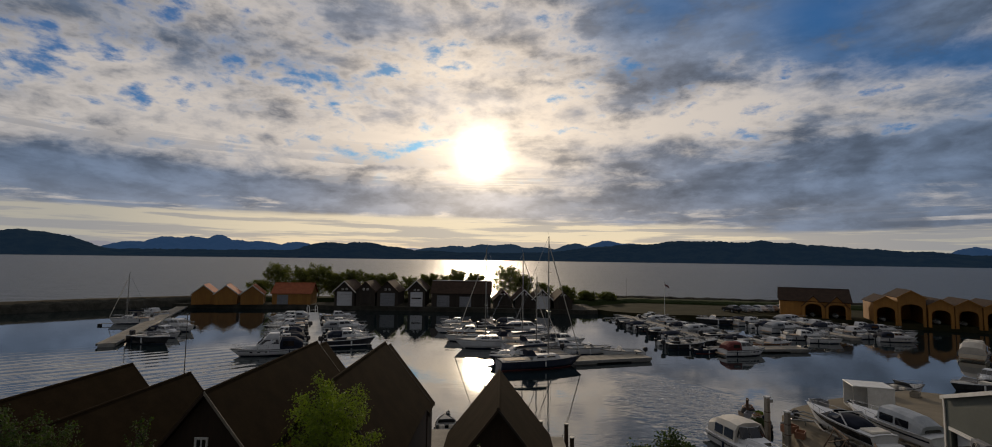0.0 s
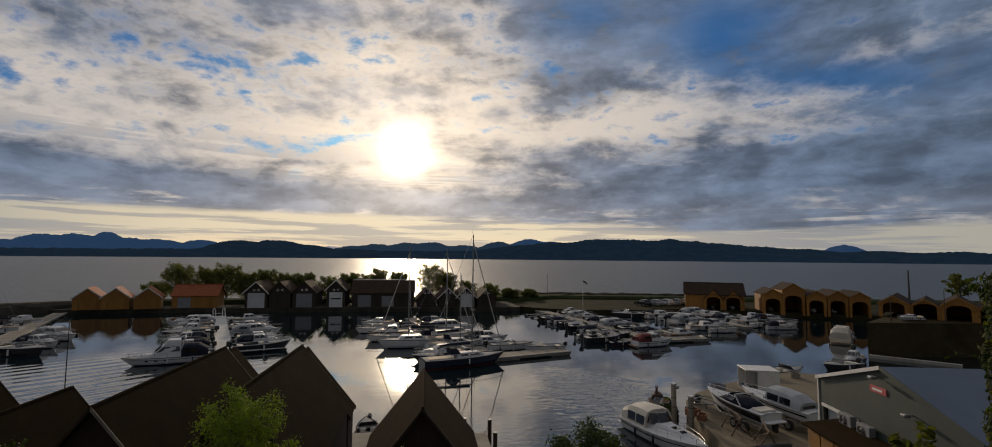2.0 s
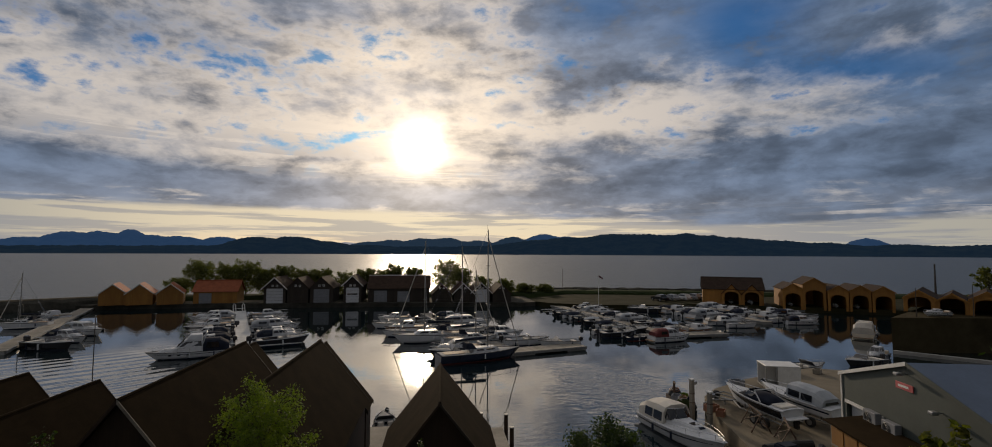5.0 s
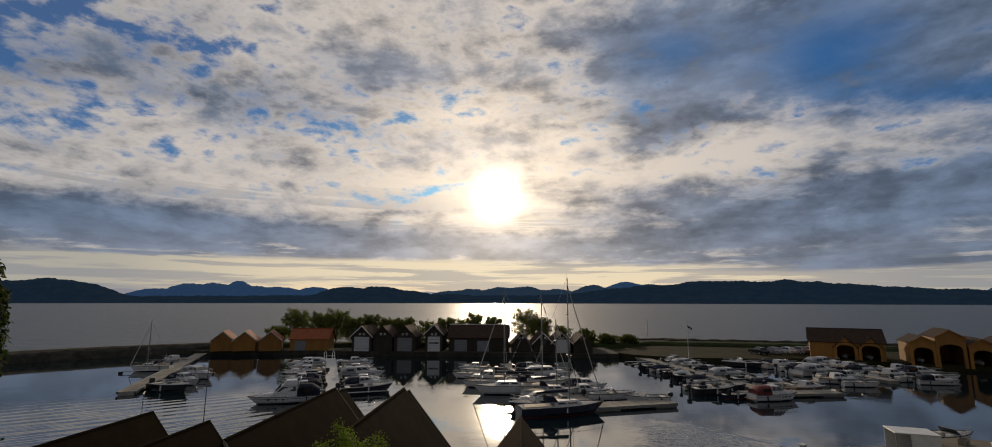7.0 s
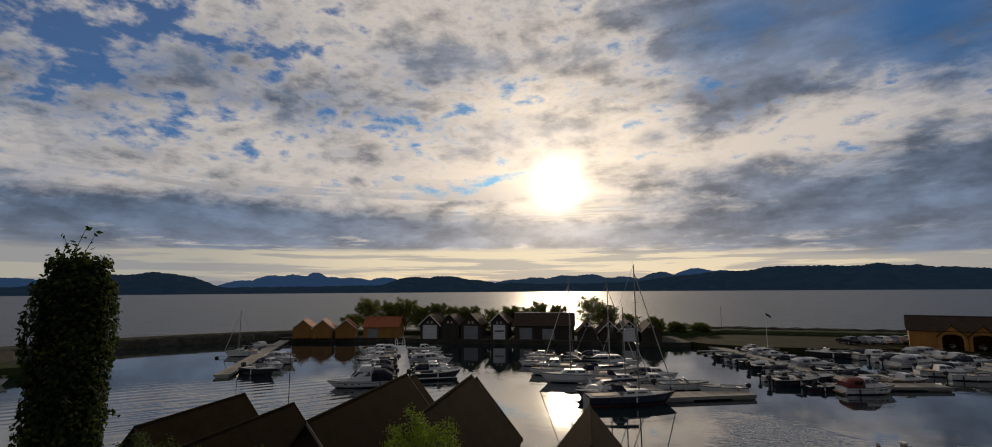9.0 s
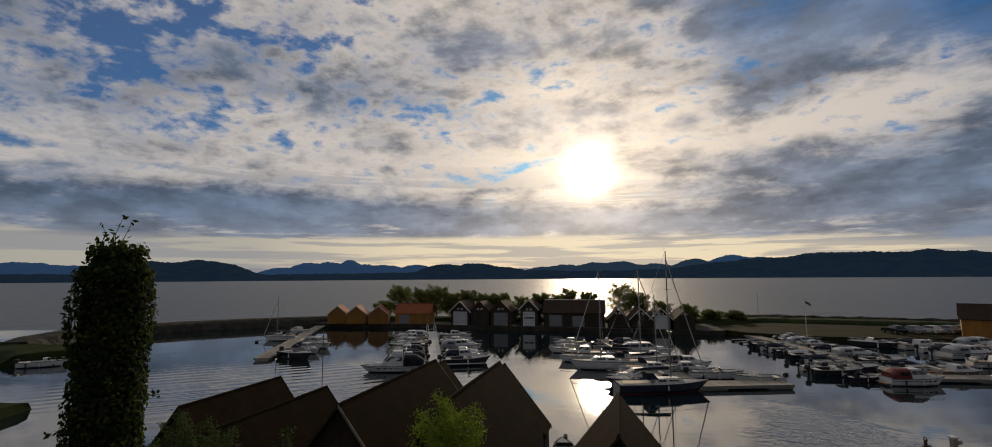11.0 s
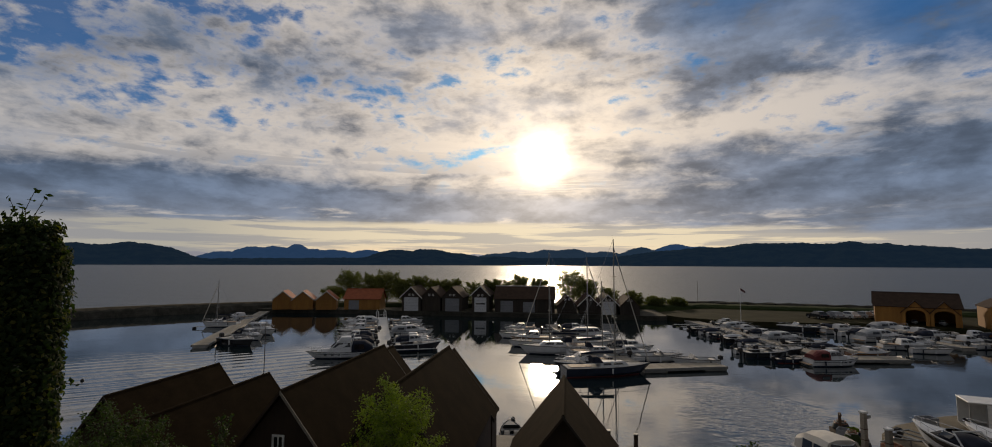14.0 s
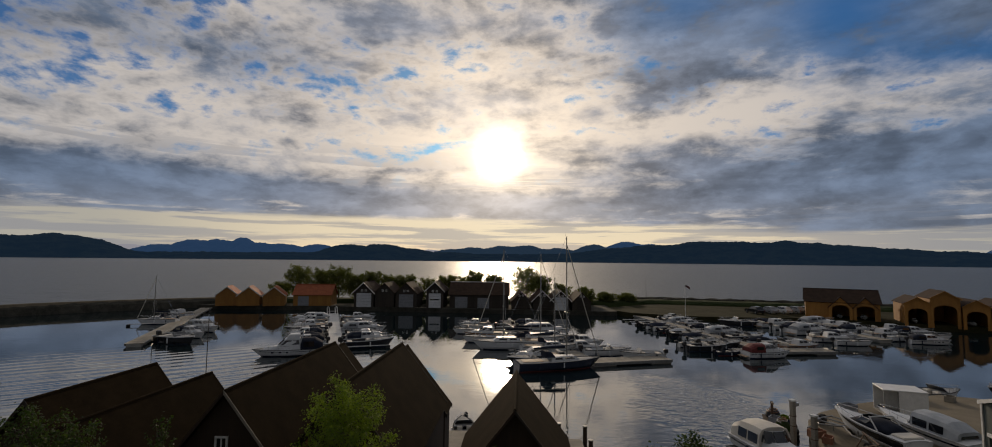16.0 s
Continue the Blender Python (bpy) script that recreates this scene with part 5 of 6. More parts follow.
        tube(bm, line, 0.018, 5)
        for i in (0, 2, 4, 6):
            tube(bm, [line[i] - Vector((0, 0, 0.34)), line[i]], 0.014, 5)
        part("bow_rail", bm, M["steel"], boat, "thin stainless bow rail")
        for u in (0.30, 0.55):
            p = flank(u, 1, side, 0.09)
            if trunk:
                part("fender", tube_bm([p - Vector((0, 0, q)) for q in (0.1, 0.18, 0.55, 0.62)], 0.08, 6), M["blue_hull"], boat)
    tip = flank(0.995, 1, 1)
    part("bow_roller", tube_bm([(tip.x - 0.25, 0, tip.z + 0.03), (tip.x + 0.14, 0, tip.z + 0.10)], 0.045, 6), M["steel"], boat)
    return boat


def sailboat(label, group, L=10.0, B=3.1, hull="gelcoat", mast=13.0, canopy="canvas_dark", genoa=True):
    F = 1.0
    boat = base_boat("sailing_yacht", label, L, B, F, M[hull], group, "sailing boat")
    part("deck", deck_bm(L, B, F, 0.02, 0.99), M["deck_grey"], boat)
    spec = (-L * 0.12, L * 0.24, B * 0.30, B * 0.18, F + 0.03, F + 0.52, 0.7, 0.1, 0.85)
    cabin = part("coachroof", house_bm(*spec), M["gelcoat"], boat)
    for side in (-1, 1):
        part("side_window", side_window(*spec, 0.12, 0.42, 0.35, 0.75, side), M["glass"], cabin)
        part("side_window", side_window(*spec, 0.50, 0.85, 0.35, 0.75, side), M["glass"], cabin)
    part("sprayhood", house_bm(-L * 0.19, -L * 0.07, B * 0.30, B * 0.27, F + 0.45, F + 1.1, 0.5, 0.0, 0.85), M[canopy], boat, "dark canvas sprayhood")
    part("cockpit_sole", box_bm((-L * 0.44, -B * 0.26, F + 0.06), (-L * 0.20, B * 0.26, F + 0.08)), M["teak"], boat)
    mx = L * 0.09
    spar = part("mast", tube_bm([(mx, 0, F + 0.4), (mx, 0, mast)], 0.085, 8, 0.06), M["mast"], boat)
    part("mast_head", tube_bm([(mx - 0.12, 0, mast + 0.02), (mx - 0.12, 0, mast + 0.55)], 0.012, 5), M["mast"], spar, "thin antenna")
    for z in (mast * 0.42, mast * 0.72):
        part("spreader", tube_bm([(mx, -0.75, z), (mx, 0.75, z)], 0.03, 5), M["mast"], spar)
    part("boom", tube_bm([(mx - 0.1, 0, F + 1.35), (mx - L * 0.40, 0, F + 1.25)], 0.07, 6), M["mast"], boat)
    part("furled_sail", tube_bm([(mx - 0.25, 0, F + 1.52), (mx - L * 0.2, 0, F + 1.50), (mx - L * 0.39, 0, F + 1.40)], 0.17, 8, 0.10), M[canopy], boat, "sail furled under its cover")
    stays = (("forestay", (L * 0.485, 0, F * 1.2), (mx, 0, mast * 0.94)), ("backstay", (-L * 0.49, 0, F), (mx, 0, mast)), ("shroud", (mx - 0.2, B * 0.46, F), (mx, 0, mast * 0.72)), ("shroud", (mx - 0.2, -B * 0.46, F), (mx, 0, mast * 0.72)))
    for nm, a, b in stays:
        part(nm, tube_bm([a, b], 0.014 if nm != "forestay" or not genoa else 0.055, 5), M["steel"] if nm != "forestay" else M["canvas_pale"], boat)
    rails(boat, L, B, F, 0.02, 0.985, 0.55)
    return boat


TEMPLATES = {}


def berth(kind, x, y, heading, scale=1.0, label=None, z=0.0, wide=1.0):
    """Puts a boat at a berth: heading is where the bow points, in degrees from +x; the first of a kind is built, the others are copies."""
    m = pose(x, y, z, 0, 0, heading) @ Matrix.Diagonal((scale, scale * wide, scale, 1))
    if kind in TEMPLATES:
        boat = copy_thing(TEMPLATES[kind], m)
    else:
        make, args = KINDS[kind]
        boat = TEMPLATES[kind] = make(**args)
        boat.matrix_world = m
        boat.scale = (1, 1, 1)
        boat.matrix_basis = m
    if label:
        tagged(boat, label)
    return boat


G = "boats in the marina"
KINDS = {
    "open_white": (runabout, dict(label="small white open motorboat with an outboard", group=G)),
    "open_dark": (runabout, dict(label="small dark-hulled open motorboat with an outboard", group=G, hull="black_hull")),
    "open_blue": (runabout, dict(label="small dark blue motorboat with an outboard", group=G, hull="blue_hull", L=5.0)),
    "cover_grey": (runabout, dict(label="small motorboat under a grey tarpaulin", group=G, cover="canvas_grey")),
    "cover_dark": (runabout, dict(label="small motorboat under a dark cover", group=G, cover="canvas_dark", hull="gelcoat")),
    "cabin": (cabin_boat, dict(label="white cabin cruiser with dark windows", group=G)),
    "cabin_dark_top": (cabin_boat, dict(label="white cabin cruiser with a dark canvas canopy", group=G, canopy="canvas_dark", L=6.6, B=2.4, engine=True)),
    "cabin_grey_top": (cabin_boat, dict(label="white cabin boat with a grey canopy", group=G, canopy="canvas_grey", L=7.0)),
    "cabin_red": (cabin_boat, dict(label="white cabin boat with a dark red canopy", group=G, canopy="canvas_red", L=6.4, B=2.5, tall=1.05)),
    "cabin_wood": (cabin_boat, dict(label="wooden-hulled cabin boat with a pale cabin", group=G, hull="wood_hull", L=6.8, B=2.5)),
    "cabin_blue": (cabin_boat, dict(label="dark blue cabin cruiser with a white deck", group=G, hull="blue_hull", L=7.2)),
    "fly": (cabin_boat, dict(label="white motor cruiser with a flybridge", group=G, L=9.0, B=3.1, fly=True, canopy="canvas_dark", tall=1.4)),
    "cabin_covered": (cabin_boat, dict(label="cabin boat wrapped in a pale cover", group=G, hull="cream_hull", canopy="canvas_pale", top="canvas_pale", L=7.0, B=3.1, tall=1.5)),
    "workboat": (cabin_boat, dict(label="small white workboat with a wheelhouse", group=G, L=6.0, B=2.2, hull="grey_hull", tall=1.3)),
    "quay_sport": (sleek_boat, dict(label="white sports boat with black flanks and a black cockpit cover", group=G, L=6.6, B=2.25, cover="canvas_dark")),
    "quay_cabin": (sleek_boat, dict(label="white day cruiser with a dark stripe and a grey canopy", group=G, L=7.0, B=2.45, canopy="canvas_grey")),
    "quay_cruiser": (sleek_boat, dict(label="white cabin cruiser moored at the boatyard quay", group=G, L=7.4, B=2.6, trunk=True)),
    "yacht": (sailboat, dict(label="white sailing yacht with a furled mainsail", group=G)),
    "yacht_blue": (sailboat, dict(label="dark blue sailing yacht with a tall mast", group=G, hull="blue_hull", L=10.4, mast=15.4, genoa=True)),
    "yacht_small": (sailboat, dict(label="small sailing boat with a dark boom cover", group=G, L=7.6, B=2.5, mast=9.8)),
}


# ---- pontoons ----
def pontoon(a, b, width, label, deck="deck_wood", fingers=(), group="floating pontoons", z=0.45):
    """A floating walkway of planks on floats, from a to b; fingers: (distance along, side, length)."""
    a, b = Vector((*a, 0)), Vector((*b, 0))
    d = (b - a).normalized()
    length = (b - a).length
    m = Matrix.Translation(a) @ Matrix.Rotation(math.atan2(d.y, d.x), 4, "Z")
    pier = thing("pontoon", m, label, "pontoon", group)
    n = int(length / 0.34)
    share = mesh_from("plank", box_bm((0.01, -width / 2, z - 0.05), (0.33, width / 2, z), 0.008), M[deck])
    for i in range(n):
        o = new("plank", share)
        o.parent = pier
        o.matrix_basis = pose(i * length / n, 0, random.uniform(-0.006, 0.006))
    for side in (-1, 1):
        part("edge_beam", box_bm((0, side * (width / 2 + 0.05) - 0.05, z - 0.28), (length, side * (width / 2 + 0.05) + 0.05, z + 0.03)), M["galv"], pier)
    k = max(2, int(length / 5))
    fl = mesh_from("float", box_bm((0, -width / 2 + 0.1, -0.35), (2.6, width / 2 - 0.1, z - 0.06), 0.04), M["concrete"])
    for i in range(k):
        o = new("float", fl)
        o.parent = pier
        o.matrix_basis = pose(i * (length - 2.7) / (k - 1), 0, 0)
    for s, side, reach in fingers:
        bm = bmesh.new()
        y0, y1 = side * width / 2, side * (width / 2 + reach)
        for dx in (-0.2, 0.2):
            tube(bm, [(s + dx, y0, z - 0.1), (s + dx * 0.35, y1, z - 0.12)], 0.05, 5)
        for q in (0.3, 0.6, 0.9):
            yy = y0 + (y1 - y0) * q
            tube(bm, [(s - 0.15, yy, z - 0.1), (s + 0.15, yy, z - 0.1)], 0.035, 5)
        f = part("mooring_boom", bm, M["pale_deck"], pier)
        part("end_float", box_bm((s - 0.28, y1 - 0.3, -0.15), (s + 0.28, y1 + 0.2, 0.3), 0.05), M["rubber"], f)
    return pier


def along(a, b, s, side, off):
    """A point s metres from a towards b, and off metres to the left (+1) or right (-1)."""
    a, b = Vector((*a, 0)), Vector((*b, 0))
    d = (b - a).normalized()
    p = a + d * s + Vector((-d.y, d.x, 0)) * side * off
    return p.x, p.y, math.degrees(math.atan2(d.y, d.x))


rng = random.Random(11)


def line_up(a, b, start, step, side, kinds, off=4.2, bow_out=True, jitter=0.25, size=1.0):
    """Boats side by side along a pontoon, at right angles to it."""
    for i, kind in enumerate(kinds):
        if kind is None:
            continue
        x, y, h = along(a, b, start + i * step + rng.uniform(-jitter, jitter), side, off + rng.uniform(-0.3, 0.3))
        head = h + (90 if side > 0 else -90) + (0 if bow_out else 180)
        berth(kind, x, y, head + rng.uniform(-3, 3), size * rng.uniform(0.9, 1.05))


# west pontoon
WA, WB = (-48.2, 60.2), (-67.3, 103.8)
pontoon(WA, WB, 1.9, "weathered timber pontoon leading to the breakwater", fingers=[(6, -1, 5), (10, -1, 5), (16, -1, 6), (22, 1, 6)])
berth("yacht_small", -60.9, 80.8, 192, 0.84, "small sailing boat moored at the west pontoon")
berth("cabin_grey_top", -48.2, 74.0, -25, 1.0)
berth("cabin_dark_top", -46.4, 68.4, -22, 0.9)
berth("open_dark", -45.0, 63.6, -20, 1.25, "long dark open motorboat at the pontoon end")
berth("open_white", -51.4, 79.0, -25, 1.0)
berth("cabin", -64.5, 91.0, 160, 0.85)
berth("open_white", -63.0, 86.0, 160, 0.9)

# centre pier with boats on both sides
CA, CB = (-21.5, 58.8), (-36.3, 96.4)
pontoon(CA, CB, 1.75, "pale concrete pier with mooring booms", deck="pale_deck", fingers=[(2.0 + 3.1 * i, s, 5.5) for i in range(11) for s in (-1, 1)])
line_up(CA, CB, 3.6, 3.1, -1, ["open_dark", "cabin_dark_top", "cabin", "open_white", "cabin_grey_top", "open_white", "cabin", "open_white", "open_white", "cabin"], 4.1)
line_up(CA, CB, 6.7, 3.1, 1, ["cabin_dark_top", "cover_dark", "cabin_dark_top", "open_white", "open_dark", "cabin", "open_white", "cabin", "cabin_grey_top"], 4.1)
berth("fly", -26.6, 57.2, 203, 0.9, "large white motor cruiser at the head of the pier")

def pier_gate():
    g = thing("pier_gate", pose(-36.1, 95.6, 0.45, 0, 0, 21.5), "pale tubular gate at the root of the pier", "gate")
    for x in (-0.75, 0.75):
        part("hoop", tube_bm([(x - 0.28, 0, 0), (x - 0.34, 0, 1.1), (x - 0.2, 0, 1.55), (x + 0.05, 0, 1.2), (x + 0.15, 0, 0)], 0.09, 6), M["white_paint"], g)
    part("cross_bar", tube_bm([(-0.9, 0, 0.55), (0.9, 0, 0.55)], 0.06, 6), M["white_paint"], g)


pier_gate()

# middle pontoon with the sailing yachts
pontoon((17.8, 57.5), (8.6, 54.8), 2.4, "broad timber pontoon in the middle of the basin", fingers=[(2.0, -1, 4)])
pontoon((8.0, 56.5), (-1.5, 90.0), 2.0, "pontoon running from the sailing yachts to the far quay", fingers=[(6 + 3.5 * i, s, 5) for i in range(8) for s in (-1, 1)])
berth("open_white", 15.4, 59.0, 184, 0.98, "low white motorboat with a dark windscreen beside the pontoon")
berth("yacht_blue", 5.0, 52.6, 16, 0.92, "dark blue sailing yacht with the tallest mast")
berth("yacht", -0.4, 63.9, 193, 1.0, "white sailing yacht with a long pale bow")
berth("yacht", 3.0, 67.9, 8, 0.96, "white sailing yacht moored behind the others")
berth("yacht_small", 4.6, 61.2, 10, 1.14, "sailing boat with a short mast among the yachts")
berth("cabin", 8.8, 62.2, 6, 1.0)
berth("open_white", 11.6, 60.4, 4, 1.1)
berth("cabin_dark_top", 9.6, 66.6, 6, 0.95)
berth("cabin_blue", 2.6, 56.3, 192, 0.9, "dark-hulled cabin boat against the glare")
berth("open_dark", 2.3, 54.6, 195, 0.9)
berth("cabin_grey_top", 5.2, 75.6, 6, 1.1)
berth("cabin", 6.0, 71.4, 6, 0.9)
berth("open_white", -6.8, 76.0, 186, 1.0)
berth("cabin_wood", -4.0, 72.0, 186, 0.95)
berth("open_white", -6.0, 80.0, 186, 1.05)
berth("cabin", -6.8, 84.0, 186, 0.9)
berth("open_white", -4.2, 68.4, 186, 1.1)
berth("open_white", 3.6, 80.0, 6, 1.0)
berth("cabin_dark_top", 2.8, 84.5, 6, 0.9)

# east pontoon with a cross head
EA, EB = (25.6, 101.5), (32.2, 65.2)
pontoon(EA, EB, 2.0, "timber pontoon of the eastern marina", fingers=[(6 + 3.0 * i, s, 4.5) for i in range(10) for s in (-1, 1)])
pontoon((28.4, 63.0), (40.8, 64.4), 2.4, "cross head of the eastern pontoon")
line_up(EA, EB, 14.0, 2.25, -1, ["open_dark", "cover_dark", "open_white", "open_blue", "cover_grey", "open_dark", "cover_dark", "open_white", "open_blue", "open_dark"], 3.4, bow_out=False, size=0.84)
line_up(EA, EB, 6.0, 2.6, 1, ["cabin", "open_dark", "cabin_grey_top", "cabin", "open_white", "cabin_dark_top", "open_blue", "cabin_grey_top", "open_white", "open_dark", "cover_dark"], 3.7, size=0.86)
berth("cabin_red", 31.2, 61.0, 8, 0.92, "white cabin boat with a dark red canopy top")
berth("cabin_wood", 38.4, 66.6, 10, 0.85)
berth("open_white", 36.8, 69.0, 10, 1.0)
berth("open_blue", 26.9, 61.9, 5, 0.85)
berth("open_dark", 25.4, 64.8, 8, 0.85)
berth("open_white", 24.6, 67.6, 8, 0.8)
berth("cabin", 32.0, 99.0, 20, 0.8)

# second eastern pontoon in front of the ochre boathouses
SA, SB = (51.4, 93.0), (54.6, 73.5)
pontoon(SA, SB, 2.0, "timber pontoon before the ochre boathouses", fingers=[(3 + 2.9 * i, s, 5) for i in range(6) for s in (-1, 1)])
line_up(SA, SB, 3.0, 2.75, -1, ["cabin", "open_white", "cabin_dark_top", "cabin_grey_top", "open_white", "cabin_dark_top"], 4.6, bow_out=False)
line_up(SA, SB, 2.0, 2.7, 1, ["cabin_grey_top", "cabin", "cabin_blue", "cabin_dark_top", "open_blue", "cabin", "open_white"], 4.6)
for x, y, k in ((64.0, 84.6, "cabin"), (64.8, 81.2, "cabin_dark_top"), (65.0, 78.0, "open_white"), (47.0, 73.6, "cabin"), (48.2, 70.9, "open_white"), (60.4, 73.0, "cabin_dark_top"), (67.8, 85.0, "open_blue")):
    berth(k, x, y, -12 + rng.uniform(-6, 6), rng.uniform(0.85, 1.0))
for x, y, k in ((41.0, 90.5, "open_dark"), (45.2, 91.5, "cover_dark"), (49.6, 91.8, "open_white"), (53.6, 91.0, "cover_grey")):
    berth(k, x, y, 175 + rng.uniform(-8, 8), 1.05)

# boats by the high quay
berth("cabin_covered", 60.6, 61.4, 40, 0.95)
berth("workboat", 48.6, 48.0, 205, 0.68)
berth("open_dark", 44.6, 45.6, 190, 0.75)
berth("cabin", 60.6, 51.6, 170, 0.5, "small boat laid up on the high quay", z=4.28)
berth("quay_cruiser", 15.5, 28.8, -80.0, 0.95)
berth("open_white", 36.0, 43.5, 10, 1.0)
berth("open_white", -74.6, 50.8, 30, 1.0, "white motorboat at the western shore")
for x, y, k, sc in ((71.7, 88.9, "cabin", 0.42), (78.6, 85.4, "cabin_grey_top", 0.42), (81.9, 83.8, "cabin", 0.4), (62.4, 94.8, "cabin", 0.42), (65.7, 92.9, "cabin_grey_top", 0.4)):
    berth(k, x + 0.95, y + 1.95, -116, sc, "small boat laid up inside an open boathouse", z=1.12)


# ---- plants ----
def leaf_mesh(name, centres, normals, sizes, mat, seed, curl=0.25, long=1.25):
    """Many small folded leaves in one mesh."""
    r = np.random.RandomState(seed)
    n = len(centres)
    nor = normals / np.maximum(np.linalg.norm(normals, axis=1, keepdims=True), 1e-6)
    ref = r.normal(size=(n, 3))
    u = np.cross(nor, ref)
    u /= np.maximum(np.linalg.norm(u, axis=1, keepdims=True), 1e-6)
    v = np.cross(nor, u)
    s = sizes[:, None]
    pts = np.stack([centres - v * s * 0.5 * long, centres + u * s * 0.45 - nor * s * curl * 0.5, centres + v * s * 0.62 * long - nor * s * curl, centres - u * s * 0.45 - nor * s * curl * 0.5, centres + v * s * 0.02 + nor * s * 0.06], 1).reshape(-1, 3)
    k = np.arange(n)[:, None] * 5
    tri = np.concatenate([k + [0, 1, 4], k + [1, 2, 4], k + [2, 3, 4], k + [3, 0, 4]], 1).reshape(-1, 3)
    me = bpy.data.meshes.new(name)
    me.from_pydata(pts.tolist(), [], tri.tolist())
    me.materials.append(mat)
    return me


def leaves(name, parent, centres, normals, sizes, mat, seed, label="", **shape):
    ob = new(name, leaf_mesh(name, centres, normals, sizes, mat, seed, **shape))
    ob.parent = parent
    return tagged(ob, label, kind="stuff")


def sprig(bm, base, tip, r, lean):
    mid = (Vector(base) + Vector(tip)) / 2 + Vector(lean)
    tube(bm, [base, mid, tip], 0.012, 4, 0.005)
    return [Vector(base).lerp(mid, 0.6), mid, mid.lerp(Vector(tip), 0.5), Vector(tip)]


def ivy_column(x, y, bottom, top, radius, count, seed, label, skirt=0.0, gold=0.25):
    """A post wholly overgrown with ivy: rough core coloured dark as inner shade, leaves all round, loose shoots on top.
    """
    r = np.random.RandomState(seed)
    plant = thing("ivy_column", pose(x, y, bottom), label, "climbing plant", "ivy-clad posts")
    h = top - bottom
    # added solid core, blocks light through the leaves and paints the inner shade
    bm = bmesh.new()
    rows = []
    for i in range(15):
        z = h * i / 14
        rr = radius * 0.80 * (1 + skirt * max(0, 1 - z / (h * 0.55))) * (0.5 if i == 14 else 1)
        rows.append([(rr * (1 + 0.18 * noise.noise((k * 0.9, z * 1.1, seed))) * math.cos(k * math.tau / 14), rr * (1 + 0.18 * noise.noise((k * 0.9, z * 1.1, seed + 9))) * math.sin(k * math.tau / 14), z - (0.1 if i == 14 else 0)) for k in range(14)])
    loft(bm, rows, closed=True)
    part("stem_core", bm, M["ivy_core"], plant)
    a, z = r.uniform(0, math.tau, count), h * r.uniform(0, 1.0, count) ** 0.9
    lump = np.array([0.86 + 0.22 * noise.noise((math.cos(p) * 1.6, math.sin(p) * 1.6, q * 1.3 + seed)) + 0.10 * noise.noise((math.cos(p) * 4, math.sin(p) * 4, q * 4.0)) for p, q in zip(a, z)])
    rad = radius * (lump + r.uniform(-0.05, 0.16, count) ** 1) * (1 + skirt * np.maximum(0, 1 - z / (h * 0.55)))
    rad *= np.where(z > h * 0.94, 1 - 0.55 * (z - h * 0.94) / (h * 0.06), 1)
    c = np.stack([rad * np.cos(a), rad * np.sin(a), z + r.normal(0, 0.03, count)], 1)
    cap = int(count * 0.10)
    ca, cr = r.uniform(0, math.tau, cap), radius * 0.8 * np.sqrt(r.uniform(0, 1, cap))
    c2 = np.stack([cr * np.cos(ca), cr * np.sin(ca), h + 0.10 * r.normal(0, 1, cap)], 1)
    nor = np.stack([np.cos(a), np.sin(a), r.uniform(-0.1, 0.7, count)], 1) + r.normal(0, 0.45, (count, 3))
    n2 = np.stack([np.cos(ca), np.sin(ca), np.ones(cap)], 1) + r.normal(0, 0.5, (cap, 3))
    c, nor = np.concatenate([c, c2]), np.concatenate([nor, n2])
    # a random share gets the golden colour, as if the sun caught it
    pick = r.uniform(0, 1, len(c)) < gold
    sz = r.uniform(0.055, 0.11, len(c))
    leaves("leaves", plant, c[~pick], nor[~pick], sz[~pick], M["leaf_ivy"], seed + 1, "dense green ivy leaves")
    leaves("leaves", plant, c[pick], nor[pick], sz[pick], M["leaf_ivy_gold"], seed + 2, "ivy leaves coloured golden as if catching light")
    # loose shoots
    spots = []
    for k in range(11):
        bm = bmesh.new()
        ang, rr = r.uniform(0, math.tau), radius * r.uniform(0.1, 0.85)
        b = Vector((rr * math.cos(ang), rr * math.sin(ang), h - 0.05))
        t = b + Vector((r.uniform(-0.25, 0.25), r.uniform(-0.25, 0.25), r.uniform(0.18, 0.75) if k else 0.85))
        if k > 6:
            zz = h * r.uniform(0.3, 0.85)
            b = Vector((radius * math.cos(ang), radius * math.sin(ang), zz))
            t = b + Vector((0.35 * math.cos(ang), 0.35 * math.sin(ang), r.uniform(-0.1, 0.25)))
        spots += sprig(bm, b, t, 0.01, (r.uniform(-0.1, 0.1), r.uniform(-0.1, 0.1), 0.03))
        part("shoot", bm, M["bark"], plant)
    spots = np.array([list(p) for p in spots])
    spots = np.concatenate([spots, spots + r.normal(0, 0.05, spots.shape)])
    leaves("shoot_leaves", plant, spots, r.normal(0, 1, spots.shape), r.uniform(0.05, 0.11, len(spots)), M["leaf_ivy"], seed + 3, "small leaves on loose shoots")
    return plant


ivy_column(-10.10, 8.24, 6.2, 12.1, 0.68, 8600, 21, "tall post overgrown with dark ivy", gold=0.18)
ivy_column(9.55, 5.38, 6.4, 11.62, 1.14, 13000, 33, "broad ivy-covered post with golden leaf edges", skirt=0.22, gold=0.35)


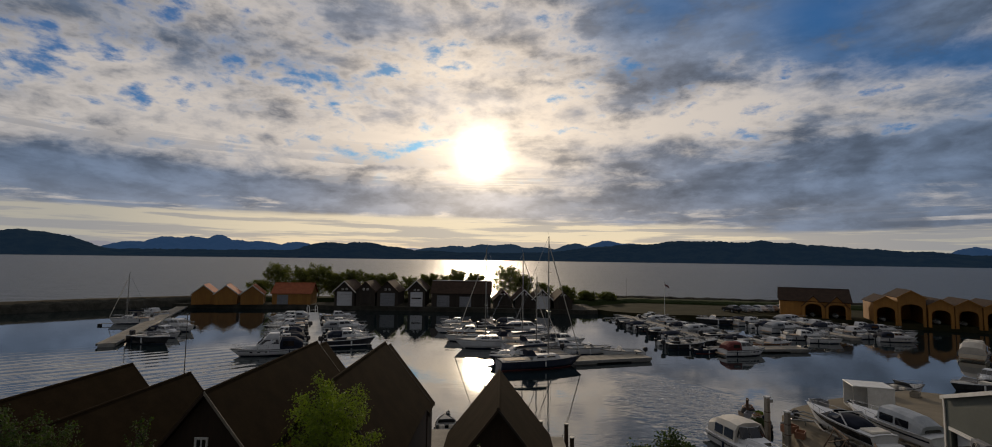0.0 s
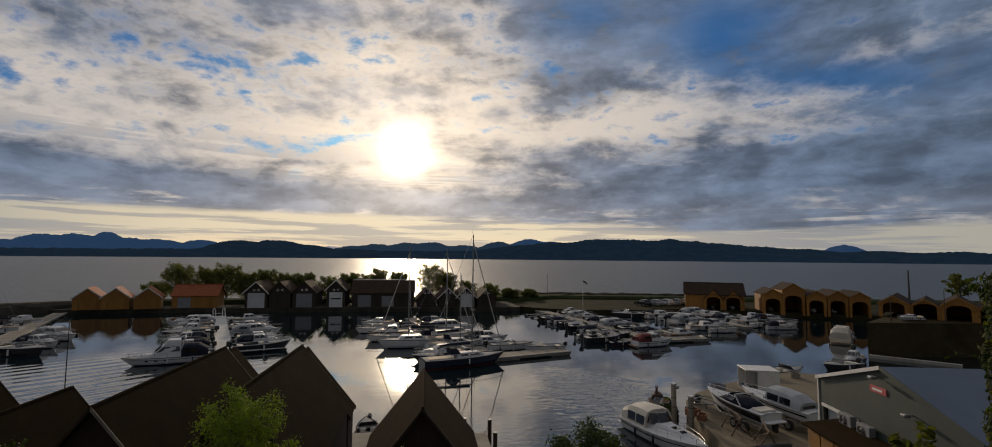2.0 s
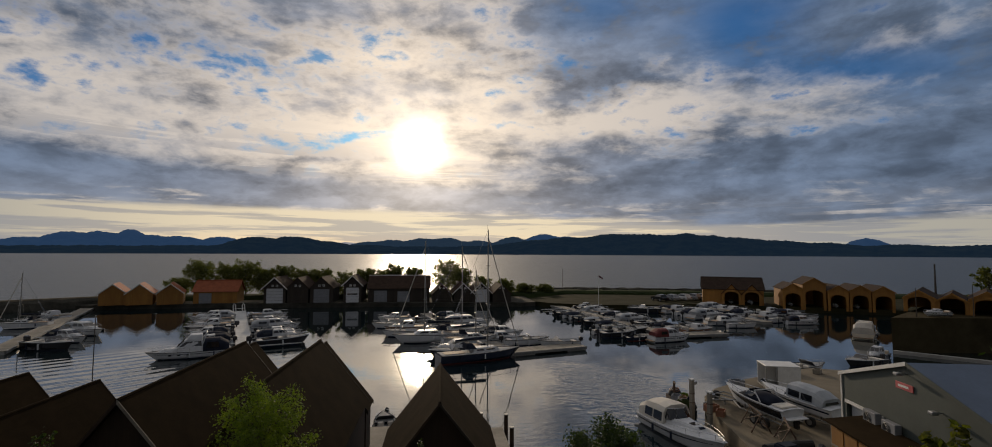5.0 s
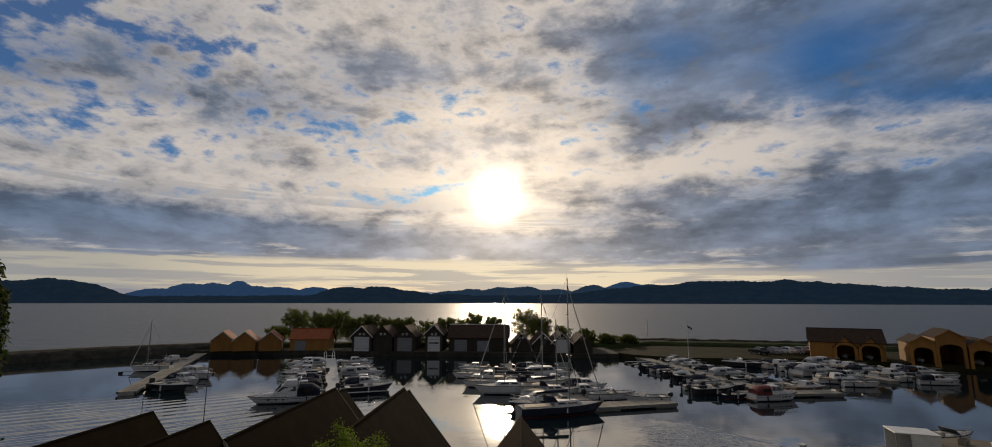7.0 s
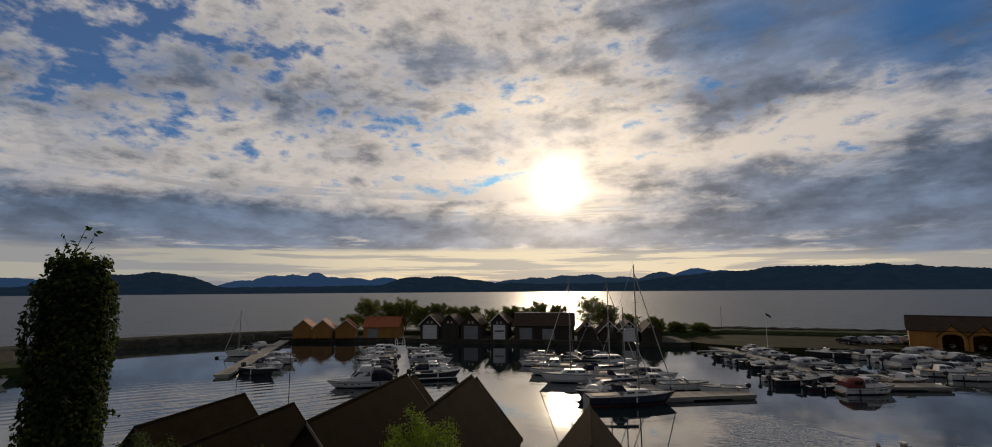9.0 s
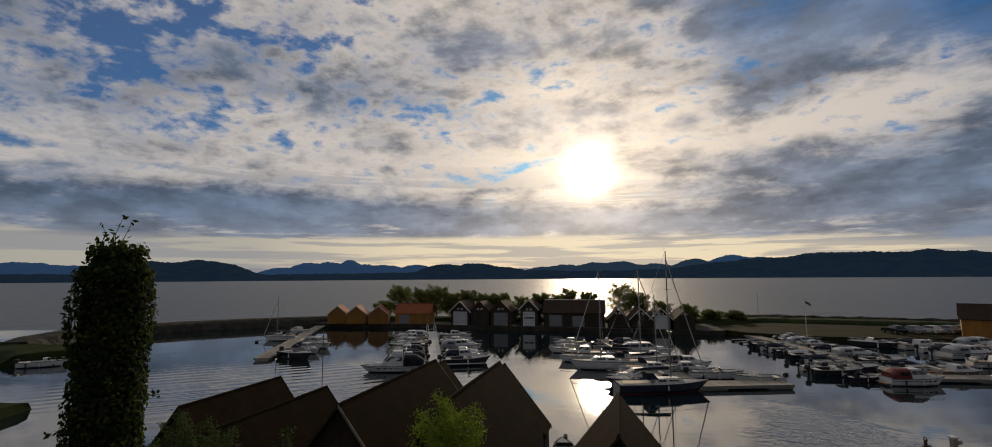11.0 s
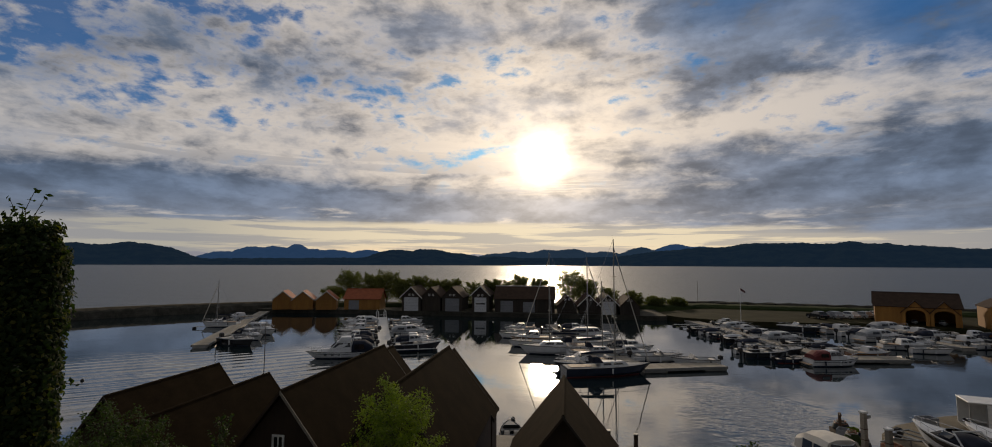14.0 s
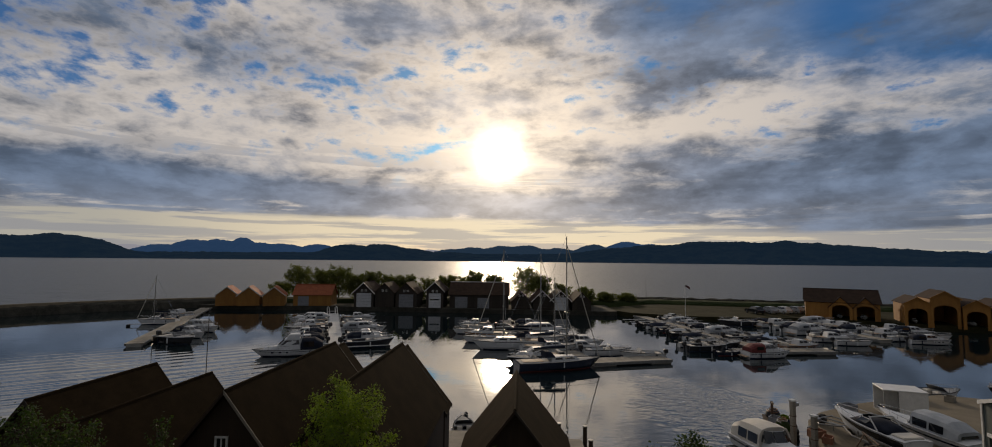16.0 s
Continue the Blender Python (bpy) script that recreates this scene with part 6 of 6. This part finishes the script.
def broadleaf(x, y, base, height, spread, seed, label, group="trees behind the boathouses", mat="leaf_tree", count=1500, leaf=0.42, trunk=0.16, low=0.3, cat="tree", nlimb=13, clump=0.36):
    """A tree or bush: tapered trunk, limbs, and clumps of leaves round the limb ends."""
    r = np.random.RandomState(seed)
    tree = thing("tree" if cat == "tree" else cat, pose(x, y, base), label, cat, group)
    bm = bmesh.new()
    fork = height * low
    tube(bm, [(0, 0, -0.3), (0.05 * height * r.uniform(-1, 1), 0.03 * height, fork), (0.04 * height * r.uniform(-1, 1), 0, height * 0.8)], trunk, 7, trunk * 0.25)
    part("trunk", bm, M["bark"], tree)
    runs = []
    for k in range(nlimb):
        a = k * 2.4 + r.uniform(-0.4, 0.4)
        zf = low + (0.97 - low) * ((k + 0.5) / nlimb) ** 0.85 + r.uniform(-0.06, 0.03)
        mid_f = (1 + low) / 2 - 0.05
        reach = spread * math.sqrt(max(0.06, 1 - ((zf - mid_f) / (1.04 - mid_f)) ** 2)) * r.uniform(0.72, 1.08)
        z0 = height * max(0.05, zf - 0.28)
        tip = Vector((reach * math.cos(a), reach * math.sin(a), height * zf))
        mid = Vector((reach * 0.45 * math.cos(a + 0.2), reach * 0.45 * math.sin(a + 0.2), z0 + (tip.z - z0) * 0.6))
        part("limb", tube_bm([(0, 0, z0), mid, tip], trunk * 0.4, 5, trunk * 0.1), M["bark"], tree)
        runs.append((Vector((0, 0, z0)), mid, tip))
    runs.append((Vector((0, 0, height * 0.5)), Vector((0.03, 0, height * 0.7)), Vector((0, 0.02, height * 0.92))))
    cs, ns = [], []
    per = max(8, count // len(runs))
    for p0, p1, p2 in runs:
        t = r.uniform(0.3, 1.06, per)[:, None]
        a0, a1, a2 = (np.array(p)[None] for p in (p0, p1, p2))
        c = a0 * (1 - t) ** 2 + a1 * 2 * t * (1 - t) + a2 * t * t
        off = r.normal(0, 1, (per, 3)) * spread * clump * 0.42 * (1.15 - 0.65 * t) * np.array([1, 1, 0.8])
        cs.append(c + off)
        ns.append(off / spread * 3 + r.normal(0, 0.6, (per, 3)) + np.array([0, 0, 0.5]))
    cs, ns = np.concatenate(cs), np.concatenate(ns)
    keep = cs[:, 2] > 0.05
    leaves("crown", tree, cs[keep], ns[keep], r.uniform(0.6, 1.2, keep.sum()) * leaf, M[mat], seed + 5, "")
    return tree


for x, y, h, s, sd in ((-53.0, 117, 8.4, 3.4, 1), (-47.5, 118, 7.6, 2.8, 2), (-43.0, 117, 8.4, 3.2, 3), (-38.4, 116, 6.4, 2.6, 4), (-34.5, 117, 7.2, 2.6, 5), (-30.2, 117.5, 6.4, 2.6, 6), (-26.0, 117, 6.4, 2.4, 7), (-21.0, 117.5, 5.9, 2.4, 8), (-15.8, 117, 6.5, 2.5, 9), (-12.5, 118, 6.0, 2.4, 10), (-9.4, 117, 7.4, 2.1, 11), (-5.0, 117, 7.0, 2.2, 12), (2.9, 116.5, 8.4, 3.6, 13), (6.6, 117.5, 6.6, 2.6, 14), (11.5, 118, 4.4, 2.2, 15), (17.5, 119, 3.6, 2.4, 16), (-58, 118, 4.0, 2.6, 17), (23.0, 122, 2.2, 2.2, 18), (28.5, 123.5, 1.8, 2.2, 19)):
    broadleaf(x, y, 1.5, h, s * 1.15, 100 + sd, "dark leafy tree on the spit" if h > 6.2 else "low dark scrub on the spit", count=5200 if h > 6.2 else 3000, leaf=0.27, nlimb=26, clump=0.42, low=0.30 if h > 6.2 else 0.10)
broadleaf(86.5, 65.3, 5.5, 4.2, 2.0, 140, "small tree behind the high quay", group="trees", count=900, leaf=0.35)

# shrubs on the slope below the camera
broadleaf(-5.05, 15.2, 4.0, 3.75, 1.4, 201, "bright green leafy shrub in front of the boathouses", "shrubs on the slope", "leaf_bright", 15000, 0.055, 0.04, 0.12, "shrub", 44, 0.36)
broadleaf(-6.1, 14.6, 4.0, 2.1, 0.75, 202, "reddish brown withered shrub", "shrubs on the slope", "leaf_rust", 2400, 0.05, 0.03, 0.12, "shrub", 20, 0.26)
broadleaf(-3.9, 14.2, 4.0, 2.0, 0.8, 203, "dark green low shrub", "shrubs on the slope", "leaf_bush", 2600, 0.06, 0.03, 0.12, "shrub", 20, 0.26)
for k, (x, y, b, h, s) in enumerate(((-13.4, 13.4, 4.0, 3.5, 1.0), (-11.6, 12.8, 4.0, 3.4, 0.9), (-9.3, 13.0, 4.0, 3.5, 0.40), (-10.4, 12.2, 4.4, 2.4, 0.8), (-12.6, 11.6, 4.6, 2.5, 1.0), (-8.0, 12.6, 4.2, 2.4, 0.5), (-14.8, 12.4, 4.4, 2.9, 1.0), (-16.6, 13.2, 4.2, 2.2, 1.0))):
    broadleaf(x, y, b, h, s, 220 + k, "dark green shrub on the slope" if s > 0.6 else "slender young shoot with pale leaves", "shrubs on the slope", "leaf_bush", 3200 if s > 0.6 else 1100, 0.062, 0.03, 0.1, "shrub", 24, 0.36)
broadleaf(5.65, 15.5, 2.6, 3.45, 1.55, 240, "rounded dark green bush above the quay", "shrubs on the slope", "leaf_bush", 15000, 0.085, 0.05, 0.1, "shrub", 46, 0.40)
for k, (x, y, h, s) in enumerate(((-1.3, 13.2, 2.3, 0.5), (-0.4, 13.4, 2.6, 0.5), (0.7, 13.0, 2.3, 0.5), (-2.4, 13.6, 2.2, 0.45))):
    broadleaf(x, y, 4.0, h, s, 250 + k, "thin weeds behind the boathouse", "weeds on the slope", "leaf_bush", 600, 0.09, 0.025, 0.05, "weed")
broadleaf(8.0, 6.5, 6.0, 3.1, 0.85, 260, "leafy bush at the foot of the ivy", "shrubs on the slope", "leaf_ivy_gold", 2400, 0.11, 0.04, 0.1, "shrub")


# ---- boatyard gear ----
def trailer(x, y, heading, length, label, boat=True):
    t = thing("boat_trailer", pose(x, y, 1.2, 0, 0, heading), label, "trailer", "boat trailers")
    L = length / 2
    bm = bmesh.new()
    for s in (-1, 1):
        tube(bm, [(-L, s * 0.75, 0.5), (L * 0.4, s * 0.75, 0.5), (L, 0, 0.5)], 0.05, 5)
    for x0 in (-L * 0.9, -L * 0.3, L * 0.35):
        tube(bm, [(x0, -0.75, 0.5), (x0, 0.75, 0.5)], 0.045, 5)
    part("frame", bm, M["galv"], t)
    part("drawbar", tube_bm([(L, 0, 0.5), (L + 1.1, 0, 0.42)], 0.05, 6), M["galv"], t)
    for x0 in (-L * 0.55, -L * 0.2):
        for s in (-1, 1):
            w = part("wheel", tube_bm([(x0, s * 0.92, 0.3), (x0, s * 1.1, 0.3)], 0.30, 14), M["rubber"], t)
            part("rim", tube_bm([(x0, s * 1.09, 0.3), (x0, s * 1.12, 0.3)], 0.17, 10), M["galv"], w)
    if boat:
        for x0 in (-L * 0.7, L * 0.3):
            for s in (-1, 1):
                part("support_arm", tube_bm([(x0, s * 0.55, 0.52), (x0, s * 0.6, 0.82)], 0.04, 5), M["galv"], t)
    part("jockey_leg", tube_bm([(L + 0.8, 0, 0.0), (L + 0.8, 0, 0.45)], 0.04, 5), M["galv"], t)
    return t


trailer(20.45, 28.4, 99, 4.6, "galvanised trailer under the sports boat")
trailer(23.25, 28.3, 102, 4.6, "galvanised trailer under the day cruiser")
trailer(20.0, 31.6, 205, 2.4, "empty galvanised boat trailer", boat=False)
berth("quay_sport", 20.45, 28.75, 99, 0.80, z=1.80)
berth("quay_cabin", 23.2, 28.6, 102, 0.78, z=1.82)


def box_container():
    c = thing("box_trailer", pose(26.3, 34.4, 1.2, 0, 0, -18) @ Matrix.Diagonal((0.82, 0.8, 1.06, 1)), "white box body with an open dark side", "container")
    part("roof", box_bm((-1.5, -1.2, 1.78), (1.5, 1.2, 1.86), 0.02), M["white_paint"], c)
    part("side_panel", box_bm((-0.45, -1.18, 0.35), (1.46, -1.12, 1.775)), M["white_paint"], c)
    part("side_panel", box_bm((1.40, -1.12, 0.35), (1.46, 1.16, 1.775)), M["white_paint"], c)
    part("side_panel", box_bm((-1.46, 1.10, 0.35), (1.40, 1.16, 1.775)), M["white_paint"], c)
    part("floor_frame", box_bm((-1.48, -1.16, 0.25), (1.48, 1.16, 0.345)), M["galv"], c)
    for x in (-1.46, -0.51):
        part("corner_post", box_bm((x, -1.18, 0.35), (x + 0.06, -1.12, 1.775)), M["galv"], c)
    for x in (-1.0, 1.0):
        for s in (-1, 1):
            part("wheel", tube_bm([(x, s * 0.9, 0.28), (x, s * 1.08, 0.28)], 0.28, 12), M["rubber"], c)


box_container()


def quay_post(x, y, h, label):
    p = thing("quay_post", pose(x, y, 0, 0, 0, 20), label, "post", "tall posts at the quay edge")
    part("shaft", box_bm((-0.13, -0.13, -0.8), (0.13, 0.13, h), 0.02), M["deck_wood"], p)
    part("post_cap", box_bm((-0.17, -0.17, h + 0.002), (0.17, 0.17, h + 0.10), 0.02), M["white_paint"], p, "white post cap")
    lamp = part("lamp_head", box_bm((0.14, -0.12, h - 0.30), (0.42, 0.12, h - 0.10), 0.03), M["alu"], p)
    part("lamp_glass", box_bm((0.18, -0.09, h - 0.312), (0.38, 0.09, h - 0.302)), M["glass"], lamp)
    for z in (1.5, 2.1):
        part("strap", box_bm((-0.14, -0.14, z), (0.14, 0.14, z + 0.05)), M["rust"], p)


quay_post(17.4, 31.2, 3.0, "weathered quay post with a white cap")
quay_post(17.3, 28.9, 2.8, "weathered quay post beside orange crates")


def net_heap(x, y, z, rx, ry, h, seed, mat, label):
    """A heap of net: lumpy mound with rope loops thrown over it."""
    heap = thing("net_heap", pose(x, y, z, 0, 0, 30), label, "fishing net", "gear on the work raft")
    bm = bmesh.new()
    rows = []
    for i in range(7):
        f = i / 6
        r = math.cos(f * 1.45)
        rows.append([(rx * r * (1 + 0.25 * noise.noise((k * 0.9, f * 3, seed))) * math.cos(k * math.tau / 14), ry * r * (1 + 0.25 * noise.noise((k * 0.9, f * 3, seed + 4))) * math.sin(k * math.tau / 14), h * math.sin(f * 1.45) + 0.06 * noise.noise((k, f * 5, seed))) for k in range(14)])
    loft(bm, rows, closed=True)
    part("netting", bm, M[mat], heap, smooth=True)
    r = random.Random(seed)
    for k in range(5):
        a, s2 = r.uniform(0, math.tau), r.uniform(0.35, 0.8)
        pts = [(rx * s2 * math.cos(a + q * 0.5), ry * s2 * math.sin(a + q * 0.5), h * math.sqrt(max(0.05, 1 - s2 * s2)) + 0.05 + 0.04 * math.sin(q * 2.1 + k)) for q in range(8)]
        part("rope", tube_bm(pts, 0.025, 5), M["canvas_pale"] if k % 2 else M["orange"], heap)


def trestle(x, y, rot):
    t = thing("steel_trestle", pose(x, y, 1.2, 0, 0, rot), "rusty steel trestle lying on the quay", "trestle", "steel trestles")
    for s in (0, 1.6):
        part("a_frame", tube_bm([(s, -0.55, 0.0), (s, 0, 1.05), (s, 0.55, 0.0)], 0.045, 5), M["rust"], t)
    part("ridge_bar", tube_bm([(-0.2, 0, 1.08), (1.8, 0, 1.08)], 0.05, 5), M["rust"], t)
    for a, b in (((0, -0.4, 0.25), (1.6, -0.4, 0.25)), ((0, 0.4, 0.25), (1.6, 0.4, 0.25)), ((0, -0.4, 0.25), (1.6, 0, 1.02)), ((1.6, 0.4, 0.25), (0, 0, 1.02))):
        part("tie_bar", tube_bm([a, b], 0.03, 5), M["rust"], t)


trestle(18.9, 26.3, 75)
trestle(18.9, 24.0, 60)


def crate(x, y, z, s, mat, label, rot=0):
    c = thing("crate", pose(x, y, z, 0, 0, rot), label, "crate", "crates on the quay")
    part("floor_board", box_bm((-s, -s * 0.7, 0), (s, s * 0.7, 0.04)), M[mat], c)
    for a, b in (((-s, -s * 0.7, 0.042), (s, -s * 0.7 + 0.04, s)), ((-s, s * 0.7 - 0.04, 0.042), (s, s * 0.7, s)), ((-s, -s * 0.66, 0.042), (-s + 0.04, s * 0.66, s)), ((s - 0.04, -s * 0.66, 0.042), (s, s * 0.66, s))):
        part("side_board", box_bm(a, b), M[mat], c)


crate(18.25, 30.3, 1.2, 0.42, "orange", "faded orange fish crate on the quay", 20)
crate(18.35, 29.4, 1.2, 0.36, "orange", "faded orange fish crate beside the frame", 50)
crate(23.6, 35.6, 1.2, 0.5, "grey_hull", "grey plastic tub at the quay edge", 10)
crate(28.6, 37.6, 1.2, 0.45, "canvas_dark", "dark plastic crate at the quay edge", 30)
crate(31.0, 39.0, 1.2, 0.5, "rust", "rusty crate at the quay edge", 12)
crate(33.2, 38.6, 1.2, 0.4, "deck_wood", "wooden crate at the quay edge", 40)


def work_raft():
    r = thing("work_raft", pose(18.6, 35.2, 0, 0, 0, 66), "dark timber work raft beside the quay", "raft")
    for i in range(9):
        part("plank", box_bm((-1.8 + i * 0.4, -0.9, 0.32), (-1.42 + i * 0.4, 0.9, 0.39)), M["dark_wood"], r)
    for s in (-0.6, 0.6):
        part("float", box_bm((-1.75, s - 0.25, -0.2), (1.75, s + 0.25, 0.315), 0.05), M["rubber"], r)
    for k in range(4):
        part("tyre_fender", tube_bm([(-1.4 + k * 0.9 + 0.28 * math.cos(q * math.tau / 10), -1.0, 0.25 + 0.28 * math.sin(q * math.tau / 10)) for q in range(11)], 0.09, 6), M["rubber"], r)
    part("winch_post", tube_bm([(0.9, 0.3, 0.395), (0.9, 0.3, 1.6)], 0.09, 6), M["rust"], r)
    part("winch_arm", tube_bm([(0.9, 0.3, 1.5), (-0.3, 0.3, 1.75)], 0.06, 6), M["rust"], r)


work_raft()
net_heap(18.2, 33.9, 0.395, 0.55, 0.45, 0.75, 3, "leaf_bush", "green fishing net heaped on the work raft")
net_heap(19.0, 36.6, 0.395, 0.5, 0.5, 0.6, 8, "rubber", "black fishing net heaped on the work raft")
crate(18.9, 34.6, 0.395, 0.36, "canvas_dark", "dark plastic tub on the work raft", 70)
crate(18.4, 35.3, 0.395, 0.42, "grey_hull", "grey fish tub on the work raft", 50)
crate(19.35, 35.95, 0.395, 0.30, "leaf_bright", "yellow-green net crate on the work raft", 20)


def mooring_post(x, y, z, h=1.1):
    b = thing("mooring_post", pose(x, y, z), "dark timber mooring post", "post", "mooring posts")
    part("shaft", tube_bm([(0, 0, -1.5), (0, 0, h)], 0.13, 8, 0.12), M["dark_wood"], b)
    part("cap", tube_bm([(0, 0, h + 0.002), (0, 0, h + 0.05)], 0.15, 8), M["galv"], b)


for x, y, z in ((29, 39.4, 0.6), (31.5, 40.2, 0.6), (4.4, 29.6, 0.6), (4.4, 27.4, 0.6), (2.9, 30.0, 0.6)):
    mooring_post(x, y, z)


def covered_dinghy():
    d = thing("inflatable_boat", pose(18.4, 23.0, 1.2, 0, 0, 10), "black inflatable boat lying on the quay", "dinghy")
    for s in (-1, 1):
        part("side_tube", tube_bm([(-1.3, s * 0.6, 0.3), (0.8, s * 0.6, 0.32), (1.5, s * 0.25, 0.42)], 0.27, 10, 0.2), M["rubber"], d)
    part("floor", box_bm((-1.25, -0.4, 0.1), (1.1, 0.4, 0.16)), M["canvas_grey"], d)
    part("engine_cover", house_bm(-1.1, 0.2, 0.45, 0.4, 0.17, 0.75, 0.3, 0.1), M["canvas_dark"], d, "black engine cover")


covered_dinghy()


def buoy(x, y):
    b = thing("mooring_buoy", pose(x, y, 0), "small dark mooring buoy afloat", "buoy", "mooring buoys")
    bm = bmesh.new()
    bmesh.ops.create_uvsphere(bm, u_segments=12, v_segments=8, radius=0.16)
    for v in bm.verts:
        v.co.z = v.co.z * 0.85 + 0.06
    part("float", bm, M["rubber"], b, smooth=True)
    part("ring", tube_bm([(0, 0, 0.19), (0, 0, 0.27)], 0.03, 6), M["galv"], b)


buoy(-3.4, 36.7)
buoy(-46.0, 42.2)
berth("open_white", -3.1, 32.6, 100, 0.75, "small white dinghy at the timber deck")


# ---- poles, flag and cars on the far side ----
def pole(x, y, z, top, label, radius=0.06, flag=False):
    p = thing("flagpole" if flag else "pole", pose(x, y, z), label, "flagpole" if flag else "pole", "poles round the harbour")
    part("shaft", tube_bm([(0, 0, -0.3), (0, 0, top - z)], radius, 6, radius * 0.5), M["white_paint"] if flag else M["bark"], p)
    part("finial", tube_bm([(0, 0, top - z + 0.002), (0, 0, top - z + 0.12)], radius * 0.9, 6), M["galv"], p)
    if flag:
        bm = bmesh.new()
        rows = [[(0.06 + 0.9 * i / 7, 0.10 * math.sin(i * 1.3), top - z - 0.15 - 0.55 * i / 7 - d) for d in (0, 0.4)] for i in range(8)]
        a = loft(bm, rows, cap=False)
        bmesh.ops.solidify(bm, geom=list(bm.faces), thickness=0.02)
        part("flag", bm, M["flag_red"], p, "drooping dark flag")


pole(33.4, 95.6, 0.95, 7.3, "white flagpole with a drooping flag", flag=True)
pole(34.2, 126.5, 1.4, 7.2, "thin dark pole on the spit", 0.05)
pole(-15.0, 23.6, 0.8, 8.6, "thin pole behind the boathouse ridge", 0.03)
pole(70, 59.5, 4.1, 10.2, "dark timber pole behind the high quay", 0.17)
pole(57.9, 51.6, 4.1, 7.5, "white mast propped on the high quay", 0.07)
pole(65.0, 50.9, 4.1, 7.9, "pale propped mast on the high quay", 0.07)


def car(x, y, heading, paint, label):
    c = thing("parked_car", pose(x, y, 0.95, 0, 0, heading), label, "car", "parked cars")
    bm = bmesh.new()
    prof = ((-2.1, 0.35), (-2.15, 0.75), (-1.9, 0.95), (0.9, 0.95), (1.95, 0.80), (2.15, 0.55), (2.1, 0.3))
    loft(bm, [[(px, s, pz) for px, pz in prof] for s in (-0.86, 0.86)], closed=True)
    body = part("body", bm, M[paint], c)
    cab = part("cabin", house_bm(-1.85, 0.95, 0.80, 0.78, 0.95, 1.48, 0.85, 0.35, 0.82), M[paint], body)
    for s in (-1, 1):
        part("side_window", side_window(-1.85, 0.95, 0.80, 0.78, 0.95, 1.48, 0.85, 0.35, 0.82, 0.1, 0.9, 0.15, 0.85, s), M["glass"], cab)
    for px in (-1.35, 1.35):
        for s in (-1, 1):
            w = part("wheel", tube_bm([(px, s * 0.70, 0.32), (px, s * 0.88, 0.32)], 0.32, 12), M["rubber"], c)
            part("rim", tube_bm([(px, s * 0.87, 0.32), (px, s * 0.895, 0.32)], 0.19, 8), M["alu"], w)
    for s in (-1, 1):
        part("headlight", box_bm((2.02, s * 0.6 - 0.16, 0.6), (2.12, s * 0.6 + 0.16, 0.74), 0.02), M["glass"], body)
        part("tail_light", box_bm((-2.16, s * 0.62 - 0.12, 0.7), (-2.08, s * 0.62 + 0.12, 0.84), 0.02), M["canvas_red"], body)


for i, (x, y) in enumerate(((50.5, 103.6), (53.4, 104.0), (56.4, 104.4), (59.2, 105.0), (62.0, 106.0), (64.8, 107.2))):
    car(x, y, 100 + 4 * i, ("black_hull", "grey_hull", "gelcoat", "grey_hull", "gelcoat", "blue_hull")[i], ("black parked car on the quay", "grey parked car on the quay", "white parked car on the quay", "grey parked car beside a white one", "white parked car near the ochre boathouse", "dark blue parked car on the quay")[i])
